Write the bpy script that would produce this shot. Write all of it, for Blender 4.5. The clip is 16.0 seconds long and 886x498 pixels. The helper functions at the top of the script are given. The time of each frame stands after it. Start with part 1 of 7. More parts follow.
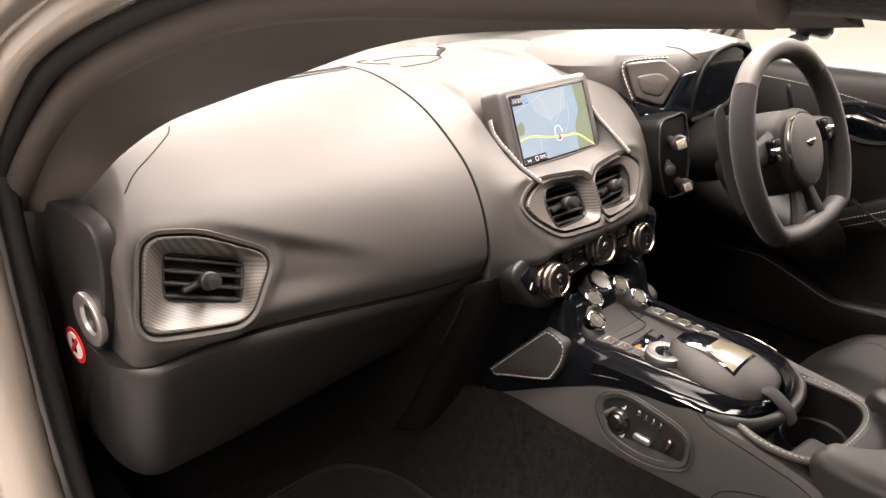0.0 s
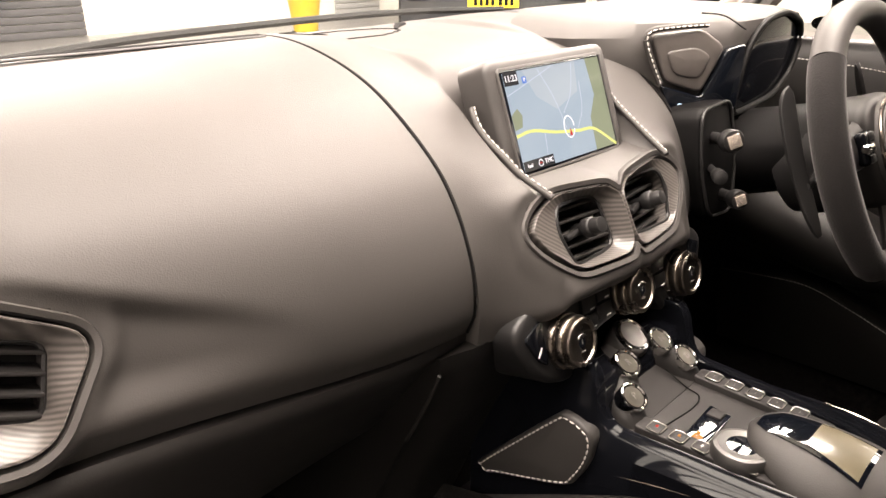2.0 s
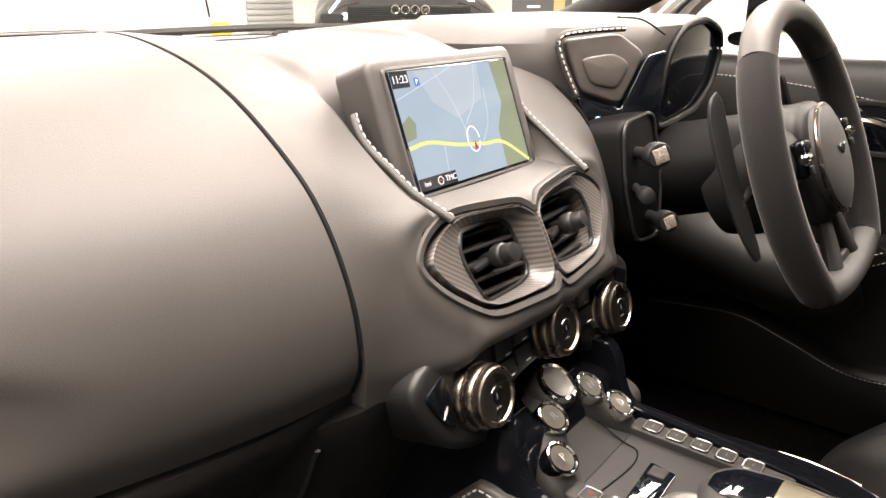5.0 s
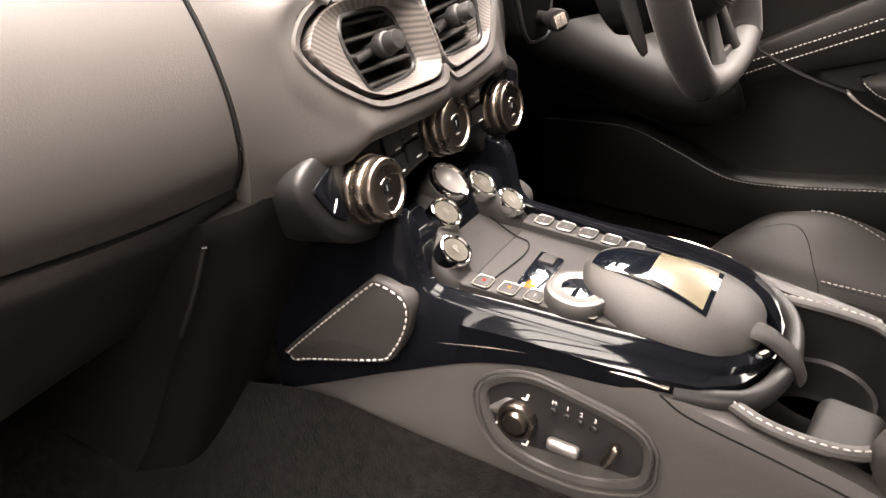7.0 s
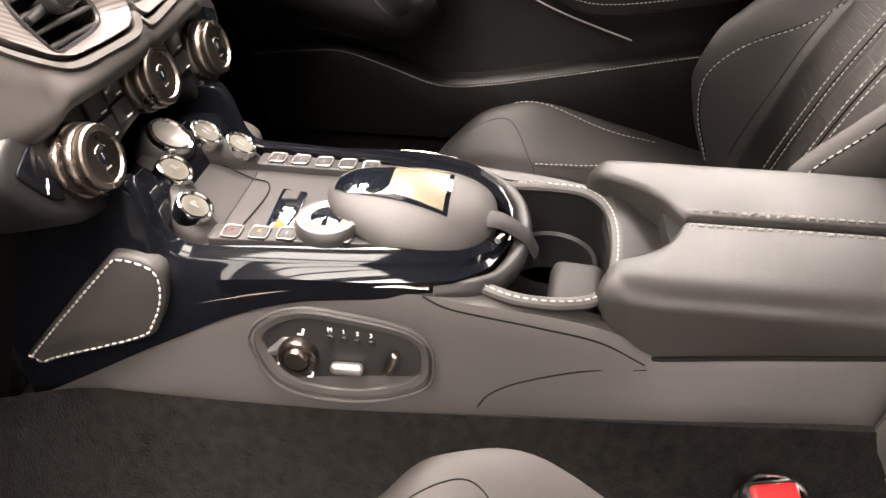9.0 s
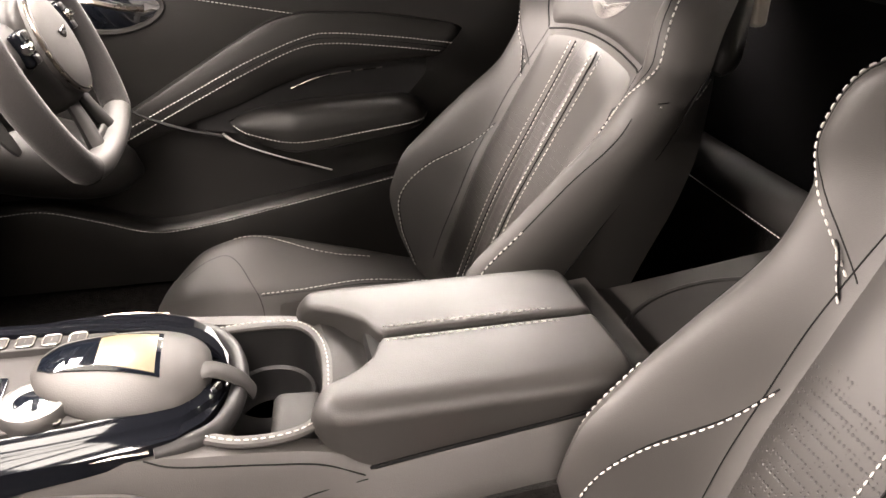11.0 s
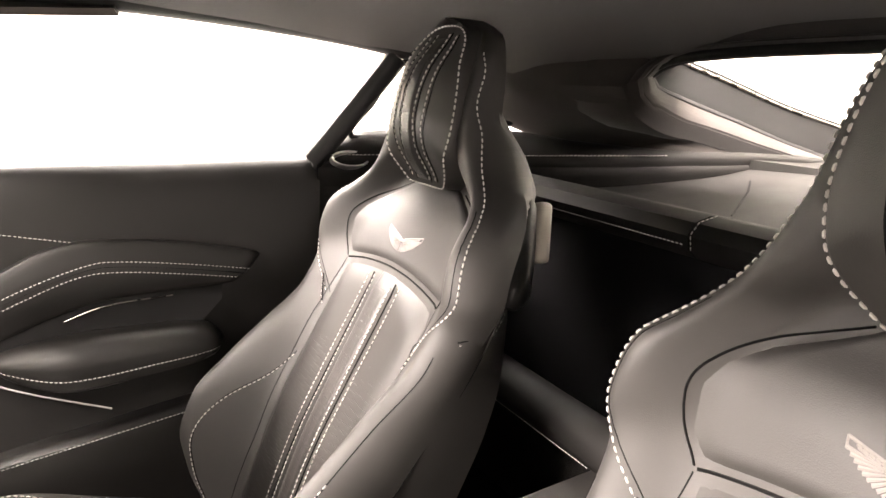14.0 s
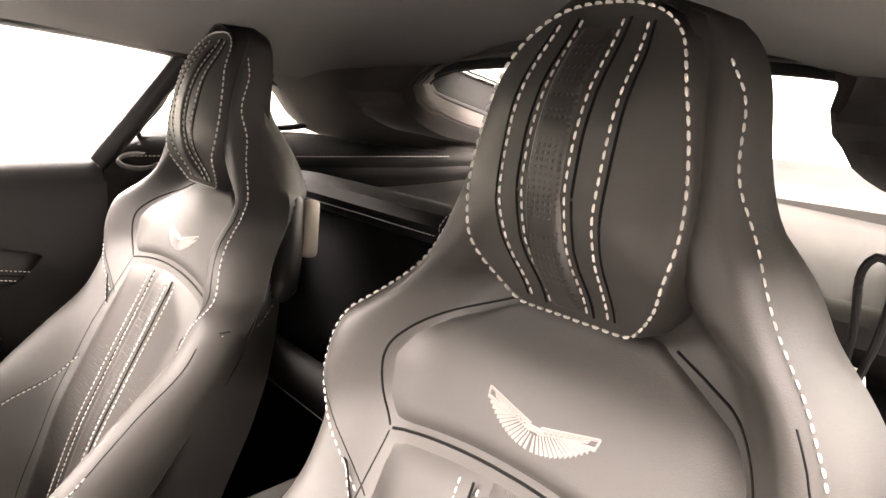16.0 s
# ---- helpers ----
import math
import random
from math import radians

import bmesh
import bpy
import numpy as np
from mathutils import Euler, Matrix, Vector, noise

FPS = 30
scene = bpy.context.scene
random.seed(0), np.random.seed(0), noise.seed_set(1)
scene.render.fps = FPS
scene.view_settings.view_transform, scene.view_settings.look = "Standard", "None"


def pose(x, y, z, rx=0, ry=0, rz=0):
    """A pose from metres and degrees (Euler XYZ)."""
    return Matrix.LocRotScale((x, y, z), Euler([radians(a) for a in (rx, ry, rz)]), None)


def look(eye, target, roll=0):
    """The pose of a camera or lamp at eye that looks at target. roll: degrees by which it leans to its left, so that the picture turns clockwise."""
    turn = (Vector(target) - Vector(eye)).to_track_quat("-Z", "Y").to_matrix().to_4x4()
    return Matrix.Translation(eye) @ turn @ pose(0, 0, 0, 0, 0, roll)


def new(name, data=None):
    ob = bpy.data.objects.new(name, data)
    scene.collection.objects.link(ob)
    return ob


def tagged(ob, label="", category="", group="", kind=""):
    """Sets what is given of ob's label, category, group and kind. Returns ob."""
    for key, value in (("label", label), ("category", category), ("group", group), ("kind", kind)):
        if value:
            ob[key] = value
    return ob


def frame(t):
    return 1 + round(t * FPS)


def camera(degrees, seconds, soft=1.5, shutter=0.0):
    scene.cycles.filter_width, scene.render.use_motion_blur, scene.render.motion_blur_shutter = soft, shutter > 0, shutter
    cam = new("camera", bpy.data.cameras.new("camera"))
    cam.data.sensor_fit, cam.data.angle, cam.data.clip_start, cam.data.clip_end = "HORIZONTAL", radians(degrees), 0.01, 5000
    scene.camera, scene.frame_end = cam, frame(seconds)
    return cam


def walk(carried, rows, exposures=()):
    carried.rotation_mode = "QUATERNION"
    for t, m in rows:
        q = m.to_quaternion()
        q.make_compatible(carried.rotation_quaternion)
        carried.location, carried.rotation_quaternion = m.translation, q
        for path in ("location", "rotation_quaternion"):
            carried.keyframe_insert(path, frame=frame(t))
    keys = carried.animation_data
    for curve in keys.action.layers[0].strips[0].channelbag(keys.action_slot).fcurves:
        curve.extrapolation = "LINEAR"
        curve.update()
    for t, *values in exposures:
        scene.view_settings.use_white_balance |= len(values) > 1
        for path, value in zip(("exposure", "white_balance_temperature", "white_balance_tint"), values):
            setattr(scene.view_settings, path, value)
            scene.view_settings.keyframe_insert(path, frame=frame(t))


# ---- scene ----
cam = camera(62.5, 16.0)
PATH = [
    (0, (-0.904, -0.696, 0.947), (0.341, 0.637, 0.129), 0.0),
    (0.5, (-0.854, -0.594, 0.919), (0.382, 0.749, 0.102), -0.4),
    (1, (-0.793, -0.511, 0.881), (0.451, 0.826, 0.065), -0.5),
    (1.5, (-0.72, -0.476, 0.856), (0.551, 0.845, 0.056), -0.6),
    (2, (-0.668, -0.451, 0.825), (0.657, 0.839, 0.061), -0.2),
    (2.5, (-0.624, -0.412, 0.812), (0.763, 0.844, 0.104), 0.3),
    (3, (-0.584, -0.391, 0.794), (0.854, 0.837, 0.145), 0.9),
    (3.2, (-0.577, -0.384, 0.781), (0.886, 0.832, 0.163), 1.1),
    (5.3, (-0.55, -0.392, 0.764), (0.944, 0.75, 0.083), 0.0),
    (5.5, (-0.549, -0.392, 0.756), (0.946, 0.726, 0.041), 0.2),
    (6, (-0.556, -0.402, 0.738), (0.94, 0.648, -0.075), 0.4),
    (6.5, (-0.556, -0.41, 0.729), (0.933, 0.558, -0.192), 0.6),
    (7, (-0.552, -0.412, 0.719), (0.937, 0.452, -0.299), 0.5),
    (7.5, (-0.555, -0.416, 0.715), (0.947, 0.315, -0.385), 0.5),
    (8, (-0.551, -0.409, 0.717), (0.983, 0.156, -0.435), 0.4),
    (8.5, (-0.551, -0.408, 0.718), (1.024, -0.036, -0.457), 0.4),
    (9, (-0.563, -0.414, 0.725), (1.048, -0.226, -0.444), 0.5),
    (9.5, (-0.58, -0.43, 0.733), (1.073, -0.416, -0.393), 0.6),
    (10, (-0.629, -0.451, 0.754), (1.06, -0.599, -0.307), 0.9),
    (10.2, (-0.643, -0.463, 0.779), (1.049, -0.662, -0.268), 0.9),
    (12.3, (-0.548, -0.465, 0.799), (1.161, -1.307, 0.191), 2.7),
    (12.5, (-0.548, -0.468, 0.807), (1.158, -1.339, 0.232), 2.8),
    (13, (-0.551, -0.482, 0.821), (1.155, -1.396, 0.316), 3.2),
    (13.5, (-0.555, -0.488, 0.829), (1.154, -1.425, 0.378), 3.7),
    (14, (-0.562, -0.493, 0.839), (1.141, -1.456, 0.423), 4.3),
    (14.5, (-0.575, -0.498, 0.838), (1.102, -1.51, 0.434), 4.9),
    (15, (-0.608, -0.521, 0.842), (1.022, -1.609, 0.44), 5.3),
    (15.5, (-0.648, -0.544, 0.855), (0.91, -1.733, 0.457), 5.5),
    (16, (-0.694, -0.563, 0.852), (0.805, -1.831, 0.472), 5.0),
]
walk(cam, [(t, look(eye, target, roll)) for t, eye, target, roll in PATH], [(0, 0.5, 6750, 22), (3.0, 0.25, 6950, 22), (5.5, 0.5, 6700, 20), (6.4, 1.0, 6800, 22), (7.0, 1.35, 6700, 22), (8.0, 1.4, 6650, 22), (9.0, 1.6, 6650, 22), (10.2, 1.75, 6650, 22), (12.5, 2.25, 6650, 20), (16.0, 2.75, 6700, 22)])

# ---- world and light ----
world = bpy.data.worlds.new("world")
scene.world = world
world.use_nodes = True
world.node_tree.nodes["Background"].inputs[0].default_value = (0.95, 0.97, 1.0, 1)
world.node_tree.nodes["Background"].inputs[1].default_value = 0.3


def unseen_ceiling_lamp(x, y, z, sx, sy, watts):
    data = bpy.data.lights.new("unseen_ceiling_lamp", "AREA")
    data.shape, data.size, data.size_y, data.energy, data.color = "RECTANGLE", sx, sy, watts, (1.0, 0.93, 0.825)
    ob = new("unseen_ceiling_lamp", data)
    ob.matrix_world = pose(x, y, z)
    return ob


# all out of view; (3.9, -1.9) and (7.0, -1.5) are added to brighten the armrest
LAMPS = [(x, -0.5, 0.9, 2.4, 215) for x in (-1.3, -0.2, 0.9)] + [(x, 4.2, 1.0, 1.8, 280) for x in (-0.9, 0.3, 1.5)]
LAMPS += [(-3.0, 0.5, 1.5, 2.4, 210), (-3.0, -2.4, 1.5, 2.4, 230), (2.9, 1.0, 1.5, 2.4, 520), (3.9, -1.9, 2.4, 2.4, 500), (0.2, -5.6, 2.0, 0.35, 70), (4.0, 7.0, 2.2, 0.35, 300), (7.5, 4.5, 0.35, 1.8, 200), (7.0, -1.5, 2.2, 2.6, 350)]
for lx, ly, sx, sy, lw in LAMPS:
    unseen_ceiling_lamp(lx, ly, 3.1, sx, sy, lw)

# ---- materials ----
def mat(name, base, rough=0.5, metal=0.0, grain=None, bump=0.0, vary=0.0, scale=6.0, coat=0.0, sheen=0.0, spec=0.5):
    """A procedural surface: base colour varied at a large and a small scale, with fine relief."""
    m = bpy.data.materials.new(name)
    m.use_nodes = True
    nt = m.node_tree
    b = nt.nodes["Principled BSDF"]
    b.inputs["Base Color"].default_value = (*base, 1)
    b.inputs["Roughness"].default_value = rough
    b.inputs["Metallic"].default_value = metal
    b.inputs["Coat Weight"].default_value = coat
    b.inputs["Coat Roughness"].default_value = 0.03
    b.inputs["Sheen Weight"].default_value = sheen
    b.inputs["Sheen Roughness"].default_value = 0.4
    b.inputs["Specular IOR Level"].default_value = spec
    tc = nt.nodes.new("ShaderNodeTexCoord")
    if vary:
        n1 = nt.nodes.new("ShaderNodeTexNoise")
        n1.inputs["Scale"].default_value = scale
        n1.inputs["Detail"].default_value = 6
        nt.links.new(tc.outputs["Object"], n1.inputs["Vector"])
        ramp = nt.nodes.new("ShaderNodeMapRange")
        ramp.inputs["From Min"].default_value, ramp.inputs["From Max"].default_value = 0.3, 0.7
        ramp.inputs["To Min"].default_value, ramp.inputs["To Max"].default_value = 1 - vary, 1 + vary
        nt.links.new(n1.outputs["Fac"], ramp.inputs["Value"])
        mul = nt.nodes.new("ShaderNodeVectorMath")
        mul.operation = "SCALE"
        mul.inputs[0].default_value = base
        nt.links.new(ramp.outputs["Result"], mul.inputs["Scale"])
        nt.links.new(mul.outputs["Vector"], b.inputs["Base Color"])
        rr = nt.nodes.new("ShaderNodeMapRange")
        rr.inputs["From Min"].default_value, rr.inputs["From Max"].default_value = 0.3, 0.7
        rr.inputs["To Min"].default_value, rr.inputs["To Max"].default_value = rough * 0.9, min(1, rough * 1.1)
        nt.links.new(n1.outputs["Fac"], rr.inputs["Value"])
        nt.links.new(rr.outputs["Result"], b.inputs["Roughness"])
    if bump:
        if grain == "leather":
            t = nt.nodes.new("ShaderNodeTexVoronoi")
            t.inputs["Scale"].default_value = 900
            out = t.outputs["Distance"]
        elif grain == "pile":
            t = nt.nodes.new("ShaderNodeTexNoise")
            t.inputs["Scale"].default_value = 420
            t.inputs["Detail"].default_value = 4
            out = t.outputs["Fac"]
        else:
            t = nt.nodes.new("ShaderNodeTexNoise")
            t.inputs["Scale"].default_value = 260
            t.inputs["Detail"].default_value = 3
            out = t.outputs["Fac"]
        nt.links.new(tc.outputs["Object"], t.inputs["Vector"])
        bp = nt.nodes.new("ShaderNodeBump")
        bp.inputs["Strength"].default_value = bump
        bp.inputs["Distance"].default_value = 0.0022 if grain == "pile" else 0.0008
        nt.links.new(out, bp.inputs["Height"])
        nt.links.new(bp.outputs["Normal"], b.inputs["Normal"])
    return m


def weave(name, a, c, rough):
    """Satin carbon twill: fine diagonal bands of two tones."""
    m = mat(name, a, rough)
    nt = m.node_tree
    b = nt.nodes["Principled BSDF"]
    tc = nt.nodes.new("ShaderNodeTexCoord")
    w = nt.nodes.new("ShaderNodeTexWave")
    w.bands_direction = "DIAGONAL"
    w.inputs["Scale"].default_value = 95
    w.inputs["Distortion"].default_value = 0.6
    nt.links.new(tc.outputs["Object"], w.inputs["Vector"])
    mix = nt.nodes.new("ShaderNodeMix")
    mix.data_type = "RGBA"
    mix.inputs[6].default_value, mix.inputs[7].default_value = (*a, 1), (*c, 1)
    nt.links.new(w.outputs["Fac"], mix.inputs[0])
    nt.links.new(mix.outputs[2], b.inputs["Base Color"])
    bp = nt.nodes.new("ShaderNodeBump")
    bp.inputs["Strength"].default_value = 0.12
    bp.inputs["Distance"].default_value = 0.0006
    nt.links.new(w.outputs["Fac"], bp.inputs["Height"])
    nt.links.new(bp.outputs["Normal"], b.inputs["Normal"])
    return m


def perforated(name, base, rough, top):
    """Leather pierced by rows of small round holes."""
    m = mat(name, base, rough)
    nt = m.node_tree
    b = nt.nodes["Principled BSDF"]
    tc = nt.nodes.new("ShaderNodeTexCoord")
    v = nt.nodes.new("ShaderNodeTexVoronoi")
    v.inputs["Scale"].default_value = 210
    v.inputs["Randomness"].default_value = 0.0
    nt.links.new(tc.outputs["Object"], v.inputs["Vector"])
    r = nt.nodes.new("ShaderNodeMapRange")
    r.inputs["From Min"].default_value, r.inputs["From Max"].default_value = 0.20, 0.34
    # the holes thin out towards the plain upper end
    sep = nt.nodes.new("ShaderNodeSeparateXYZ")
    nt.links.new(tc.outputs["Object"], sep.inputs[0])
    noise = nt.nodes.new("ShaderNodeTexNoise")
    noise.inputs["Scale"].default_value = 90
    nt.links.new(tc.outputs["Object"], noise.inputs["Vector"])
    up = nt.nodes.new("ShaderNodeMath")
    up.operation = "MULTIPLY_ADD"
    up.inputs[1].default_value = 0.09
    nt.links.new(noise.outputs["Fac"], up.inputs[0])
    nt.links.new(sep.outputs["Z"], up.inputs[2])
    gone = nt.nodes.new("ShaderNodeMath")
    gone.operation = "GREATER_THAN"
    gone.inputs[1].default_value = top + 0.045
    nt.links.new(up.outputs[0], gone.inputs[0])
    add = nt.nodes.new("ShaderNodeMath")
    add.operation = "ADD"
    nt.links.new(v.outputs["Distance"], add.inputs[0])
    nt.links.new(gone.outputs[0], add.inputs[1])
    nt.links.new(add.outputs[0], r.inputs["Value"])
    mix = nt.nodes.new("ShaderNodeMix")
    mix.data_type = "RGBA"
    mix.inputs[6].default_value, mix.inputs[7].default_value = (0.004, 0.004, 0.004, 1), (*base, 1)
    nt.links.new(r.outputs["Result"], mix.inputs[0])
    nt.links.new(mix.outputs[2], b.inputs["Base Color"])
    bp = nt.nodes.new("ShaderNodeBump")
    bp.inputs["Strength"].default_value = 0.5
    bp.inputs["Distance"].default_value = 0.001
    nt.links.new(r.outputs["Result"], bp.inputs["Height"])
    nt.links.new(bp.outputs["Normal"], b.inputs["Normal"])
    return m


def glow(name, color, strength):
    m = mat(name, (0.01, 0.01, 0.01), 0.15)
    b = m.node_tree.nodes["Principled BSDF"]
    b.inputs["Emission Color"].default_value = (*color, 1)
    b.inputs["Emission Strength"].default_value = strength
    return m


def glass(name, rough=0.0, tint=(0.95, 0.98, 0.97)):
    m = bpy.data.materials.new(name)
    m.use_nodes = True
    nt = m.node_tree
    nt.nodes.remove(nt.nodes["Principled BSDF"])
    tr, gl, mx, fr = (nt.nodes.new("ShaderNodeBsdf" + k) if k in ("Transparent", "Glossy") else nt.nodes.new("Shader" + k) for k in ("Transparent", "Glossy", "NodeMixShader", "NodeLayerWeight"))
    tr.inputs[0].default_value = (*tint, 1)
    gl.inputs["Roughness"].default_value = rough
    # thin pane: little gloss head on, more at a flat angle
    fr.inputs["Blend"].default_value = 0.5
    pw, ma = nt.nodes.new("ShaderNodeMath"), nt.nodes.new("ShaderNodeMath")
    pw.operation, ma.operation = "POWER", "MULTIPLY_ADD"
    pw.inputs[1].default_value = 5.0
    ma.inputs[1].default_value, ma.inputs[2].default_value = 0.35, 0.02
    nt.links.new(fr.outputs["Facing"], pw.inputs[0])
    nt.links.new(pw.outputs[0], ma.inputs[0])
    nt.links.new(ma.outputs[0], mx.inputs[0])
    nt.links.new(tr.outputs[0], mx.inputs[1])
    nt.links.new(gl.outputs[0], mx.inputs[2])
    nt.links.new(mx.outputs[0], nt.nodes["Material Output"].inputs[0])
    return m


LEATHER = mat("black_leather", (0.020, 0.0188, 0.0171), 0.60, grain="leather", bump=0.12, vary=0.12, scale=9, spec=0.55)
ARMLEATHER = mat("armrest_leather", (0.015, 0.0140, 0.0127), 0.52, grain="leather", bump=0.12, vary=0.12, scale=9, spec=0.5)
HEADLEATHER = mat("headrest_leather", (0.019, 0.0178, 0.0160), 0.55, grain="leather", bump=0.14, vary=0.12, scale=9, spec=0.5)
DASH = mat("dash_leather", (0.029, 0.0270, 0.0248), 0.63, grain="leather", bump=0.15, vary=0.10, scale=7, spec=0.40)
# near-black copy of the leather, with footwell and low trim shade in its base
SHADELEATHER = mat("shaded_leather", (0.0055, 0.0051, 0.0047), 0.5, grain="leather", bump=0.12, vary=0.12, scale=9, spec=0.2)
# dash leather made darker to hold the shade below the pad
LOWSHADE = mat("shaded_lower_leather", (0.009, 0.0083, 0.0077), 0.48, grain="leather", bump=0.10, vary=0.10, scale=8, spec=0.38)
PILLARTRIM = mat("brown_black_trim", (0.046, 0.0395, 0.0345), 0.55, grain="leather", bump=0.08, vary=0.12, scale=8, spec=0.35)
# door leather with a lowered base, standing in for its under-lit inner face
DIMDOOR = mat("dim_door_leather", (0.007, 0.0066, 0.0060), 0.48, grain="leather", bump=0.10, vary=0.12, scale=9, spec=0.36)
PERF = perforated("perforated_leather", (0.014, 0.0130, 0.0116), 0.44, 0.455)
FLUTE = perforated("pierced_flute_leather", (0.016, 0.0148, 0.0135), 0.42, 9.0)
SUEDE = mat("black_suede", (0.011, 0.0102, 0.0100), 0.95, grain="pile", bump=0.25, vary=0.22, scale=14, sheen=0.12, spec=0.2)
HEADLINER = mat("headliner_suede", (0.024, 0.0210, 0.0193), 0.95, grain="pile", bump=0.2, vary=0.25, scale=9, sheen=0.12, spec=0.2)
CARPET = mat("dark_carpet", (0.0042, 0.0039, 0.0035), 1.0, grain="pile", bump=1.0, vary=0.8, scale=95, sheen=0.04, spec=0.06)
PLASTIC = mat("black_plastic", (0.010, 0.010, 0.010), 0.45, bump=0.05, vary=0.1, scale=20, spec=0.3)
SATIN = mat("satin_black", (0.015, 0.0143, 0.0137), 0.58, bump=0.03, vary=0.08, scale=12, spec=0.26)
GLOSS = mat("piano_black", (0.003, 0.0034, 0.0045), 0.07, vary=0.02, scale=8, coat=0.0, spec=0.09)
CARBON = weave("satin_carbon", (0.030, 0.0275, 0.025), (0.085, 0.078, 0.072), 0.36)
HOODTRIM = mat("satin_hood_trim", (0.055, 0.050, 0.046), 0.40, bump=0.05, vary=0.12, scale=60, spec=0.45)
CHROME = mat("chrome", (0.75, 0.74, 0.72), 0.10, metal=1.0, vary=0.04, scale=30)
SMOKE = mat("smoked_chrome", (0.19, 0.168, 0.145), 0.28, metal=1.0, vary=0.05, scale=30)
SILVER = mat("silver_metal", (0.42, 0.41, 0.40), 0.36, metal=0.9, vary=0.05, scale=30)
GREYKEY = mat("grey_key", (0.30, 0.29, 0.27), 0.22, metal=0.6, vary=0.06, scale=40)
KEYGLASS = mat("key_glass", (0.045, 0.043, 0.035), 0.35, spec=0.2, vary=0.25, scale=60)
THREAD = mat("white_thread", (0.38, 0.368, 0.345), 0.75, bump=0.2, vary=0.1, scale=300)
SEAM = mat("seam_shadow_gap", (0.005, 0.005, 0.005), 0.85, spec=0.08)
MARK = mat("printed_mark", (0.72, 0.72, 0.70), 0.5)
EMBLEM = mat("embossed_emblem", (0.17, 0.158, 0.150), 0.6, bump=0.1)
# leather darkened in its base to hold back rear window light
DIMREAR = mat("dim_rear_leather", (0.009, 0.0085, 0.0079), 0.66, grain="leather", bump=0.12, vary=0.2, scale=7, spec=0.14)
RED = mat("red_plastic", (0.55, 0.02, 0.02), 0.3, vary=0.05, scale=30)
AMBER = glow("amber_lamp", (1.0, 0.36, 0.02), 0.45)
DIAL = mat("brushed_dial", (0.12, 0.118, 0.115), 0.5, metal=0.9, vary=0.06, scale=40)
# black plastic taken darker, with the binnacle's shade in its base
SHADECOLUMN = mat("shaded_column_plastic", (0.0035, 0.0035, 0.0035), 0.5, bump=0.05, vary=0.1, scale=20, spec=0.08)
REDLAMP = glow("red_lamp", (1.0, 0.05, 0.04), 0.5)
BLUELAMP = glow("blue_lamp", (0.55, 0.8, 1.0), 1.6)
BLACKGLASS = mat("black_glass", (0.003, 0.004, 0.006), 0.04, coat=1.0, spec=0.6)
GLASS = glass("window_glass")
HOUSING = mat("display_housing", (0.026, 0.0245, 0.023), 0.5, bump=0.08, vary=0.1, scale=20)
# glare on the screen is mixed into the pale map, land and base colours
MAPBASE = glow("map_light", (0.43, 0.58, 0.68), 0.72)
MAPLAND = glow("map_land", (0.36, 0.44, 0.27), 0.62)
MAPPALE = glow("map_pale", (0.50, 0.62, 0.68), 0.76)
MAPROAD = glow("map_road", (0.80, 0.86, 0.25), 0.9)
MAPDARK = glow("map_dark", (0.03, 0.04, 0.05), 0.3)
MAPWHITE = glow("map_white", (0.95, 0.97, 1.0), 1.0)
MAPLINE = glow("map_lane", (0.62, 0.74, 0.86), 0.8)
MAPBLUE = glow("map_sign", (0.10, 0.25, 0.75), 0.8)
WALLPAINT = mat("white_wall_paint", (0.80, 0.78, 0.72), 0.6, vary=0.04, scale=0.8, bump=0.05)
GREYWALL = mat("grey_wall_paint", (0.16, 0.16, 0.155), 0.7, vary=0.05, scale=0.8, bump=0.05)
CONCRETE = mat("grey_floor_paint", (0.16, 0.155, 0.15), 0.35, vary=0.12, scale=1.2, bump=0.05)
SHUTTER = mat("grey_shutter", (0.42, 0.42, 0.42), 0.45, metal=0.3, vary=0.06, scale=2)
DARKDOOR = mat("dark_shutter", (0.06, 0.06, 0.065), 0.5, vary=0.1, scale=2)
CARPAINT = mat("dark_car_paint", (0.02, 0.021, 0.024), 0.15, coat=1.0, vary=0.05, scale=4)
BODY = mat("body_paint", (0.26, 0.23, 0.198), 0.36, metal=0.3, coat=1.0, vary=0.04, scale=5)
YELLOW = mat("yellow_plastic", (0.75, 0.50, 0.02), 0.4, vary=0.05, scale=8)
PLATE = mat("yellow_plate", (0.80, 0.58, 0.02), 0.4, vary=0.04, scale=30)
BROWN = mat("brown_card", (0.42, 0.27, 0.12), 0.7, vary=0.1, scale=10)
PALECLIP = mat("pale_clip", (0.36, 0.33, 0.29), 0.4, vary=0.05, scale=30)
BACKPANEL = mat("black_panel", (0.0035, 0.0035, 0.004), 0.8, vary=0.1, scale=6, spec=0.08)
RUBBER = mat("rubber", (0.009, 0.009, 0.009), 0.7, bump=0.1, spec=0.2)
# colour of a bright reflection, painted onto the black touch pad
GOLDREFLECT = mat("gold_reflection", (0.11, 0.098, 0.066), 0.2, coat=0.35, vary=0.08, scale=30)
BEIGE = mat("bright_trim", (0.70, 0.62, 0.54), 0.22, metal=0.8, vary=0.05, scale=20)

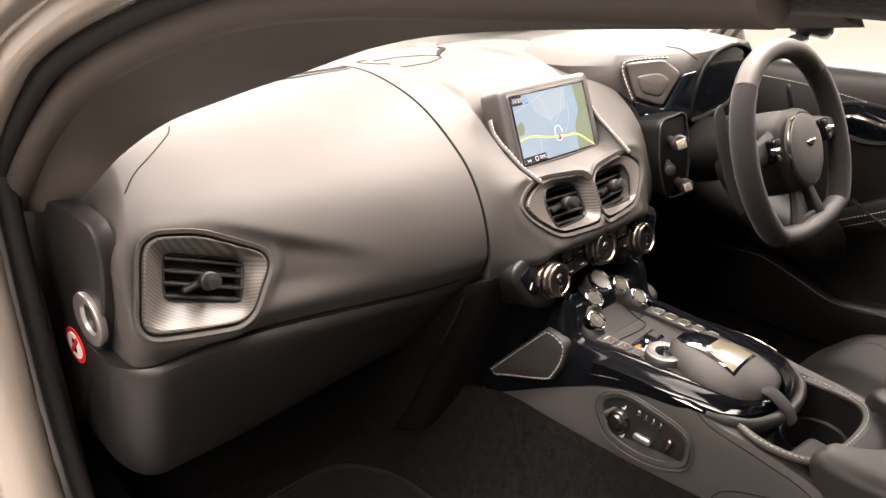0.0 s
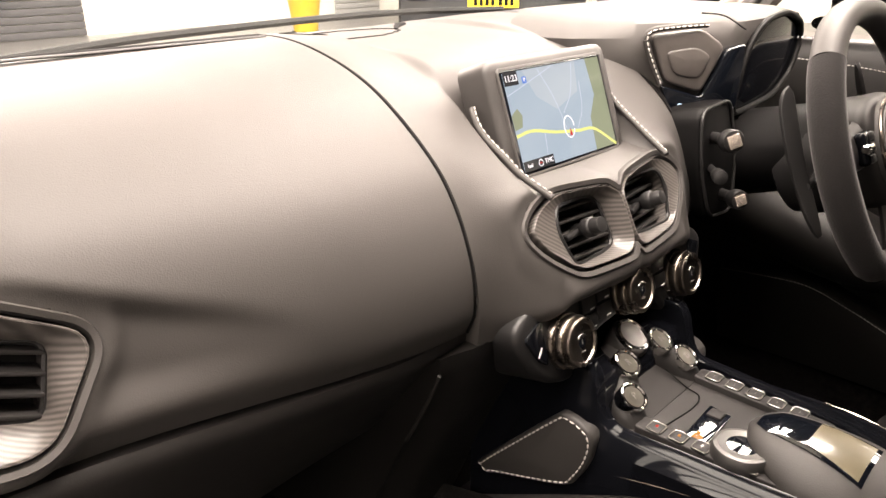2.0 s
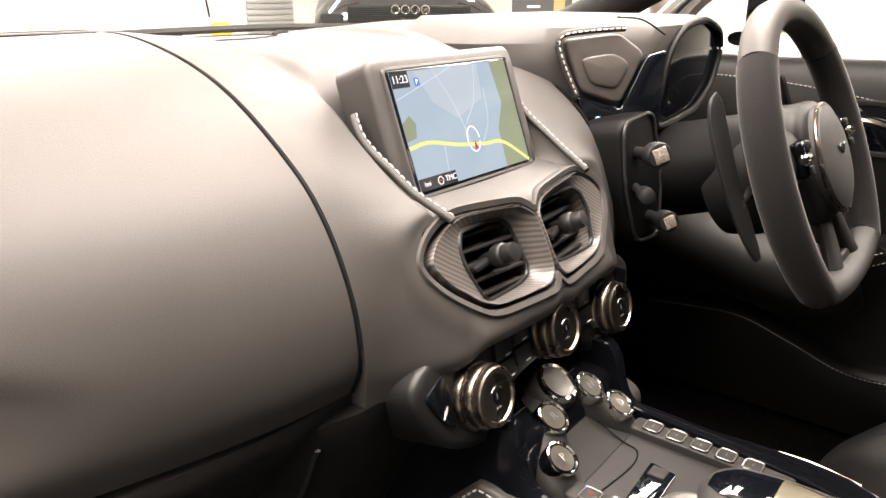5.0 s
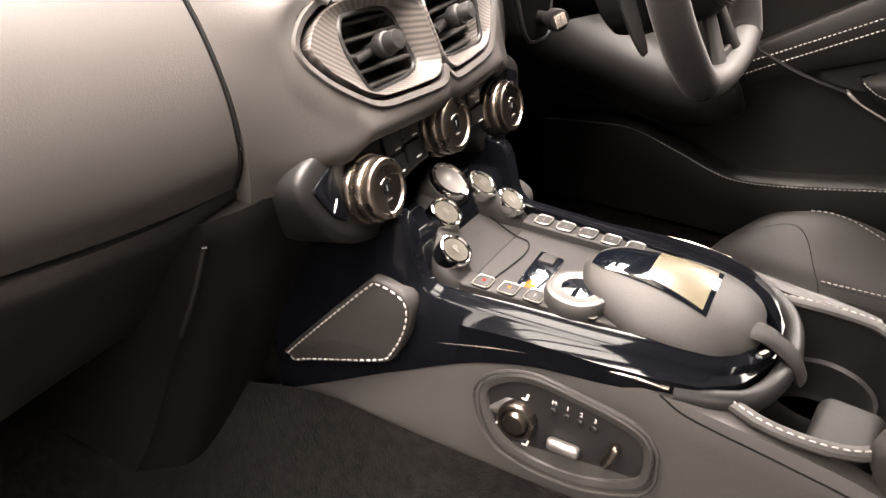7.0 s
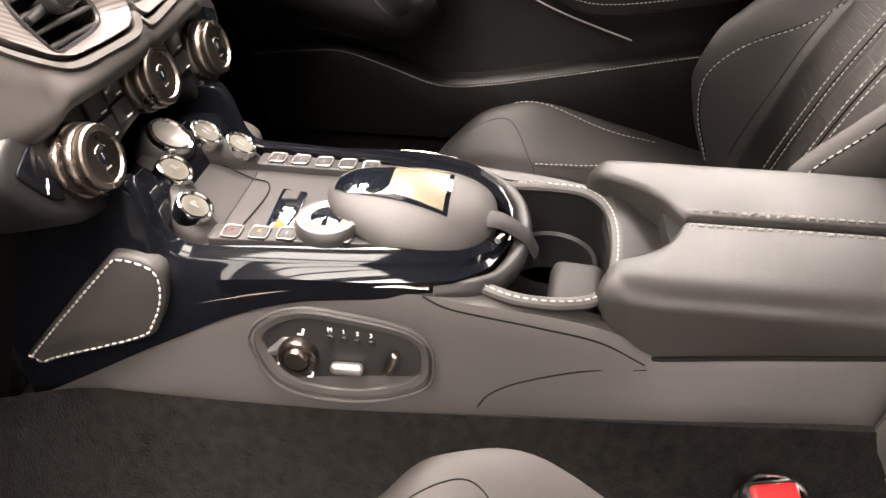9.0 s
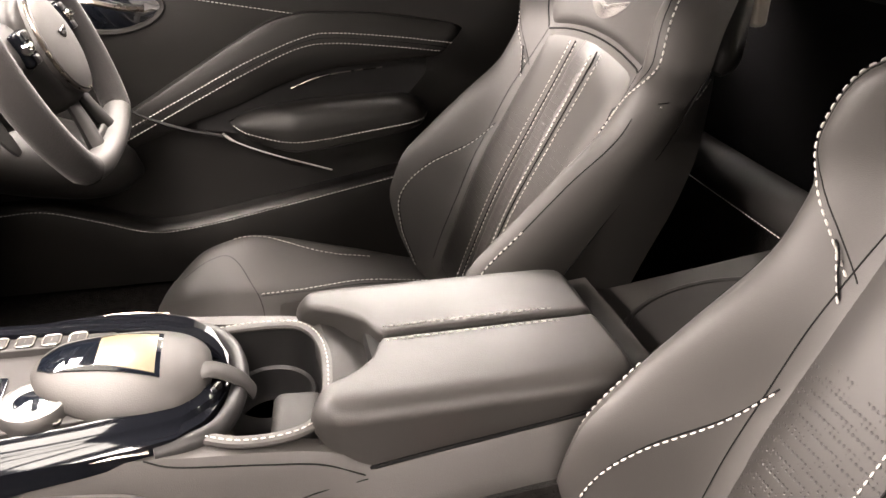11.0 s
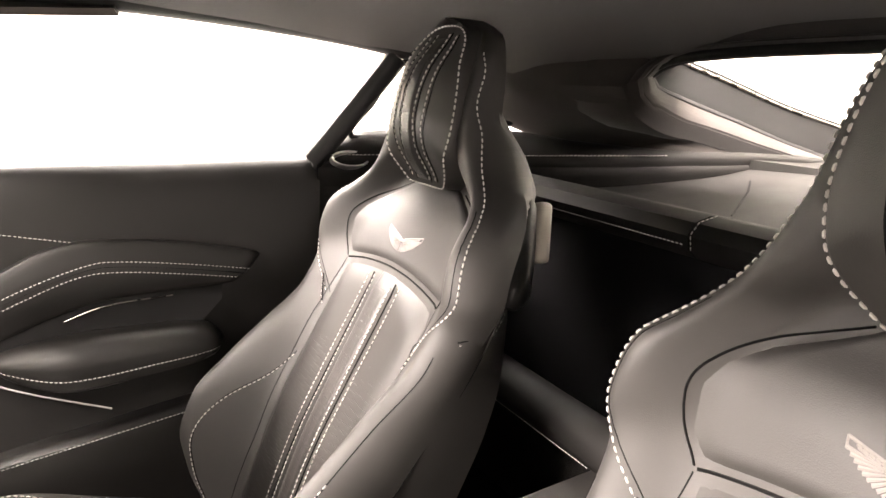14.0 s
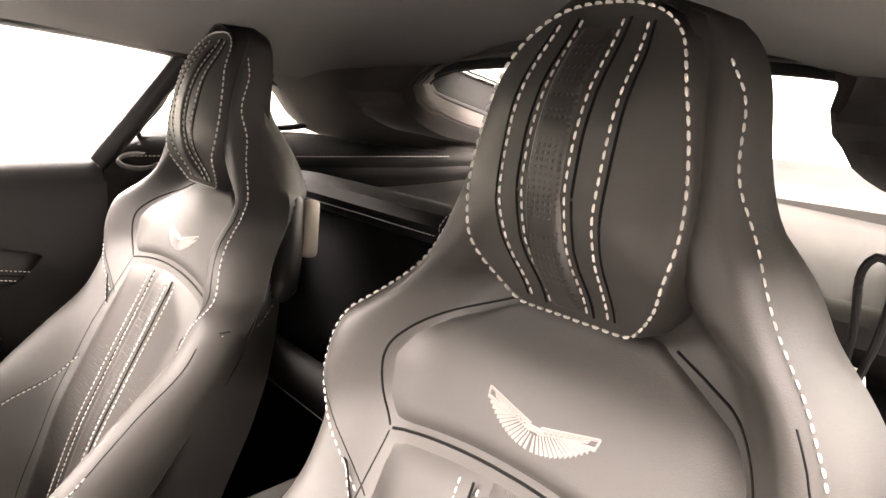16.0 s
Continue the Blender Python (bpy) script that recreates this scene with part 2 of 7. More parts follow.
# ---- shape tools ----
def part(name, bm, material, parent, label="", smooth=True):
    """Links a bmesh as one mesh object under a thing or a part."""
    if isinstance(bm, bmesh.types.BMesh):
        me = bpy.data.meshes.new(name)
        bmesh.ops.recalc_face_normals(bm, faces=bm.faces)
        bm.to_mesh(me)
        bm.free()
    else:
        me = bm
    if not me.materials:
        me.materials.append(material)
    if smooth and me.polygons:
        me.polygons.foreach_set("use_smooth", [True] * len(me.polygons))
        me.set_sharp_from_angle(angle=radians(38))
    ob = new(name, me)
    if parent is not None:
        ob.parent = parent
        ob.matrix_parent_inverse = parent.matrix_world.inverted()
    if label:
        ob["label"] = label
    return ob


def thing(name, at, label, category, group="", kind=""):
    ob = new(name)
    ob.empty_display_size = 0.05
    ob.location = at
    ob.matrix_world = Matrix.Translation(at)
    return tagged(ob, label, category, group, kind)


def crv(pts, n, closed=False):
    """Catmull-Rom curve through control points, n samples evenly spaced along it."""
    p = [Vector(q) for q in pts]
    k = len(p)
    fine = []
    for i in range(k if closed else k - 1):
        if closed:
            a, b, c, d = p[i - 1], p[i], p[(i + 1) % k], p[(i + 2) % k]
        else:
            b, c = p[i], p[i + 1]
            a = p[i - 1] if i else b * 2 - c
            d = p[i + 2] if i + 2 < k else c * 2 - b
        for j in range(12):
            t = j / 12
            fine.append(0.5 * ((2 * b) + (c - a) * t + (2 * a - 5 * b + 4 * c - d) * t * t + (3 * b - a - 3 * c + d) * t ** 3))
    fine.append(p[0].copy() if closed else p[-1].copy())
    return evenly(fine, n, closed)


def evenly(fine, n, closed=False):
    run = [0.0]
    for a, b in zip(fine, fine[1:]):
        run.append(run[-1] + (b - a).length)
    out, i = [], 0
    for j in range(n):
        s = run[-1] * j / (n if closed else n - 1)
        while i < len(run) - 2 and run[i + 1] < s:
            i += 1
        w = (s - run[i]) / max(1e-9, run[i + 1] - run[i])
        out.append(fine[i].lerp(fine[i + 1], min(1, max(0, w))))
    return out


def rounded(pts, r, seg=5):
    """Polygon corners (2D tuples) cut to arcs of about radius r."""
    out, k = [], len(pts)
    for i in range(k):
        a, b, c = Vector(pts[i - 1]), Vector(pts[i]), Vector(pts[(i + 1) % k])
        d1, d2 = (a - b), (c - b)
        q = min(r, d1.length * 0.45, d2.length * 0.45)
        s, e = b + d1.normalized() * q, b + d2.normalized() * q
        for j in range(seg + 1):
            t = j / seg
            out.append(s * (1 - t) ** 2 + b * 2 * t * (1 - t) + e * t * t)
    return out


def skin(rings, closed=True, cap=True, bm=None):
    """Joins rings of points into a surface."""
    bm = bm or bmesh.new()
    vs = [[bm.verts.new(p) for p in ring] for ring in rings]
    n = len(rings[0])
    for a, b in zip(vs, vs[1:]):
        for i in range(n if closed else n - 1):
            j = (i + 1) % n
            try:
                bm.faces.new((a[i], a[j], b[j], b[i]))
            except ValueError:
                pass
    if cap and closed:
        for ring in (vs[0], vs[-1]):
            try:
                bm.faces.new(ring)
            except ValueError:
                pass
    return bm


def axes(origin, u, v):
    """A frame with its x along u, y near v, and z across both."""
    x = Vector(u).normalized()
    z = x.cross(Vector(v)).normalized()
    y = z.cross(x)
    m = Matrix((x, y, z)).transposed().to_4x4()
    m.translation = origin
    return m


def inset(ring, d):
    """Moves a closed 2D ring inwards by d."""
    k = len(ring)
    area = sum(ring[i - 1][0] * ring[i][1] - ring[i][0] * ring[i - 1][1] for i in range(k))
    s = 1 if area > 0 else -1
    out = []
    for i in range(k):
        t = Vector(ring[(i + 1) % k]) - Vector(ring[i - 1])
        if t.length < 1e-9:
            out.append(Vector(ring[i]))
            continue
        t.normalize()
        out.append(Vector(ring[i]) + Vector((-t.y, t.x)) * s * d)
    return out


def plate(outline, m, thick, bevel=0.002, dome=0.0, steps=4, bend=None, bm=None):
    """A slab over a closed 2D outline, rounded at its front edge and swollen by dome in the middle; local z is the front."""
    ring = [Vector((p[0], p[1])) for p in outline]
    c = sum(ring, Vector((0, 0))) / len(ring)
    layers = [(ring, -thick), (ring, -bevel)]
    for j in range(1, 4):
        a = radians(30 * j)
        layers.append((inset(ring, bevel * (1 - math.cos(a))), -bevel * (1 - math.sin(a))))
    last = layers[-1][0]
    if dome:
        for j in range(1, steps + 1):
            f = j / (steps + 0.6)
            layers.append(([p.lerp(c, f) for p in last], dome * math.sin(f * math.pi / 2)))
    rings = []
    for r, h in layers:
        row = []
        for p in r:
            q = Vector((p.x, p.y, h))
            if bend:
                q = Vector(bend(q))
            row.append(m @ q)
        rings.append(row)
    return skin(rings, bm=bm)


def tube(pts, r, n=8, closed=False, bm=None, flat=1.0, up=(0, 0, 1)):
    """A round bar along points; r may be a list. flat squashes it along up."""
    k = len(pts)
    rings = []
    for i, p in enumerate(pts):
        p = Vector(p)
        a = Vector(pts[(i + 1) % k] if closed or i + 1 < k else pts[i])
        b = Vector(pts[i - 1] if closed or i else pts[i])
        t = (a - b).normalized()
        u = Vector(up)
        s = t.cross(u)
        if s.length < 1e-4:
            s = t.cross(Vector((0.3, 1, 0.1)))
        s.normalize()
        w = s.cross(t).normalized()
        rad = r[i] if isinstance(r, (list, tuple)) else r
        rings.append([p + s * rad * math.cos(2 * math.pi * j / n) + w * rad * flat * math.sin(2 * math.pi * j / n) for j in range(n)])
    if closed:
        rings.append(rings[0])
        bm = skin(rings, cap=False, bm=bm)
        bmesh.ops.remove_doubles(bm, verts=bm.verts, dist=1e-6)
        return bm
    return skin(rings, bm=bm)


def lathe(profile, m, n=32, bm=None):
    """Turns (radius, height) pairs round the local z."""
    rings = [[m @ Vector((r * math.cos(2 * math.pi * j / n), r * math.sin(2 * math.pi * j / n), h)) for j in range(n)] for r, h in profile]
    return skin(rings, bm=bm)


def block(size, m, r=0.004, seg=3):
    bm = bmesh.new()
    bmesh.ops.create_cube(bm, size=1)
    for v in bm.verts:
        v.co = Vector((v.co.x * size[0], v.co.y * size[1], v.co.z * size[2]))
    if r:
        bmesh.ops.bevel(bm, geom=bm.edges[:], offset=min(r, min(size) * 0.45), segments=seg, profile=0.5, affect="EDGES")
    bm.transform(m)
    return bm


def dashes(pts, out=(0, 0, 1), length=0.0055, gap=0.0028, r=0.0010, lift=0.0006, bm=None):
    """Thread stitches laid along a line of points; out is the way off the surface, or one such way per point."""
    p = [Vector(q) for q in pts]
    total = sum((b - a).length for a, b in zip(p, p[1:]))
    n = max(1, int(total / (length + gap)))
    fine = evenly(p, n * 2 + 1)
    many = isinstance(out[0], (tuple, list, Vector))
    bm = bm or bmesh.new()
    for i in range(n):
        a, b = fine[2 * i], fine[2 * i + 1]
        b = a + (b - a).normalized() * length
        o = Vector(out[min(len(out) - 1, round(i * (len(out) - 1) / max(1, n - 1)))] if many else out).normalized()
        t = (b - a).normalized()
        s = t.cross(o).normalized()
        rings = []
        for f, k, h in ((0, 0.35, 0.0), (0.2, 1, 0.7), (0.8, 1, 0.7), (1, 0.35, 0.0)):
            c = a.lerp(b, f) + o * (lift * h)
            rings.append([c + s * r * k, c + o * r * k, c - s * r * k, c - o * r * k])
        skin(rings, bm=bm)
    return bm


def letters(text, m, size, material, parent, name="lettering"):
    """Raised or printed characters in the built-in font, as a mesh."""
    cu = bpy.data.curves.new("lettering", "FONT")
    cu.body, cu.size, cu.align_x, cu.align_y, cu.extrude = text, size, "CENTER", "CENTER", 0.0002
    tmp = new("lettering_source", cu)
    me = bpy.data.meshes.new_from_object(tmp.evaluated_get(bpy.context.evaluated_depsgraph_get()))
    bpy.data.objects.remove(tmp)
    bpy.data.curves.remove(cu)
    me.transform(m)
    me.materials.clear()
    return part(name, me, material, parent, smooth=False)


def lin(table, v):
    if v <= table[0][0]:
        return table[0][1]
    for (a, x), (b, y) in zip(table, table[1:]):
        if v <= b:
            return x + (y - x) * (v - a) / (b - a)
    return table[-1][1]


def step(a, b, x):
    t = min(1, max(0, (x - a) / (b - a)))
    return t * t * (3 - 2 * t)


def lerp_table(table, v):
    """Smooth monotone reading of a small table of (position, value)."""
    if v <= table[0][0]:
        return table[0][1]
    if v >= table[-1][0]:
        return table[-1][1]
    k = next(i for i in range(len(table) - 1) if v <= table[i + 1][0])
    d = [(b[1] - a[1]) / (b[0] - a[0]) for a, b in zip(table, table[1:])]

    def slope(i):
        if i == 0 or i == len(table) - 1:
            return d[0] if i == 0 else d[-1]
        return 0.0 if d[i - 1] * d[i] <= 0 else 2 * d[i - 1] * d[i] / (d[i - 1] + d[i])
    (a, p), (b, q) = table[k], table[k + 1]
    h = b - a
    t = (v - a) / h
    return (2 * t ** 3 - 3 * t * t + 1) * p + (t ** 3 - 2 * t * t + t) * h * slope(k) + (3 * t * t - 2 * t ** 3) * q + (t ** 3 - t * t) * h * slope(k + 1)

# ---- cabin shell ----
def structure(name, bm, material, label, category):
    return tagged(part(name, bm, material, None), label, category, kind="structure")


def sheet(rows, t=0.012, way=(0, 0, -1)):
    """A curved panel with thickness t laid off along way; rows of points."""
    w = Vector(way) * t
    rings = []
    for row in rows:
        row = [Vector(p) for p in row]
        rings.append(row + [p + w for p in reversed(row)])
    return skin(rings)


# carpeted floor with its tunnel and toe board
FLOOR = [(-0.74, 0.20), (-0.71, 0.17), (-0.67, 0.08), (-0.60, 0.05), (-0.28, 0.05), (-0.22, 0.08)]
# height at which the carpet meets the console's flank, along y
EDGE = [(-0.90, 0.305), (-0.68, 0.290), (-0.56, 0.277), (-0.42, 0.265), (-0.33, 0.256), (-0.25, 0.250), (-0.12, 0.248), (-0.06, 0.249), (-0.03, 0.243), (0.076, 0.204), (0.14, 0.18)]
rows = []
for i in range(81):
    y = 0.62 - 2.2 * i / 80
    rise = 0.42 * step(0.18, 0.62, y)
    rear = 0.20 * step(-0.86, -1.0, y)
    edge = lerp_table(EDGE, y)
    line = [(x, max(z, z * 0.3 + rise + rear) if x > -0.7 else z + rear) for x, z in FLOOR]
    line += [(x, max(z, 0.06 + rise + rear)) for x, z in ((-0.172, edge - 0.062), (-0.146, edge), (-0.136, edge - 0.035), (-0.10, edge - 0.065))]
    half = crv([(x, y, z) for x, z in line], 40)
    rows.append(half + [Vector((-p.x, p.y, p.z)) for p in reversed(half)])
floor = structure("floor", sheet(rows, 0.02), CARPET, "dark charcoal pile carpet over the cabin floor and tunnel", "carpet")

# door sills on both sides
for s in (-1, 1):
    sill = crv([(s * 0.70, 0.45, 0.19), (s * 0.715, 0.1, 0.185), (s * 0.715, -0.5, 0.185), (s * 0.70, -1.0, 0.20)], 24)
    structure("trim", tube(sill, 0.035, 12, flat=1.3), SHADELEATHER, "black trimmed door sill along the cabin side", "sill")

# roof lining
rows = []
for i in range(33):
    y = -0.27 - 1.135 * i / 32
    zc = lin([(-1.46, 0.955), (-1.2, 0.985), (-0.8, 1.0), (-0.4, 1.0), (-0.05, 0.96)], y)
    zs = lin([(-1.46, 0.86), (-1.04, 0.90), (-0.8, 0.925), (-0.5, 0.94), (-0.3, 0.925), (-0.05, 0.85)], y)
    hw = lin([(-1.46, 0.46), (-1.04, 0.60), (-0.7, 0.63), (-0.2, 0.63), (-0.05, 0.63)], y)
    row = []
    for j in range(25):
        u = -1 + j / 12
        row.append((u * hw, y, zs + (zc - zs) * (1 - abs(u) ** 2.6)))
    rows.append(row)
ceiling = structure("ceiling", sheet(rows, 0.03, (0, 0, 1)), HEADLINER, "black suede roof lining with soft creases", "headliner")

# windscreen pillars and roof rails
PILLAR = [(0.30, 0.665), (0.19, 0.718), (0.03, 0.798), (-0.15, 0.860), (-0.35, 0.897), (-0.55, 0.918), (-0.80, 0.915), (-1.02, 0.895), (-1.20, 0.86)]
for s in (-1, 1):
    line = crv([(s * (0.665 if y > -0.9 else 0.62), y, z + 0.036) for y, z in PILLAR], 48)
    structure("trim", tube(line, 0.034, 14, flat=1.25, up=(1, 0, 0)), SUEDE, "dark trimmed windscreen pillar running into the roof rail", "pillar")

# front door jambs beside the dashboard ends
for s in (-1, 1):
    rows = [[(s * 0.738, 0.13, z0) if k == 0 else (s * (0.738 + 0.004 * k), 0.13 + 0.12 * k, z0) for k in range(5)] for z0 in (0.02, 0.2, 0.4, 0.55, 0.66)]
    structure("trim", sheet(rows, 0.02, (s, 0, 0)), SHADELEATHER, "dark trimmed door jamb beside the dashboard", "door jamb")
    structure("trim", tube(crv([(s * 0.745, 0.14, 0.72), (s * 0.752, 0.125, 0.60), (s * 0.755, 0.12, 0.40), (s * 0.75, 0.10, 0.25), (s * 0.74, 0.04, 0.20)], 30), 0.012, 10), RUBBER, "black rubber door seal down the jamb", "door seal")
    structure("trim", tube(crv([(s * 0.785, 0.15, 0.76), (s * 0.80, 0.11, 0.62), (s * 0.805, 0.10, 0.40), (s * 0.80, 0.08, 0.22), (s * 0.79, -0.02, 0.14)], 30), 0.030, 12), BODY, "bronze-grey painted door opening frame", "body frame")
    structure("trim", sheet([[(s * x, y, z) for x, y in ((0.77, 0.17), (0.82, 0.175), (0.90, 0.19), (1.0, 0.22))] for z in (-0.05, 0.2, 0.45, 0.70)], 0.02, (0, 1, 0)), BODY, "bronze-grey painted hinge face of the front wing", "body panel")

# broad inner trim of each windscreen pillar, from the dash end up to the roof
for s in (-1, 1):
    low = crv([(s * 0.695, 0.12, 0.665), (s * 0.682, 0.085, 0.69), (s * 0.655, 0.05, 0.73), (s * 0.625, 0.0, 0.767), (s * 0.605, -0.08, 0.799), (s * 0.60, -0.20, 0.838), (s * 0.60, -0.36, 0.884), (s * 0.605, -0.60, 0.912)], 40)
    top = crv([(s * 0.748, 0.20, 0.66), (s * 0.742, 0.16, 0.70), (s * 0.736, 0.10, 0.755), (s * 0.73, 0.04, 0.80), (s * 0.725, -0.05, 0.848), (s * 0.72, -0.20, 0.895), (s * 0.715, -0.36, 0.928), (s * 0.71, -0.60, 0.945)], 40)
    rows = [crv([a, a.lerp(b, 0.3) + Vector((s * 0.002, -0.004, -0.004)), a.lerp(b, 0.7) + Vector((s * 0.004, -0.006, -0.004)), b], 10) for a, b in zip(low, top)]
    structure("trim", sheet(rows, 0.012, (0, 0.5, 0.8)), PILLARTRIM, "broad dark brown trim of the windscreen pillar", "pillar")
    # from the trim outwards: rolled edge, rubber seal, painted frame
    lay = lambda k, dx, dy, dz: [b.lerp(a, k) + Vector((s * dx, dy, dz)) for a, b in zip(low, top)]
    structure("trim", tube(lay(0.20, 0.004, -0.004, -0.004), 0.015, 12), PILLARTRIM, "rolled dark edge of the windscreen pillar trim", "pillar")
    structure("trim", tube(lay(0.05, 0.009, -0.006, -0.001), 0.0085, 10), RUBBER, "black rubber door seal round the opening", "door seal")
    structure("trim", tube(lay(0.0, 0.022, -0.002, 0.011), 0.016, 14), BODY, "bronze-grey painted inner flange of the car body", "body frame")
    structure("trim", tube(lay(0.0, 0.050, 0.008, 0.030), 0.024, 16), BODY, "bronze-grey painted roof frame of the car body", "body frame")

# carpet mat in the passenger footwell
mat_out = rounded([(-0.56, 0.19), (-0.34, 0.19), (-0.28, 0.10), (-0.27, -0.22), (-0.60, -0.22), (-0.61, 0.05)], 0.05)
floor_mat = thing("floor_mat", (-0.44, 0.0, 0.055), "dark pile floor mat with a bound edge on the carpet", "floor mat")
part("mat_body", plate(mat_out[::-1], axes((0, 0, 0.066), (1, 0, 0), (0, 1, 0)), 0.010, 0.003), CARPET, floor_mat)
part("binding", tube([(p.x, p.y, 0.066) for p in mat_out], 0.0045, 8, closed=True), SHADELEATHER, floor_mat, "dark bound edge")

# ---- dashboard ----
dash = thing("dashboard", (0, 0.2, 0.3), "black leather dashboard with a seamed passenger pad", "dashboard")
# cross-section of the pad: (y, z) from the windscreen down to its lower edge
PADSEC = [(0.52, 0.700), (0.36, 0.728), (0.25, 0.737), (0.166, 0.727), (0.087, 0.700), (0.017, 0.652), (-0.018, 0.612), (-0.041, 0.560), (-0.047, 0.512), (-0.037, 0.484)]


def loft_x(sections, inner, n=40):
    """Lofts (x, [(y, z), ...]) sections along x; the back of the body is closed through inner (y, z)."""
    rings = []
    for x, sec in sections:
        rings.append((crv([(x, y, z) for y, z in sec], n) if len(sec) != n else [Vector((x, y, z)) for y, z in sec]) + [Vector((x, y, z)) for y, z in inner])
    return skin(rings)


def blend(tables, x, n):
    """Interpolates between named cross-sections given at several x."""
    for (a, s), (b, t) in zip(tables, tables[1:]):
        if x <= b or b == tables[-1][0]:
            k = min(1, max(0, (x - a) / (b - a)))
            k = k * k * (3 - 2 * k)
            p, q = crv([(0, *v) for v in s], n), crv([(0, *v) for v in t], n)
            return [(u.lerp(w, k).y, u.lerp(w, k).z) for u, w in zip(p, q)]


PADLEFT = [(0.52, 0.695), (0.36, 0.722), (0.25, 0.733), (0.166, 0.728), (0.095, 0.708), (0.040, 0.672), (0.010, 0.635), (-0.010, 0.58), (-0.011, 0.540), (0.004, 0.510)]
pad_tables = [(-0.62, PADLEFT), (-0.21, PADSEC)]
xs = [-0.695, -0.6947, -0.694, -0.6925, -0.690, -0.6875] + [-0.685 + 0.003 * i for i in range(70)] + [-0.47 + 0.0125 * i for i in range(21)] + [-0.2125]


LF = axes((-0.608, -0.003, 0.592), (1, 0, -0.0), (0, 0.30, 0.95))
LO = rounded([(-0.052, 0.062), (0.005, 0.050), (0.083, 0.004), (0.036, -0.060), (-0.020, -0.050), (-0.080, -0.036)], 0.022, 7)


def outside(ring, p):
    """Distance of p from a closed 2D ring, negative inside."""
    best, inside = 9.0, False
    for a, b in zip(ring, list(ring[1:]) + [ring[0]]):
        d = b - a
        k = min(1, max(0, (p - a).dot(d) / max(1e-12, d.length_squared)))
        best = min(best, (p - a - d * k).length)
        if (a.y > p.y) != (b.y > p.y) and p.x < a.x + (p.y - a.y) / (b.y - a.y) * d.x:
            inside = not inside
    return -best if inside else best


LFI = LF.inverted()


def end_round(x, sec, x0=-0.673, r=0.022, dz=0.014):
    """Rounds the end of the dash towards the door jamb."""
    u = max(0.0, min(1.0, (x0 - x) / r))
    k = 1 - math.sqrt(max(0.0, 1 - u * u))
    return [(y + (0.022 * k if y < 0.3 else 0), z - dz * k * step(0.60, 0.70, z)) for y, z in sec]


def hollow(x, sec):
    """The wedge pressed into the pad beside the outer vent, and the pocket behind the vent's frame."""
    top = lin([(-0.70, 0.668), (-0.55, 0.626), (-0.42, 0.575), (-0.36, 0.555)], x)
    low = lin([(-0.70, 0.545), (-0.55, 0.535), (-0.42, 0.525), (-0.36, 0.52)], x)
    deep = 0.015 * step(-0.37, -0.53, x) * step(-0.62, -0.57, x)
    out = []
    for y, z in sec:
        k = step(top + 0.010, top - 0.014, z) * step(low - 0.004, low + 0.03, z)
        if y < 0.1:
            q = LFI @ Vector((x, y, z))
            if abs(q.x) < 0.13 and abs(q.y) < 0.11:
                d = outside(LO, Vector((q.x, q.y)))
                # the pad swells up to the frame, with a pocket behind it
                y += deep * k * step(0.0, 0.03, d)
                q = LFI @ Vector((x, y, z))
                y += (q.z + 0.004) / 0.953 * step(0.024, 0.006, d) + 0.055 * step(0.003, -0.004, d)
            else:
                y += deep * k
        out.append((y, z))
    return out


half_lip = [(0, 0.0285), (0.011, 0.037), (0.022, 0.0415), (0.05, 0.0445), (0.096, 0.047), (0.117, 0.042), (0.138, 0.0305), (0.1495, 0.014), (0.136, -0.009), (0.107, -0.033), (0.088, -0.0412), (0.053, -0.0432), (0.013, -0.0432), (0.005, -0.037)]
lip = [(-x, y) for x, y in reversed(half_lip[1:])] + half_lip + [(0, -0.030)]
lip_in = [Vector((p.x, p.y)) for p in crv([(*p, 0) for p in lip], 140, True)]
VF = axes((0, -0.0805, 0.56), (1, 0, 0), (0, 0.5, 1))
VFI = VF.inverted()
lip_wide = lip_in[::2]


def vent_bay(x, sec):
    """The bay in the fascia that takes the twin vents; around it the leather runs up to their surround."""
    out = []
    for y, z in sec:
        if y < 0.03 and abs(x) < 0.165 and 0.49 < z < 0.62:
            q = VFI @ Vector((x, y - 0.1 * abs(x), z))
            d = outside(lip_wide, Vector((q.x, q.y)))
            near = step(0.030, 0.003, d)
            plane_y = y + q.z / 0.894 + 0.003
            y = y + (plane_y - y) * near if d > -0.002 else y
            y += 0.06 * step(0.0, -0.006, d)
        out.append((y, z))
    return out


from mathutils.bvhtree import BVHTree

bm = loft_x([(x, hollow(x, end_round(x, blend(pad_tables, x, 130)))) for x in xs], [(0.2, 0.46), (0.5, 0.5)], 130)
for vert in bm.verts:
    # its end draws in towards the top
    if vert.co.x < -0.62:
        vert.co.x += 0.034 * step(0.640, 0.715, vert.co.z) * (-0.62 - vert.co.x) / 0.075
pad_tree = BVHTree.FromBMesh(bm)
part("passenger_pad", bm, DASH, dash, "smooth black leather passenger pad")
corner = crv([(-0.560, 0.150, 0.724), (-0.572, 0.130, 0.720), (-0.605, 0.100, 0.711), (-0.635, 0.078, 0.700), (-0.655, 0.060, 0.686)], 24)
part("seam", tube([pad_tree.find_nearest(p)[0] for p in corner], 0.0008, 6), SEAM, dash)
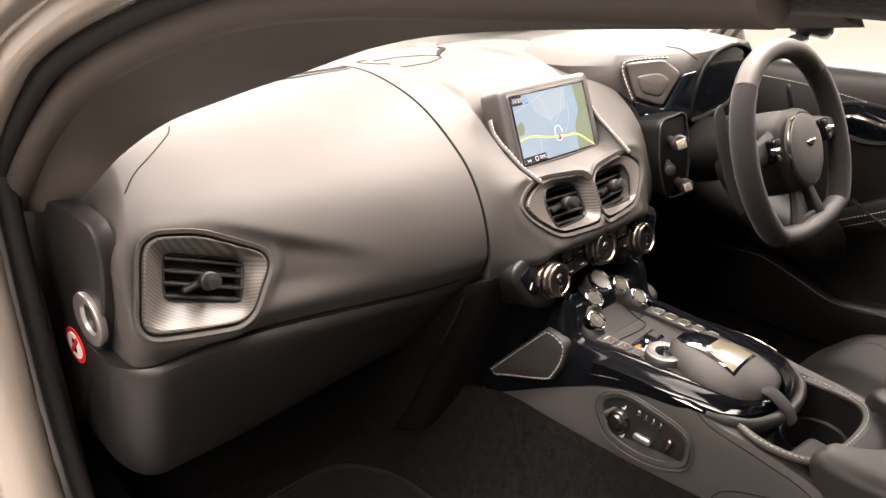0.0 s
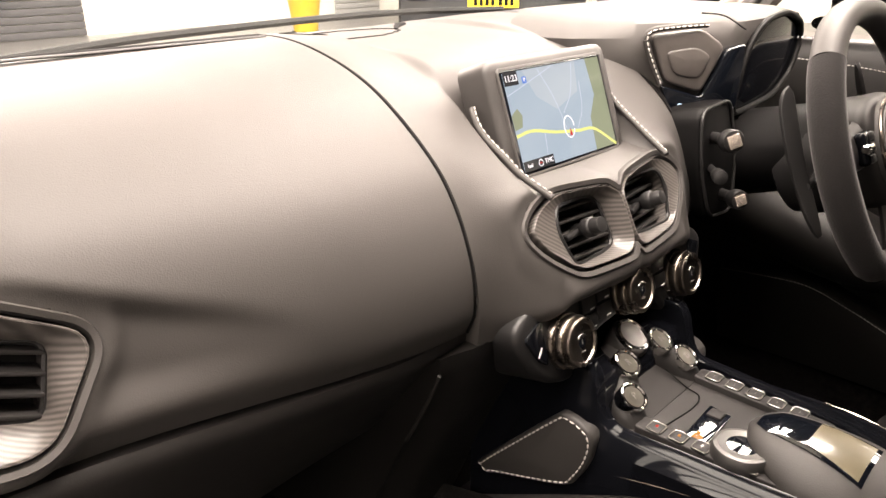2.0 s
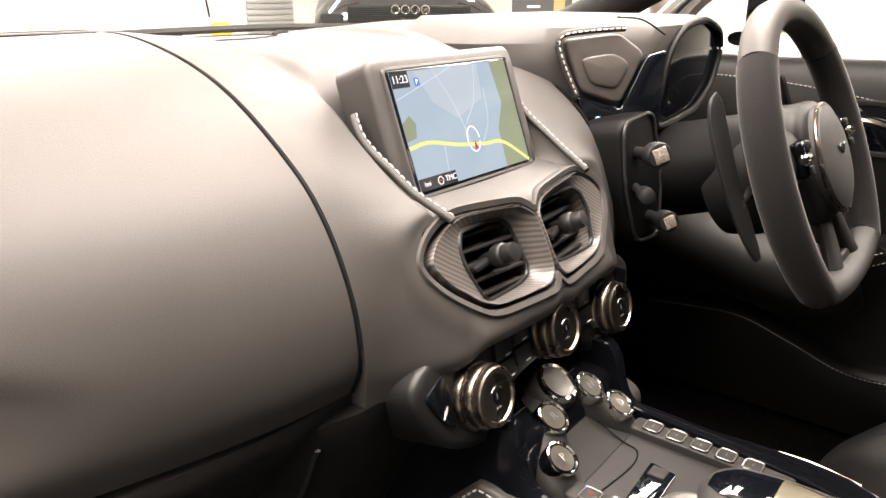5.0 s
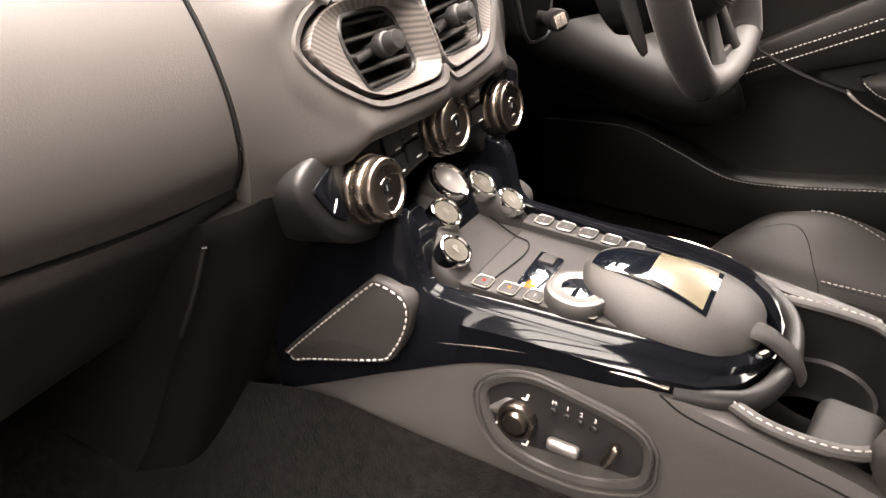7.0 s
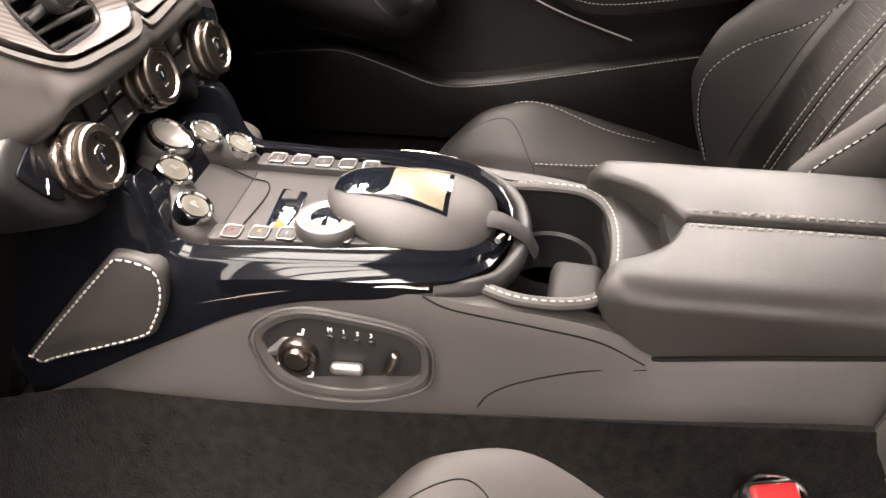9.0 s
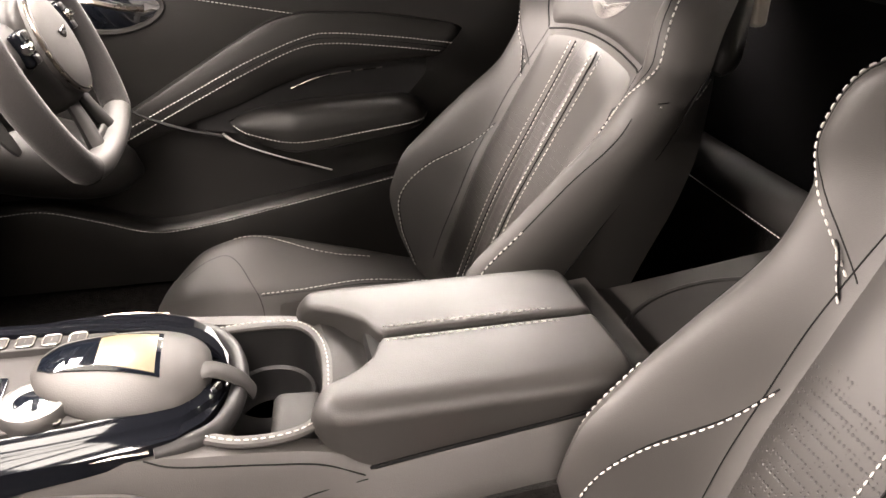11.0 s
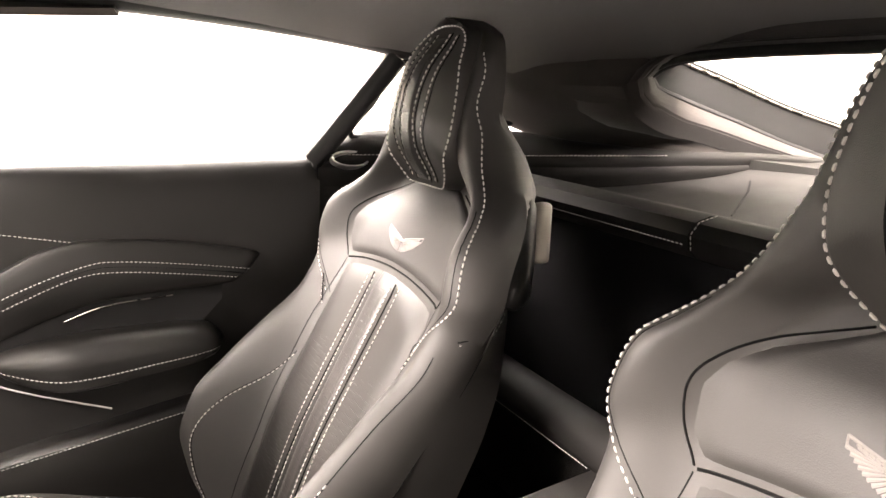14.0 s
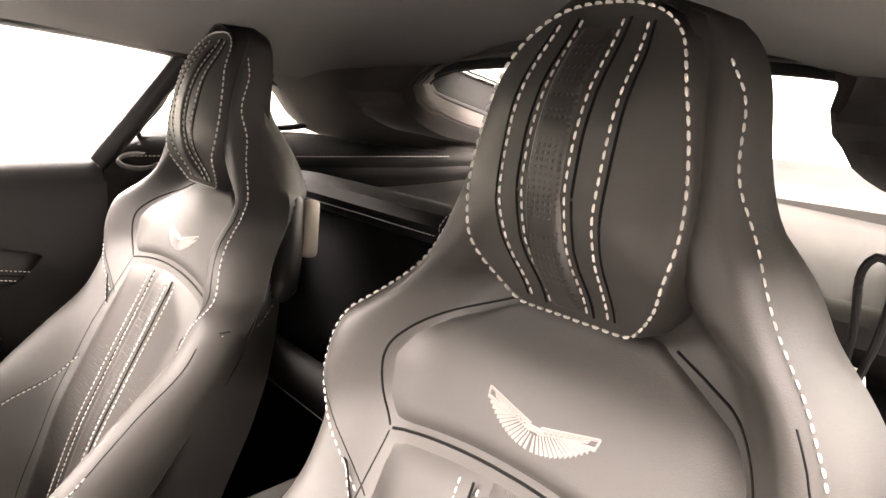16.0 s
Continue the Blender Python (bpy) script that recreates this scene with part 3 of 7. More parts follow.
# centre stack
SIDE = [(0.52, 0.700), (0.36, 0.728), (0.25, 0.737), (0.166, 0.727), (0.087, 0.700), (0.017, 0.652), (-0.018, 0.612), (-0.041, 0.560), (-0.050, 0.510), (-0.048, 0.470)]
COWL = [(0.52, 0.702), (0.36, 0.726), (0.25, 0.730), (0.17, 0.722), (0.11, 0.704), (0.06, 0.680), (0.03, 0.656), (0.0, 0.633), (-0.03, 0.614), (-0.058, 0.597), (-0.068, 0.560), (-0.084, 0.515), (-0.089, 0.494), (-0.074, 0.478)]
MID = [(0.52, 0.704), (0.36, 0.722), (0.25, 0.724), (0.13, 0.716), (0.085, 0.69), (0.05, 0.625), (0.0, 0.604), (-0.050, 0.592), (-0.066, 0.552), (-0.091, 0.518), (-0.093, 0.500), (-0.074, 0.486)]
stack_tables = [(-0.2075, SIDE), (-0.127, COWL), (-0.113, MID), (0.113, MID), (0.127, COWL), (0.2075, SIDE)]
xs = [-0.2075 + 0.415 * i / 120 for i in range(121)]
part("centre_fascia", loft_x([(x, vent_bay(x, blend(stack_tables, x, 200))) for x in xs], [(0.1, 0.43), (0.5, 0.5)], 200), DASH, dash)
# driver side of the dash
DRV = [(0.52, 0.700), (0.36, 0.728), (0.25, 0.735), (0.16, 0.722), (0.11, 0.690), (0.08, 0.640), (0.07, 0.580), (0.08, 0.520), (0.10, 0.470)]
DRVEND = [(0.50, 0.68), (0.36, 0.70), (0.25, 0.705), (0.16, 0.69), (0.11, 0.66), (0.08, 0.62), (0.07, 0.58), (0.08, 0.52), (0.10, 0.47)]
drv_tables = [(0.2125, SIDE), (0.30, DRV), (0.62, DRV), (0.70, DRVEND)]
xs = [0.2125, 0.23, 0.25, 0.27, 0.30, 0.4, 0.5, 0.6, 0.64, 0.67, 0.70]
# driver pad takes the shaded copy of the dash leather
part("driver_pad", loft_x([(x, blend(drv_tables, x, 40)) for x in xs], [(0.2, 0.44), (0.5, 0.5)]), SHADELEATHER, dash)
# seam lines standing in the gap between pads
part("seam", tube(crv([(-0.21, y, z - 0.0005) for y, z in PADSEC[1:]], 50), 0.0014, 6), SEAM, dash)
# lower panel and glovebox, tucked forward
LOWL = [(0.000, 0.508), (-0.006, 0.495), (0.010, 0.44), (0.030, 0.385), (0.050, 0.340), (0.072, 0.314), (0.10, 0.304), (0.20, 0.32)]
LOWR = [(-0.034, 0.482), (-0.030, 0.465), (0.0, 0.43), (0.03, 0.39), (0.06, 0.350), (0.085, 0.325), (0.12, 0.318), (0.2, 0.33)]


def low_round(x, sec):
    """The lower panel ends in a full rounded bulb."""
    u = max(0.0, min(1.0, (-0.662 - x) / 0.050))
    k = 1 - math.sqrt(max(0.0, 1 - u * u))
    return [(y + 0.060 * k * (1 if y < 0.15 else 0), z + 0.045 * k * step(0.42, 0.31, z)) for y, z in sec]


low_tables = [(-0.64, LOWL), (-0.25, LOWR), (-0.12, LOWR)]
xs = [-0.7117, -0.711, -0.709, -0.705, -0.70, -0.693, -0.685, -0.675, -0.665, -0.65, -0.62, -0.58, -0.54, -0.5, -0.46, -0.42, -0.38, -0.34, -0.3, -0.27, -0.25, -0.2, -0.12]
# shade under the passenger pad is put into this panel's leather colour
part("lower_panel", loft_x([(x, low_round(x, blend(low_tables, x, 50))) for x in xs], [(0.45, 0.40), (0.45, 0.5)], 50), LOWSHADE, dash, "lower dashboard panel with the pad's shade in its colour")
# knee panel between the glovebox and the console
KNEE = [(-0.050, 0.472), (-0.048, 0.452), (-0.030, 0.405), (-0.004, 0.350), (0.028, 0.280), (0.065, 0.19), (0.10, 0.12)]
KNEEL = [(-0.036, 0.468), (-0.034, 0.450), (-0.014, 0.405), (0.015, 0.350), (0.05, 0.280), (0.09, 0.20), (0.14, 0.12)]
xs = [-0.246, -0.245, -0.242, -0.237, -0.231, -0.224, -0.216, -0.205, -0.19, -0.17, -0.15, -0.135, -0.118]
part("knee_panel", loft_x([(x, blend([(-0.246, KNEEL), (-0.205, KNEE), (-0.118, KNEE)], x, 50)) for x in xs], [(0.32, 0.12), (0.3, 0.47)], 50), SHADELEATHER, dash, "leather knee panel with footwell shade in its colour")
part("knee_seam", tube(crv([(-0.246, y - 0.001, z) for y, z in KNEEL[1:4]], 20), 0.0022, 6), LOWSHADE, dash)


def ring_frame(outer, inner, m, depth, lip=0.004, n=64, prof=None, fall=None):
    """A frame between two closed outlines, its inside wall going depth back; local z is the front."""
    def res(p):
        return evenly([Vector((*q, 0)) for q in p] + [Vector((*p[0], 0))], n, True)
    o, q = res(outer), res(inner)
    shift_by = min(range(n), key=lambda k: sum((o[i] - q[(i + k) % n]).length for i in range(0, n, 4)))
    q = q[shift_by:] + q[:shift_by]
    rings = []
    for f, h in prof or ((0.0, -depth * 0.6), (0.0, -lip), (0.06, -lip * 0.3), (0.18, 0.0), (0.75, -lip * 0.3), (0.92, -lip * 1.1), (1.0, -lip * 2.2), (1.0, -depth)):
        rings.append([m @ (a.lerp(b, f) + Vector((0, 0, h * (fall(b.x) if fall and 0.15 < f and h > -0.03 else 1)))) for a, b in zip(o, q)])
    return skin(rings, cap=False)


def scaled(ring, k):
    c = sum((Vector(p) for p in ring), Vector((0, 0))) / len(ring)
    return [c + (Vector(p) - c) * k for p in ring]


def air_vent(outer, inner, m, knob, slats, label, fall=None, lean=0.0):
    """An air vent: carbon frame, dark duct, slats that span the mouth, and the turning knob."""
    slope = ((0.0, -0.024), (0.0, -0.0035), (0.02, -0.001), (0.05, 0.0), (0.13, -0.0002), (0.17, -0.0015), (0.55, -0.009), (0.93, -0.0165), (0.97, -0.0185), (1.0, -0.021), (1.0, -0.045))
    vent = part("air_vent", ring_frame(outer, inner, m, 0.045, prof=slope, fall=fall), CARBON, dash, label)
    duct = plate(scaled(inner, 1.02), m @ Matrix.Translation((0, 0, -0.044)), 0.004, 0.0005)
    part("duct", duct, RUBBER, vent)
    part("mouth_rim", tube([m @ Vector((p.x, p.y, -0.0215 * (fall(p.x) if fall else 1))) for p in scaled(inner, 0.985)], 0.0024, 6, closed=True), PLASTIC, vent)
    turn = pose(0, 0, 0, 0, 0, lean)
    back = turn.inverted()
    inner = [(back @ Vector((p[0], p[1], 0))).to_2d() for p in inner]
    v0, v1 = min(p[1] for p in inner), max(p[1] for p in inner)
    for k in range(slats):
        v = v0 + (v1 - v0) * (k + 0.6) / slats
        xs_in = []
        ring = list(inner) + [inner[0]]
        for a, b in zip(ring, ring[1:]):
            if (a[1] - v) * (b[1] - v) < 0:
                xs_in.append(a[0] + (b[0] - a[0]) * (v - a[1]) / (b[1] - a[1]))
        if len(xs_in) < 2:
            continue
        u0, u1 = min(xs_in) + 0.001, max(xs_in) - 0.001
        sm = m @ turn @ Matrix.Translation(((u0 + u1) / 2, v, -0.028)) @ pose(0, 0, 0, 12, 0, 0)
        part("slat", block((u1 - u0, 0.0032, 0.022), sm, 0.0012, 2), SATIN, vent)
    km = m @ Matrix.Translation((knob[0], knob[1], -0.010))
    kn = part("knob", lathe([(0.006, -0.02), (0.0065, -0.004), (0.0095, 0.0), (0.0105, 0.004), (0.0105, 0.010), (0.0098, 0.0112), (0.0088, 0.0118), (0.0084, 0.021), (0.0078, 0.0228), (0.002, 0.0235)], km, 24), PLASTIC, vent)
    part("arm", block((0.030, 0.007, 0.012), km @ Matrix.Translation((-0.012, -0.002, -0.008)) @ pose(0, 0, 0, 0, 0, 10), 0.003, 2), PLASTIC, kn)
    return vent


# twin centre vents, each turned a little outwards, mirrored about the middle of the stack
VL = axes((0, -0.080, 0.56), (1, -0.1, 0), (0, 0.5, 1))
VR = axes((0, -0.080, 0.56), (1, 0.1, 0), (0, 0.5, 1))
VO = [(-0.145, 0.014), (-0.134, 0.027), (-0.114, 0.038), (-0.095, 0.0425), (-0.05, 0.040), (-0.022, 0.037), (-0.012, 0.033), (-0.002, 0.025), (-0.001, -0.001), (-0.001, -0.024), (-0.004, -0.033), (-0.014, -0.039), (-0.053, -0.039), (-0.086, -0.037), (-0.104, -0.029), (-0.132, -0.006)]
VI = [(-0.106, 0.022), (-0.097, 0.032), (-0.054, 0.034), (-0.032, 0.031), (-0.024, 0.022), (-0.017, -0.016), (-0.022, -0.026), (-0.040, -0.030), (-0.088, -0.032), (-0.096, -0.027), (-0.108, 0.004)]
vo, vi = rounded(VO, 0.006, 3), rounded(VI, 0.007, 4)
air_vent(vo, vi, VL, (-0.061, 0.001), 5, "centre air vent in a satin carbon surround", lambda x: lin([(-0.108, 0.15), (-0.08, 0.45), (-0.02, 0.85)], x))
air_vent([Vector((-p.x, p.y)) for p in reversed(vo)], [Vector((-p.x, p.y)) for p in reversed(vi)], VR, (0.059, 0.001), 5, "centre air vent in a satin carbon surround", lambda x: lin([(-0.108, 0.15), (-0.08, 0.45), (-0.02, 0.85)], -x))
# leather lip that wraps both vents
bm = ring_frame(inset(lip_in, -0.0055), inset(lip_in, 0.0030), VF, 0.05, 0.005, 180)
for vert in bm.verts:
    vert.co.y += 0.1 * abs(vert.co.x)
part("vent_surround", bm, DASH, dash)

# outer passenger vent and the rolled leather edge round it
part("vent_lip", ring_frame(inset(LO, -0.0085), inset(LO, -0.0014), LF @ Matrix.Translation((0, 0, 0.0005)), 0.02, 0.0055, 140), DASH, dash)
LI = rounded([(-0.031, 0.041), (0.057, 0.007), (0.042, -0.042), (-0.044, -0.011)], 0.012, 6)
air_vent(LO, LI, LF, (0.004, -0.002), 4, "outer air vent in a satin carbon frame", lean=-22)

# screen
SF = axes((0, 0.020, 0.653), (1, 0, 0), (0, 0.345, 0.94))
scr = part("display", plate(rounded([(-0.108, -0.058), (0.108, -0.058), (0.108, 0.070), (-0.108, 0.070)], 0.014), SF @ Matrix.Translation((0, 0, 0.006)), 0.040, 0.007), HOUSING, dash, "upright display with a lit navigation map")
part("screen_frame", tube([SF @ Vector((p.x, p.y, 0.0062)) for p in rounded([(-0.0925, -0.0545), (0.0925, -0.0545), (0.0925, 0.0575), (-0.0925, 0.0575)], 0.005)], 0.0022, 6, closed=True), HOUSING, scr)
part("bezel", plate(rounded([(-0.091, -0.053), (0.091, -0.053), (0.091, 0.056), (-0.091, 0.056)], 0.004), SF @ Matrix.Translation((0, 0, 0.0072)), 0.003, 0.0006), BLACKGLASS, scr)
part("button_bar", block((0.045, 0.005, 0.004), SF @ Matrix.Translation((0.01, -0.0555, 0.0035)), 0.0015, 2), PLASTIC, scr)
MZ = 0.0078


def on_map(name, pts, material, up=0.0):
    bm = bmesh.new()
    bm.faces.new([bm.verts.new(SF @ Vector((x, y, MZ + up))) for x, y in pts])
    return part(name, bm, material, scr, smooth=False)


def map_line(name, pts, w, material, up):
    p = crv([(x, y, 0) for x, y in pts], 24)
    bm = bmesh.new()
    prev = None
    for i, q in enumerate(p):
        t = (p[min(i + 1, 23)] - p[max(i - 1, 0)]).normalized()
        s = Vector((-t.y, t.x, 0)) * w / 2
        row = [bm.verts.new(SF @ (q + s + Vector((0, 0, MZ + up)))), bm.verts.new(SF @ (q - s + Vector((0, 0, MZ + up))))]
        if prev:
            bm.faces.new((prev[0], prev[1], row[1], row[0]))
        prev = row
    return part(name, bm, material, scr, smooth=False)


on_map("map", [(-0.087, -0.050), (0.087, -0.050), (0.087, 0.054), (-0.087, 0.054)], MAPBASE)
on_map("map_region", [(0.046, -0.050), (0.087, -0.050), (0.087, 0.054), (0.060, 0.054), (0.064, 0.012), (0.048, -0.012)], MAPLAND, 0.0002)
on_map("map_region", [(-0.087, 0.010), (-0.076, 0.016), (-0.070, 0.008), (-0.074, -0.004), (-0.087, -0.006)], MAPLAND, 0.0002)
on_map("map_region", [(-0.055, 0.054), (0.040, 0.054), (0.034, 0.020), (-0.010, 0.006), (-0.040, 0.024)], MAPPALE, 0.0001)
map_line("map_route", [(-0.087, -0.012), (-0.06, -0.010), (-0.02, -0.018), (0.02, -0.023), (0.05, -0.026), (0.087, -0.050)], 0.0035, MAPROAD, 0.0003)
for lane in ([(-0.03, 0.054), (-0.012, 0.02), (0.0, -0.018)], [(-0.087, 0.03), (-0.05, 0.04), (0.0, 0.054)], [(0.0, 0.0), (0.02, 0.02), (0.034, 0.054)], [(0.02, -0.02), (0.035, 0.0), (0.04, 0.03)], [(-0.04, -0.014), (-0.045, -0.05)]):
    map_line("map_lane", lane, 0.0009, MAPLINE, 0.00025)
part("map_cursor", tube([SF @ Vector((0.004 + 0.009 * math.cos(a / 4), -0.016 + 0.012 * math.sin(a / 4), MZ + 0.0004)) for a in range(25)], 0.0006, 5), MAPWHITE, scr)
on_map("map_arrow", [(0.002, -0.026), (0.008, -0.026), (0.005, -0.017)], REDLAMP, 0.0005)
on_map("clock_box", [(-0.087, 0.040), (-0.064, 0.040), (-0.064, 0.054), (-0.087, 0.054)], MAPDARK, 0.0004)
letters("11:23", SF @ Matrix.Translation((-0.0755, 0.047, MZ + 0.0008)), 0.0095, MAPWHITE, scr)
on_map("map_sign", [(-0.058, 0.040), (-0.051, 0.040), (-0.051, 0.047), (-0.058, 0.047)], MAPBLUE, 0.0004)
letters("P", SF @ Matrix.Translation((-0.0545, 0.0435, MZ + 0.0008)), 0.006, MAPWHITE, scr)
on_map("status_box", [(-0.087, -0.050), (-0.035, -0.050), (-0.035, -0.039), (-0.087, -0.039)], MAPDARK, 0.0004)
letters("TMC", SF @ Matrix.Translation((-0.044, -0.0445, MZ + 0.0008)), 0.0075, MAPWHITE, scr)
letters("1mi", SF @ Matrix.Translation((-0.077, -0.0445, MZ + 0.0008)), 0.006, MAPWHITE, scr)
part("status_ring", tube([SF @ Vector((-0.0585 + 0.0035 * math.cos(a / 4), -0.0445 + 0.0035 * math.sin(a / 4), MZ + 0.0007)) for a in range(25)], 0.0004, 5), MAPWHITE, scr)
on_map("status_bar", [(-0.0605, -0.0452), (-0.0565, -0.0452), (-0.0565, -0.0438), (-0.0605, -0.0438)], REDLAMP, 0.0007)


# stitching down the cowl beside the screen
def stack_pt(x, f, tables=stack_tables, lift=0.001):
    sec = blend(tables, x, 101)
    i = min(99, max(1, int(f * 100)))
    (y0, z0), (y1, z1) = sec[i - 1], sec[i + 1]
    n = Vector((0, -(z0 - z1), (y0 - y1))).normalized()
    y, z = sec[i]
    return Vector((x, y, z)) + n * lift


for s in (-1, 1):
    ridge = crv([(s * 0.114, 0.046, 0.672), (s * 0.119, 0.039, 0.667), (s * 0.1215, 0.031, 0.657), (s * 0.1215, 0.018, 0.6455), (s * 0.1205, 0.0, 0.6335), (s * 0.119, -0.026, 0.6165), (s * 0.112, -0.058, 0.600)], 40)
    part("cowl_edge", tube(ridge, 0.0034, 12), DASH, dash, "stitched leather edge beside the display")
    up = Vector((-s * 0.15, -0.55, 0.83)).normalized()
    part("stitching", dashes([p + up * 0.0036 for p in ridge], up, 0.0048, 0.0024, 0.0008), THREAD, dash, "white contrast stitching")
# speaker grille ring and demister slots on the dash top
oval = [stack_pt(-0.075 + 0.085 * math.cos(2 * math.pi * i / 48), 0.30 + 0.055 * math.sin(2 * math.pi * i / 48), lift=0.0002) for i in range(48)]
part("speaker_grille_edge", tube(oval, 0.0011, 6, closed=True), SEAM, dash)
part("speaker_slot", tube(crv([stack_pt(0.105, 0.16, lift=0.001), stack_pt(0.085, 0.21, lift=0.001), stack_pt(0.04, 0.26, lift=0.001), stack_pt(0.01, 0.30, lift=0.001)], 24), [0.002 + 0.004 * math.sin(math.pi * i / 23) for i in range(24)], 8, flat=0.5), SEAM, dash)
slot = crv([(x, 0.262 if x > -0.5 else 0.262 + (x + 0.5) * 0.2, 0.7375 if x > -0.6 else 0.7375 + (x + 0.6) * 0.05) for x in (-0.66, -0.5, -0.4, -0.3, -0.22)], 30)
part("demister_slot", tube(slot, 0.006, 8, flat=0.35), SEAM, dash)
part("demister_lip", tube([p + Vector((0, -0.011, 0.0)) for p in slot], 0.003, 8, flat=0.5), SATIN, dash)

# end cap with the airbag key switch
cap_out = [(0.035, 0.672), (0.10, 0.678), (0.20, 0.66), (0.27, 0.60), (0.29, 0.50), (0.28, 0.39), (0.24, 0.335), (0.195, 0.36), (0.145, 0.42), (0.09, 0.485), (0.050, 0.555), (0.024, 0.62), (0.024, 0.655)]
CF = axes((-0.697, 0.0, 0), (0.09, -1, 0), (0, 0, 1))
cap = part("end_cap", plate([Vector((-p.x, p.y)) for p in crv([(y, z, 0) for y, z in cap_out], 60, True)], CF @ Matrix.Translation((0, 0, 0.005)), 0.02, 0.004), LOWSHADE, dash, "black end cap of the dashboard")
part("ring", lathe([(0.030, -0.004), (0.032, 0.002), (0.031, 0.005), (0.027, 0.006), (0.019, 0.003), (0.018, -0.002), (0.004, -0.003)], CF @ Matrix.Translation((-0.075, 0.552, 0.006)), 32), SILVER, cap, "grey round lock ring")
sticker = part("airbag_sticker", lathe([(0.0235, 0.0), (0.0235, 0.0012), (0.001, 0.0014)], CF @ Matrix.Translation((-0.140, 0.492, 0.006)), 32), RED, cap, "round red warning sticker")
part("sticker_field", lathe([(0.0175, 0.0), (0.0175, 0.0006), (0.001, 0.0007)], CF @ Matrix.Translation((-0.140, 0.492, 0.0072)), 32), MARK, sticker)
part("sticker_bar", block((0.036, 0.006, 0.0008), CF @ Matrix.Translation((-0.140, 0.492, 0.0082)) @ pose(0, 0, 0, 0, 0, 45), 0.0002, 1), RED, sticker)
part("sticker_sign", block((0.008, 0.019, 0.0006), CF @ Matrix.Translation((-0.140, 0.492, 0.008)), 0.0002, 1), SEAM, sticker)

# climate panel under the vents
KF = axes((0, -0.084, 0.462), (1, 0, 0), (0, 0.24, 0.97))
CP = [(-0.188, 0.020), (-0.155, 0.042), (-0.09, 0.040), (0, 0.040), (0.09, 0.040), (0.155, 0.042), (0.188, 0.020), (0.165, -0.028), (0.125, -0.050), (0.085, -0.046), (0.06, -0.022), (0, -0.015), (-0.06, -0.022), (-0.085, -0.046), (-0.125, -0.050), (-0.165, -0.028)]
clim = part("climate_panel", plate([Vector((p.x, p.y)) for p in crv([(*p, 0) for p in CP], 110, True)], KF, 0.06, 0.008), PLASTIC, dash, "satin black climate control panel")
for s in (-1, 1):
    tri = [Vector((s * p[0], p[1])) for p in rounded([(0.150, 0.028), (0.178, 0.016), (0.162, -0.012), (0.148, -0.022)], 0.006)]
    part("seat_heat_key", plate(tri if s > 0 else tri[::-1], KF @ Matrix.Translation((0, 0, 0.0022)), 0.004, 0.001), GLOSS, clim)
    for q in ((0.157, -0.002), (0.160, -0.005)):
        part("key_mark", block((0.0015, 0.007, 0.0004), KF @ Matrix.Translation((s * q[0], q[1], 0.0026)) @ pose(0, 0, 0, 0, 0, 30 * s), 0), MARK, clim, smooth=False)
for dx, dz in ((-0.117, -0.006), (0.002, 0.010), (0.113, -0.006)):
    dm = KF @ Matrix.Translation((dx, dz, 0.0))
    dial = part("climate_dial", lathe([(0.0295, -0.004), (0.0295, 0.004), (0.0285, 0.006), (0.0265, 0.0065), (0.0275, 0.010), (0.0275, 0.015), (0.0265, 0.0165), (0.0245, 0.017), (0.0255, 0.020), (0.0255, 0.0225), (0.0242, 0.0240), (0.0205, 0.0245), (0.0195, 0.0225)], dm, 40), SMOKE, clim, "smoked chrome climate dial")
    part("dial_face", lathe([(0.0196, 0.015), (0.0196, 0.0222), (0.001, 0.0226)], dm, 32), BLACKGLASS, dial)
    part("dial_mark", tube([dm @ Vector((0.009 * math.cos(a), 0.009 * math.sin(a), 0.0228)) for a in (0.6, 0.9, 1.2, 1.5, 1.8, 2.1, 2.4)], 0.0004, 5), GREYKEY, dial)
    part("dial_mark", block((0.0011, 0.005, 0.0004), dm @ Matrix.Translation((0, 0.001, 0.0228)), 0), GREYKEY, dial, smooth=False)
    part("dial_mark", block((0.0065, 0.0014, 0.0004), dm @ Matrix.Translation((0, -0.009, 0.0228)), 0), GREYKEY, dial, smooth=False)
for cx in (-0.058, 0.058):
    for i in range(2):
        for j in range(2):
            km = KF @ Matrix.Translation((cx - 0.014 + 0.028 * i, 0.018 - 0.020 * j + (0.004 if abs(cx - 0.014 + 0.028 * i) < 0.05 else 0), 0.001))
            key = part("key", block((0.0255, 0.017, 0.007), km, 0.0018, 2), PLASTIC, clim)
            part("key_lamp", block((0.0075, 0.0014, 0.0008), km @ Matrix.Translation((0.004, -0.0068, 0.0034)), 0), MARK, key, smooth=False)
for s in (-1, 1):
    km = KF @ Matrix.Translation((s * 0.098, -0.040, 0.001))
    key = part("key", block((0.022, 0.013, 0.007), km @ pose(0, 0, 0, 0, 0, 25 * -s), 0.002, 2), PLASTIC, clim)
    part("key_lamp", block((0.009, 0.0014, 0.0008), km @ pose(0, 0, 0, 0, 0, 25 * -s) @ Matrix.Translation((0, -0.005, 0.0034)), 0), MARK, key, smooth=False)

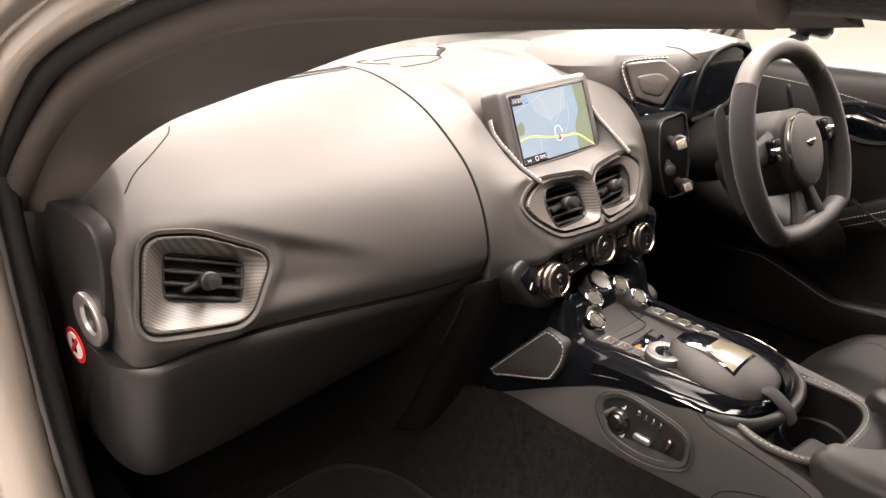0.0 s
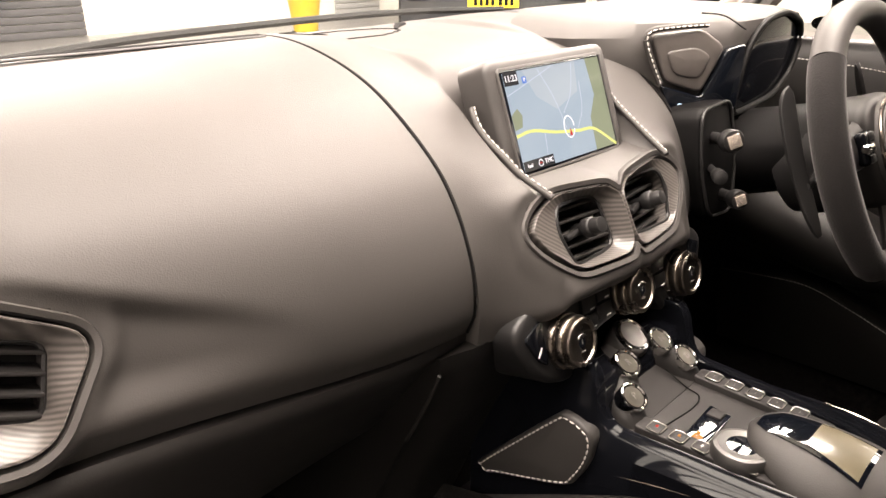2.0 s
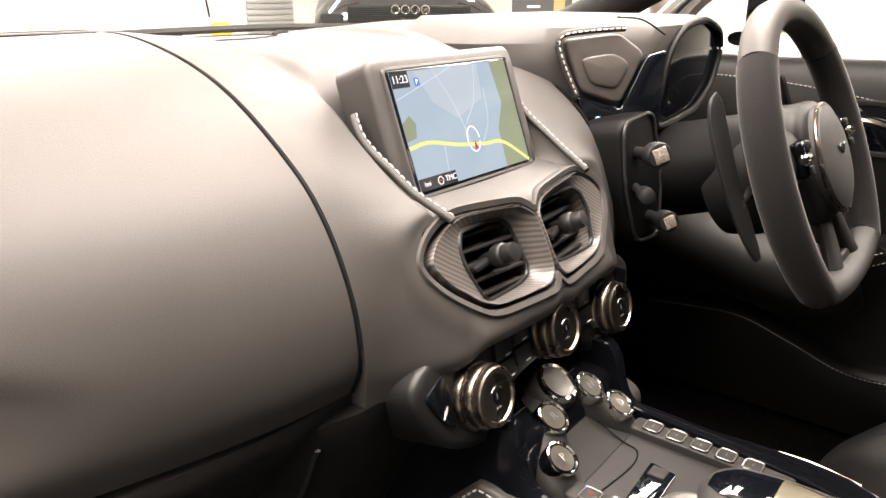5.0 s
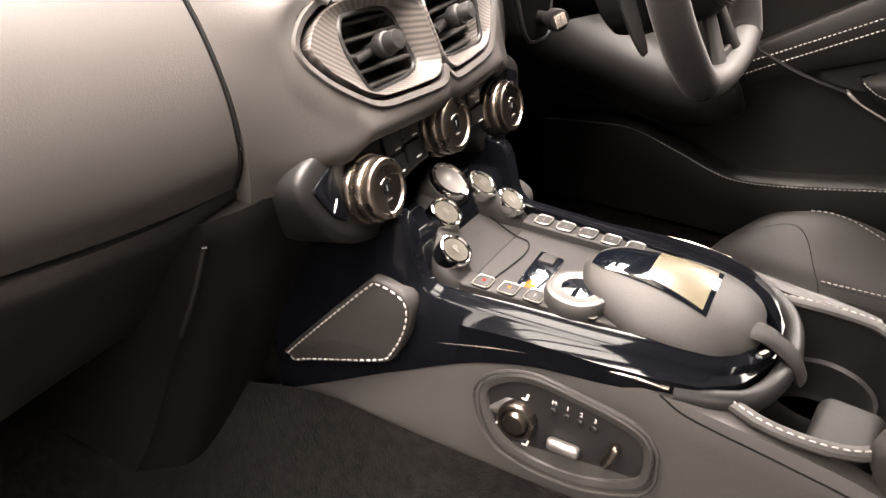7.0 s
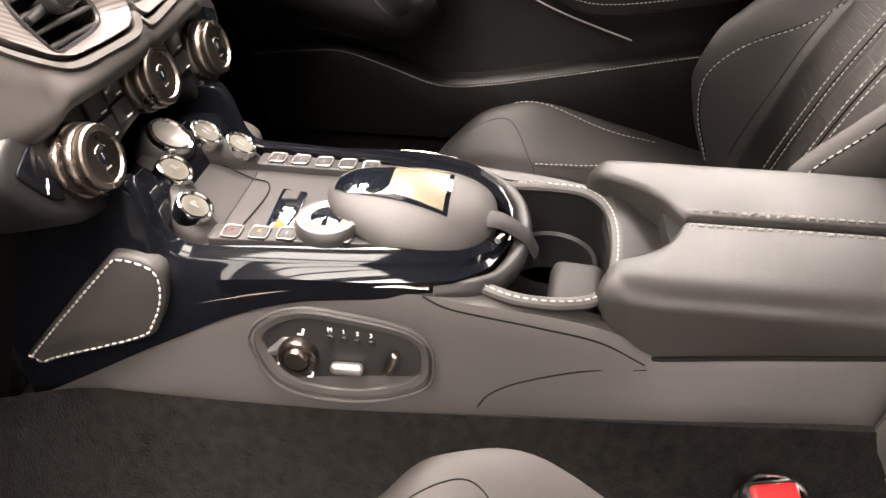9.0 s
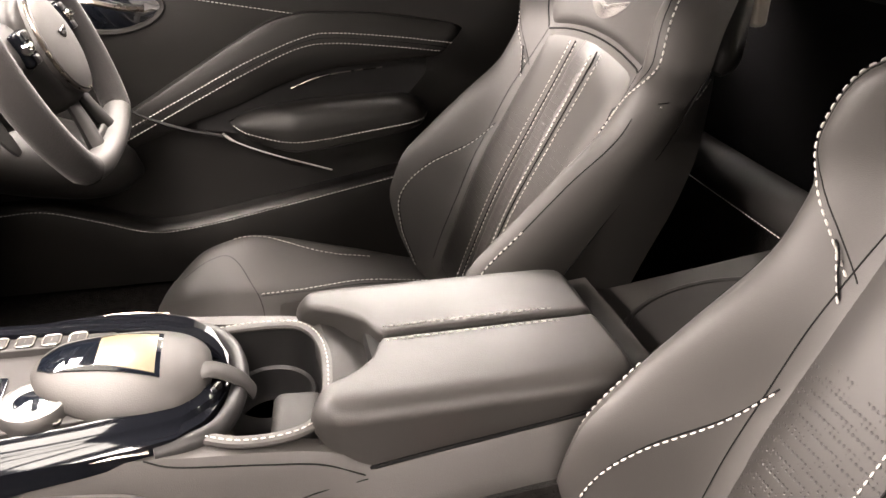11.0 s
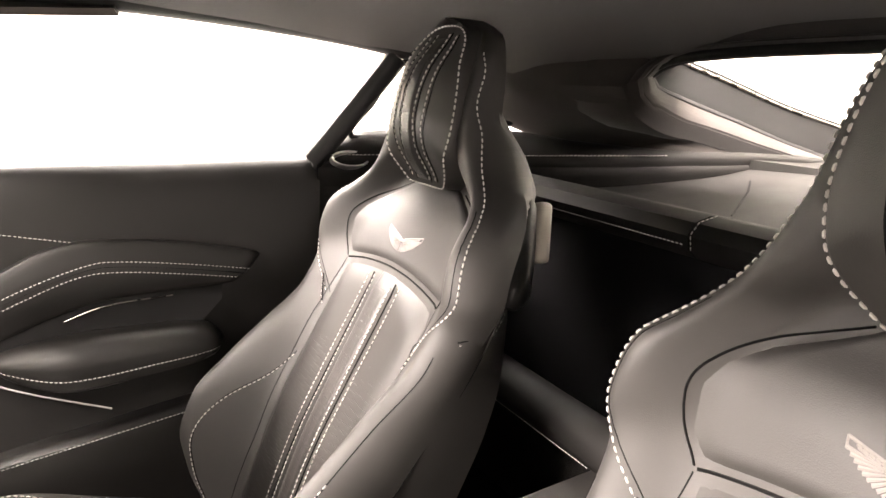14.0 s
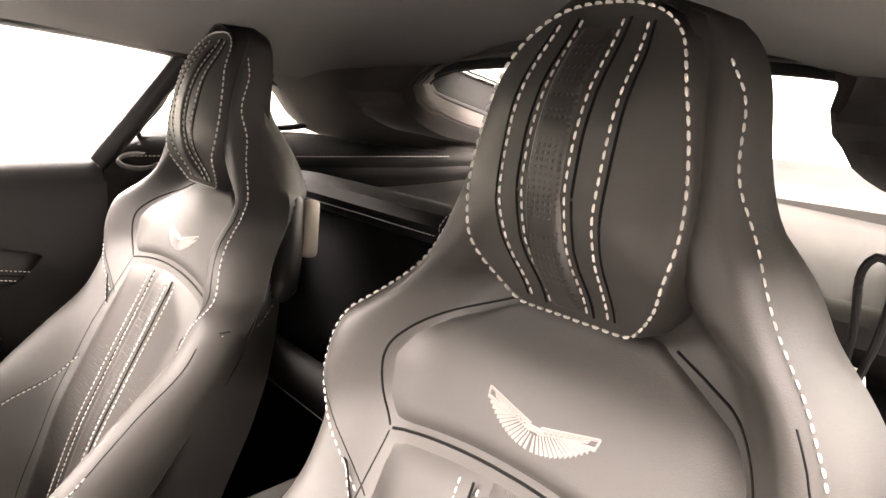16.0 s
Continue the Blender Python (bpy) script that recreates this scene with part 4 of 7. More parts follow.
# instrument binnacle
PLAN = [
    (0.600, [(0.268, -0.008), (0.302, -0.022), (0.46, -0.022), (0.53, 0.03), (0.53, 0.14), (0.30, 0.14), (0.288, 0.06)]),
    (0.625, [(0.240, 0.016), (0.314, -0.026), (0.50, -0.026), (0.55, 0.03), (0.55, 0.16), (0.24, 0.16), (0.248, 0.06)]),
    (0.650, [(0.230, 0.026), (0.312, -0.030), (0.53, -0.03), (0.565, 0.03), (0.56, 0.17), (0.19, 0.17), (0.200, 0.066)]),
    (0.670, [(0.222, 0.032), (0.312, -0.032), (0.54, -0.032), (0.57, 0.02), (0.565, 0.18), (0.13, 0.18), (0.165, 0.082)]),
    (0.690, [(0.216, 0.036), (0.312, -0.034), (0.55, -0.034), (0.575, 0.02), (0.57, 0.18), (0.12, 0.18), (0.148, 0.098)]),
    (0.716, [(0.212, 0.040), (0.315, -0.038), (0.555, -0.036), (0.58, 0.02), (0.58, 0.20), (0.12, 0.20), (0.138, 0.110)]),
    (0.733, [(0.222, 0.046), (0.330, -0.034), (0.54, -0.034), (0.56, 0.03), (0.56, 0.22), (0.15, 0.22), (0.158, 0.122)]),
    (0.743, [(0.25, 0.070), (0.35, -0.012), (0.50, -0.014), (0.53, 0.05), (0.53, 0.24), (0.20, 0.24), (0.20, 0.14)]),
]
rings = []
for z, plan in PLAN:
    rings.append([Vector((p.x, p.y, z)) for p in rounded(plan, 0.016, 6)])
binn = part("instrument_binnacle", skin(rings), DASH, dash, "leather instrument hood with a carbon side panel")
# slanting side wall: stitched panel above, dark glass below
LZ = axes((0.25, 0.006, 0.66), (0.74, -0.67, 0), (0, 0, 1))
if (LZ.to_3x3() @ Vector((0, 0, 1))).x > 0:
    LZ = axes((0.25, 0.006, 0.66), (-0.74, 0.67, 0), (0, 0, 1))
flip = 1 if (LZ.to_3x3() @ Vector((1, 0, 0))).x > 0 else -1


def on_wall(pts, r):
    return rounded([(flip * s, h) for s, h in pts][::flip], r)


loz = on_wall([(-0.046, 0.060), (0.022, 0.067), (0.054, 0.045), (0.028, -0.014), (-0.022, 0.001)], 0.010)
panel = part("carbon_panel", plate(loz, LZ @ Matrix.Translation((0, 0, 0.008)), 0.014, 0.004, 0.002), HOODTRIM, binn)
part("raised_flute", plate(on_wall([(-0.026, 0.040), (0.014, 0.046), (0.036, 0.034), (0.022, 0.004), (-0.012, 0.010)], 0.010), LZ @ Matrix.Translation((0, 0, 0.0115)), 0.004, 0.003, 0.002), HOODTRIM, panel)
edge = [LZ @ Vector((flip * x, y, 0.0085)) for x, y in ((0.026, 0.073), (-0.01, 0.071), (-0.044, 0.067), (-0.0525, 0.060), (-0.050, 0.045), (-0.040, 0.022), (-0.028, -0.002))]
part("stitched_edge", tube(crv(edge, 40), 0.004, 8), DASH, binn)
part("stitching", dashes([p + (LZ.to_3x3() @ Vector((0, 0, 0.0042))) for p in crv(edge, 40)], LZ.to_3x3() @ Vector((0, 0, 1)), 0.0052, 0.002, 0.0010), THREAD, binn)
side = part("side_glass", plate(on_wall([(-0.026, -0.004), (0.030, -0.020), (0.058, 0.042), (0.082, 0.048), (0.080, -0.034), (0.034, -0.056), (-0.010, -0.046)], 0.005), LZ @ Matrix.Translation((0, 0, 0.006)), 0.012, 0.002), BLACKGLASS, binn)
part("lit_sign", tube([LZ @ Vector((flip * 0.002 + 0.0048 * math.cos(i / 4), -0.036 + 0.0078 * math.sin(i / 4), 0.0068)) for i in range(26)], 0.0008, 5, closed=False), BLUELAMP, side)
# oval mouth of the instruments, seen past the hood's edge
GF = axes((0.42, -0.036, 0.675), (1, 0, 0), (0, 0, 1))
mouth = [(-0.070, 0.033), (-0.03, 0.055), (0.04, 0.062), (0.100, 0.045), (0.108, 0.018), (0.085, -0.025), (0.03, -0.052), (-0.06, -0.060), (-0.105, -0.060), (-0.092, -0.015)]
part("cluster_glass", plate(rounded(mouth, 0.020), GF @ Matrix.Translation((0, 0, 0.004)), 0.02, 0.003), GLOSS, binn, "dark mouth of the instrument hood")
part("cluster_rim", tube([GF @ Vector((p.x, p.y, 0.006)) for p in inset(rounded(mouth, 0.020), -0.002)], 0.0045, 8, closed=True), SHADECOLUMN, binn)
part("hood_crease", tube(crv([(0.300, 0.010, 0.7435), (0.305, -0.02, 0.741), (0.322, -0.043, 0.724)], 12), 0.0011, 6), SEAM, binn)

# ---- steering wheel ----
WF = axes((0.372, -0.215, 0.590), (1, 0, 0), (0, 0.37, 0.93))
wheel = thing("steering_wheel", (0.372, -0.215, 0.590), "flat-bottomed black suede steering wheel with leather lower rim", "steering wheel")


def rim_pt(a):
    x, y = 0.176 * math.cos(a), 0.170 * math.sin(a)
    x = math.copysign(0.176 * abs(math.cos(a)) ** 0.85, math.cos(a))
    if y < -0.125:
        y = -0.125 - (abs(y) - 0.125) * 0.35
    return WF @ Vector((x, y, 0.004))


def rim_piece(a0, a1, n, r):
    return tube([rim_pt(radians(a0 + (a1 - a0) * i / n)) for i in range(n + 1)], r, 14, up=WF.to_3x3() @ Vector((0, 0, 1)), flat=1.15)


part("rim", rim_piece(-50, 45, 24, 0.0178), SUEDE, wheel, "black suede rim side")
part("rim", rim_piece(135, 230, 24, 0.0178), SUEDE, wheel, "black suede rim side")
part("rim", rim_piece(45, 135, 24, 0.0172), LEATHER, wheel, "smooth leather rim top")
part("rim", rim_piece(230, 310, 24, 0.0172), LEATHER, wheel, "smooth leather rim bottom")
for a in (45, 135, -50, 230):
    k = rim_pt(radians(a))
    t = (rim_pt(radians(a + 1)) - rim_pt(radians(a - 1))).normalized()
    m = axes(k, t, WF.to_3x3() @ Vector((0, 0, 1)))
    part("rim_seam", lathe([(0.0181, -0.0006), (0.0184, 0.0), (0.0181, 0.0006)], m @ pose(0, 0, 0, 0, 90, 0), 24), SEAM, wheel)
hub = part("hub", plate(rounded([(-0.085, 0.045), (-0.04, 0.066), (0.04, 0.066), (0.085, 0.045), (0.080, -0.02), (0.045, -0.075), (-0.045, -0.075), (-0.080, -0.02)], 0.025), WF @ Matrix.Translation((0, 0, 0.012)), 0.06, 0.012, 0.006), SATIN, wheel, "satin black hub body")
part("hub_barrel", lathe([(0.058, -0.115), (0.066, -0.110), (0.072, -0.085), (0.074, -0.045), (0.072, -0.015), (0.067, 0.004), (0.060, 0.010)], WF @ Matrix.Translation((0, -0.004, 0.0)), 40), PLASTIC, hub, "deep black hub housing")
air = part("airbag_cover", lathe([(0.060, -0.01), (0.062, 0.008), (0.060, 0.013), (0.050, 0.0165), (0.030, 0.019), (0.001, 0.020)], WF @ Matrix.Translation((0, -0.004, 0.012)), 40), LEATHER, hub, "round leather airbag cover")
part("cover_ring", tube([WF @ Vector((0.0625 * math.cos(2 * math.pi * i / 48), -0.004 + 0.0625 * math.sin(2 * math.pi * i / 48), 0.0215)) for i in range(48)], 0.0024, 8, closed=True), SMOKE, hub)
wing = [(-0.019, 0.006), (-0.006, 0.0035), (0, 0.006), (0.006, 0.0035), (0.019, 0.006), (0.012, -0.002), (0.004, -0.006), (-0.004, -0.006), (-0.012, -0.002)]
part("badge", plate([Vector(p) for p in wing], WF @ Matrix.Translation((0, 0.004, 0.0325)), 0.002, 0.0006), CHROME, air, "winged silver badge")
part("badge_bar", block((0.016, 0.003, 0.001), WF @ Matrix.Translation((0, 0.004, 0.0326)), 0.0003, 1), SEAM, air)
for s in (-1, 1):
    sp = crv([WF @ Vector((s * 0.07, 0.015, 0.0)), WF @ Vector((s * 0.115, 0.012, 0.002)), WF @ Vector((s * 0.165, 0.008, 0.004))], 12)
    spoke = part("spoke", tube(sp, [0.030 - 0.001 * i for i in range(12)], 12, flat=0.38, up=WF.to_3x3() @ Vector((0, 0, 1))), SATIN, wheel)
    pod = part("switch_pod", block((0.034, 0.040, 0.014), WF @ Matrix.Translation((s * 0.098, 0.012, 0.014)), 0.006, 3), GLOSS, spoke)
    for k in range(3):
        part("switch", block((0.012, 0.010, 0.006), WF @ Matrix.Translation((s * (0.094 + 0.004 * k), 0.025 - 0.013 * k, 0.021)), 0.002, 2), SMOKE if k == 1 else PLASTIC, pod)
    part("roller", lathe([(0.004, -0.008), (0.006, -0.006), (0.006, 0.006), (0.004, 0.008)], WF @ Matrix.Translation((s * 0.110, 0.012, 0.021)) @ pose(0, 0, 0, 0, 90, 0), 16), CHROME, pod)
    low = crv([WF @ Vector((s * 0.022, -0.055, 0.0)), WF @ Vector((s * 0.030, -0.095, 0.002)), WF @ Vector((s * 0.045, -0.135, 0.004))], 12)
    part("lower_spoke", tube(low, [0.014 + 0.0006 * i for i in range(12)], 10, flat=0.5, up=WF.to_3x3() @ Vector((0, 0, 1))), SATIN, wheel)
    blade = [Vector((p.x, p.y)) for p in crv([(-0.010, 0.085, 0), (0.002, 0.088, 0), (0.012, 0.06, 0), (0.014, 0.0, 0), (0.010, -0.055, 0), (0.0, -0.092, 0), (-0.008, -0.085, 0), (-0.006, 0.0, 0)], 40, True)]
    pm = WF @ Matrix.Translation((s * 0.135, 0.012, -0.045)) @ pose(0, 0, 0, 0, s * 35, 0)
    part("shift_paddle", plate([Vector((s * p.x, p.y)) for p in blade], pm, 0.005, 0.0015), PLASTIC, wheel, "black gearshift paddle")
    part("paddle_arm", tube([WF @ Vector((s * 0.070, -0.012, -0.055)), WF @ Vector((s * 0.105, -0.018, -0.050)), WF @ Vector((s * 0.134, -0.018, -0.046))], 0.004, 8, flat=1.5), PLASTIC, wheel)
part("lower_web", plate(rounded([(-0.05, -0.115), (0.05, -0.115), (0.062, -0.142), (-0.062, -0.142)], 0.008), WF @ Matrix.Translation((0, 0, 0.008)), 0.012, 0.004), SATIN, wheel)

column = thing("steering_column", (0.372, -0.08, 0.56), "black steering column with stalks and silver-tipped switches", "steering column")
path = crv([(0.372, 0.06, 0.525), (0.372, -0.06, 0.555), (0.372, -0.165, 0.585)], 14)
part("shroud", tube(path, [0.078 - 0.001 * i for i in range(14)], 24, flat=0.85), SHADECOLUMN, column)
part("side_pod", plate(rounded([(-0.055, 0.075), (0.03, 0.080), (0.045, 0.0), (0.03, -0.075), (-0.04, -0.070), (-0.06, 0.0)], 0.02), axes((0.262, -0.060, 0.562), (1, 0, 0), (0, 0.15, 0.98)), 0.05, 0.008), SHADECOLUMN, column)
for x, y, z, r, tip in ((0.205, -0.096, 0.605, 0.0145, SILVER), (0.232, -0.104, 0.525, 0.0125, SILVER)):
    ax = axes((x, y, z), (0.5, 0.35, 0.0), (0, 0, 1))
    ax = Matrix.Translation((x, y, z)) @ Vector((-0.62, -0.72, 0.15)).to_track_quat("Z", "Y").to_matrix().to_4x4()
    st = part("stalk", lathe([(0.008, -0.075), (0.0075, -0.03), (r * 0.8, -0.018), (r, -0.012), (r, 0.0), (r * 0.9, 0.003), (r * 0.3, 0.004)], ax, 24), PLASTIC, column, "stalk with a silver end")
    part("stalk_mark", block((r * 1.15, r * 1.15, 0.004), ax @ Matrix.Translation((0, 0, 0.004)) @ pose(0, 0, 0, 0, 0, 20), 0.0015, 2), BEIGE, st)
ax = Matrix.Translation((0.175, -0.10, 0.566)) @ Vector((-0.8, -0.55, 0.1)).to_track_quat("Z", "Y").to_matrix().to_4x4()
part("stalk", lathe([(0.005, -0.10), (0.0045, -0.03), (0.008, -0.026), (0.009, -0.012), (0.0085, 0.0), (0.004, 0.002)], ax, 20), PLASTIC, column, "thin black adjuster stalk")
pod_rim = rounded([(-0.053, 0.073), (0.029, 0.078), (0.043, 0.0), (0.029, -0.073), (-0.039, -0.068), (-0.058, 0.0)], 0.02)
pf = axes((0.262, -0.060, 0.562), (1, 0, 0), (0, 0.15, 0.98))
part("pod_edge", tube([pf @ Vector((p.x, p.y, 0.001)) for p in pod_rim], 0.0022, 6, closed=True), PLASTIC, column)

# ---- centre console ----
console = thing("centre_console", (0, -0.3, 0.25), "black leather centre console with piano black trim", "console")
# upper edge of the leather flank, (y, z)
LEDGE = [(-0.85, 0.345), (-0.71, 0.332), (-0.60, 0.318), (-0.54, 0.308), (-0.50, 0.328), (-0.45, 0.338), (-0.383, 0.345), (-0.34, 0.350), (-0.258, 0.343), (-0.203, 0.328), (-0.119, 0.284), (-0.022, 0.227), (0.06, 0.18)]


def flank_zb(y):
    return lin([(-0.85, 0.294), (-0.69, 0.281), (-0.55, 0.269), (-0.4, 0.258), (-0.1, 0.236), (0.06, 0.17)], y)


def flank(y, f):
    """Point on the passenger-side flank at height fraction f."""
    zb, zt = flank_zb(y), lerp_table(LEDGE, y)
    return Vector((-lin([(0, 0.141), (0.5, 0.129), (0.9, 0.1175), (1, 0.112)], f), y, zb + (zt - zb) * f))


rows = []
for i in range(61):
    y = 0.06 - 0.90 * i / 60
    left = [flank(y, f) for f in (0, 0.25, 0.5, 0.75, 0.9, 1.0)]
    left.insert(0, left[0] + Vector((-0.004, 0, -0.03)))
    deep = 0.10 if -0.505 < y < -0.36 else 0.0
    well = [Vector((-0.095, y, left[-1].z)), Vector((-0.094, y, left[-1].z - deep)), Vector((0.094, y, left[-1].z - deep)), Vector((0.095, y, left[-1].z))]
    rows.append(left + well + [Vector((-p.x, p.y, p.z)) for p in reversed(left)])
part("body", skin(rows), LEATHER, console, "black leather console flank")
# seam lines on the flank
part("seam", tube(crv([flank(-0.345, 1.0) + Vector((-0.001, 0, 0)), flank(-0.37, 0.93), flank(-0.44, 0.89), flank(-0.49, 0.86), flank(-0.528, 0.80)], 30), 0.0008, 6), SEAM, console)
part("seam", tube(crv([flank(-0.53, 0.74), flank(-0.48, 0.50), flank(-0.43, 0.30), flank(-0.405, 0.15), flank(-0.395, 0.0)], 30), 0.0008, 6), SEAM, console)

# piano black upper body
GE = [(-0.412, 0.008), (-0.409, 0.028), (-0.402, 0.045), (-0.393, 0.058), (-0.370, 0.076), (-0.333, 0.0865), (-0.283, 0.0945), (-0.216, 0.100), (-0.15, 0.1035), (-0.115, 0.1035), (-0.06, 0.10), (0.06, 0.098)]
GZ = [(-0.412, 0.356), (-0.39, 0.362), (-0.31, 0.3675), (-0.150, 0.3685), (-0.140, 0.3705), (-0.131, 0.379), (-0.124, 0.397), (-0.118, 0.420), (-0.108, 0.432), (0.06, 0.435)]
GI = [(-0.412, 0.004), (-0.40, 0.026), (-0.385, 0.044), (-0.36, 0.058), (-0.30, 0.0715), (-0.216, 0.081), (-0.15, 0.0875), (-0.10, 0.086), (0.06, 0.086)]
rows = []
for i in range(91):
    y = 0.035 - 0.447 * i / 90
    xe, xi, zt, zl = lerp_table(GE, y), lerp_table(GI, y), lerp_table(GZ, y), lerp_table(LEDGE, y) - 0.004
    zl = min(zl, zt - 0.02)
    out = max(xe + 0.004, lin([(-0.412, 0.03), (-0.395, 0.075), (-0.37, 0.098), (-0.34, 0.108), (-0.30, 0.1135), (-0.1, 0.116), (0.06, 0.119)], y))
    left = [Vector((-out, y, zl)), Vector((-out + 0.001, y, zl + 0.72 * (zt - zl))), Vector((-(xe * 0.78 + out * 0.22), y, zt - 0.0058)), Vector((-xe - 0.0008, y, zt - 0.0030)), Vector((-xe + 0.0012, y, zt - 0.0014)), Vector((-xi - 0.0012, y, zt)), Vector((-xi, y, zt - 0.0012)), Vector((-xi + 0.001, y, zt - 0.028))]
    rows.append([p + Vector((-0.003, 0, 0)) for p in left] + [Vector((-p.x - 0.003, p.y, p.z)) for p in reversed(left)])
gloss = part("gloss_trim", skin(rows), GLOSS, console, "piano black upper trim")
for s in (-1, 1):
    # slim crescent let into the side: thin at its front tip, widest past the middle
    rows = []
    for i in range(33):
        y = -0.125 - 0.225 * i / 32
        zc = lerp_table([(-0.35, 0.3555), (-0.32, 0.3572), (-0.28, 0.3545), (-0.22, 0.3440), (-0.17, 0.3305), (-0.125, 0.3155)], y)
        hw = 0.0001 + 0.0044 * math.sin(math.pi * min(1.0, (i / 32) ** 0.8)) ** 0.9
        xo = lin([(-0.35, 0.1105), (-0.30, 0.1145), (-0.20, 0.1165), (-0.125, 0.1170)], y)
        rows.append([Vector((s * xo, y, zc - hw)), Vector((s * (xo + 0.0010), y, zc)), Vector((s * (xo - 0.0006), y, zc + hw)), Vector((s * (xo - 0.004), y, zc))])
    part("blade", skin(rows), BEIGE, console, "bright metal side blade")
# padded ring behind the gloss body, over the cup well
end = crv([(-0.104, -0.352, 0.346), (-0.094, -0.382, 0.345), (-0.078, -0.404, 0.344), (-0.045, -0.418, 0.344), (-0.005, -0.423, 0.344), (0.035, -0.418, 0.344), (0.066, -0.404, 0.344), (0.084, -0.382, 0.345), (0.094, -0.352, 0.346)], 40)
part("end_roll", tube(end, 0.0085, 12, flat=1.25), PLASTIC, console)
part("chrome_clip", tube(crv([(-0.046, -0.401, 0.3625), (-0.038, -0.4055, 0.3625)], 4), 0.0035, 6), CHROME, console)

# matte tray between the button rows
tray = part("tray", plate(rounded([(-0.083, -0.135), (0.083, -0.135), (0.066, -0.32), (-0.066, -0.32)], 0.012), axes((0, 0, 0.3575), (1, 0, 0), (0, 1, 0)), 0.02, 0.003), SATIN, console, "satin black console tray")
part("tray_line", tube(crv([(0.028, -0.130, 0.376), (0.034, -0.155, 0.360), (0.030, -0.172, 0.3585), (0.005, -0.178, 0.3585), (-0.048, -0.172, 0.3585)], 24), 0.0008, 5), SEAM, tray)
slope = [[(-0.060, -0.085, 0.405), (0.060, -0.085, 0.405)], [(-0.060, -0.11, 0.392), (0.060, -0.11, 0.392)], [(-0.066, -0.135, 0.368), (0.066, -0.135, 0.368)], [(-0.068, -0.155, 0.3585), (0.068, -0.155, 0.3585)]]
part("tray_slope", sheet(slope, 0.02), SATIN, tray)
for s in (-1, 1):
    row = part("key_strip", plate(rounded([(s * 0.078, -0.152), (s * 0.054, -0.152), (s * 0.051, -0.305), (s * 0.068, -0.305)][::s], 0.005), axes((0, 0, 0.3655), (1, 0, 0), (0, 1, 0)), 0.02, 0.002), SATIN, console, "raised strip of five square keys")
    for k in range(5):
        y = -0.172 - 0.0242 * k
        x = s * (0.0665 - 0.0012 * k)
        km = Matrix.Translation((x, y, 0.3655))
        part("key_well", plate(rounded([(-0.0092, -0.0088), (0.0092, -0.0088), (0.0092, 0.0088), (-0.0092, 0.0088)], 0.004), km @ Matrix.Translation((0, 0, 0.0004)), 0.002, 0.0003), SEAM, row)
        key = part("key", plate(rounded([(-0.0080, -0.0074), (0.0080, -0.0074), (0.0080, 0.0074), (-0.0080, 0.0074)], 0.0035), km @ Matrix.Translation((0, 0, 0.0022)), 0.004, 0.0012), SATIN, row)
        part("key_frame", tube([km @ Vector((p.x, p.y, 0.0018)) for p in rounded([(-0.0086, -0.0080), (0.0086, -0.0080), (0.0086, 0.0080), (-0.0086, 0.0080)], 0.0035)], 0.0006, 5, closed=True), GREYKEY, key)
        if s < 0 and k < 2:
            part("key_lamp", block((0.0035, 0.0025, 0.0006), km @ Matrix.Translation((0.001, 0, 0.0024)), 0), REDLAMP if k == 0 else AMBER, key, smooth=False)
        else:
            part("key_mark", block((0.0045, 0.0008, 0.0004), km @ Matrix.Translation((0, 0, 0.0023)), 0), GREYKEY, key, smooth=False)
# raised pods that carry the starter and the gear keys
for s in (-1, 1):
    pts = crv([(s * 0.012, -0.084, 0.392), (s * 0.036, -0.106, 0.382), (s * 0.058, -0.130, 0.360), (s * 0.063, -0.148, 0.346)], 14)
    pod = part("gear_pod", tube(pts, [0.0215] * 11 + [0.0205, 0.019, 0.015], 16), SATIN, console, "rounded pod carrying gear keys")
    for (x, y, z), ch in zip(((0.036, -0.115, 0.4055), (0.058, -0.138, 0.3835)), "RP" if s < 0 else "ND"):
        n = Vector((s * 0.05, -0.55, 0.83)).normalized()
        gm = Matrix.Translation((s * x, y, z)) @ n.to_track_quat("Z", "Y").to_matrix().to_4x4()
        gk = part("gear_key", lathe([(0.0165, -0.012), (0.0165, 0.001), (0.0158, 0.0030), (0.0146, 0.0034), (0.0136, 0.0016)], gm, 32), CHROME, pod, "round chrome-ringed gear key")
        part("key_glass", lathe([(0.0137, -0.002), (0.0137, 0.0014), (0.009, 0.0020), (0.0005, 0.0022)], gm, 28), KEYGLASS, gk)
        fm = axes(gm @ Vector((0, 0, 0.0030)), (1, 0, 0), (0, 0.83, 0.55))
        letters(ch, fm, 0.011, GREYKEY, gk)
n = Vector((0, -0.55, 0.83)).normalized()
gm = Matrix.Translation((0, -0.097, 0.4175)) @ n.to_track_quat("Z", "Y").to_matrix().to_4x4()
part("starter_pod", lathe([(0.024, -0.035), (0.0245, -0.004), (0.022, 0.0)], gm, 32), SATIN, console)
startkey = part("starter_key", lathe([(0.0215, -0.006), (0.0215, 0.002), (0.0205, 0.005), (0.0170, 0.0055), (0.0158, 0.003)], gm, 36), CHROME, console, "round crystal starter key with a chrome ring")
part("crystal", lathe([(0.0160, -0.002), (0.0160, 0.0032), (0.012, 0.0048), (0.0005, 0.0054)], gm, 32), SILVER, startkey)
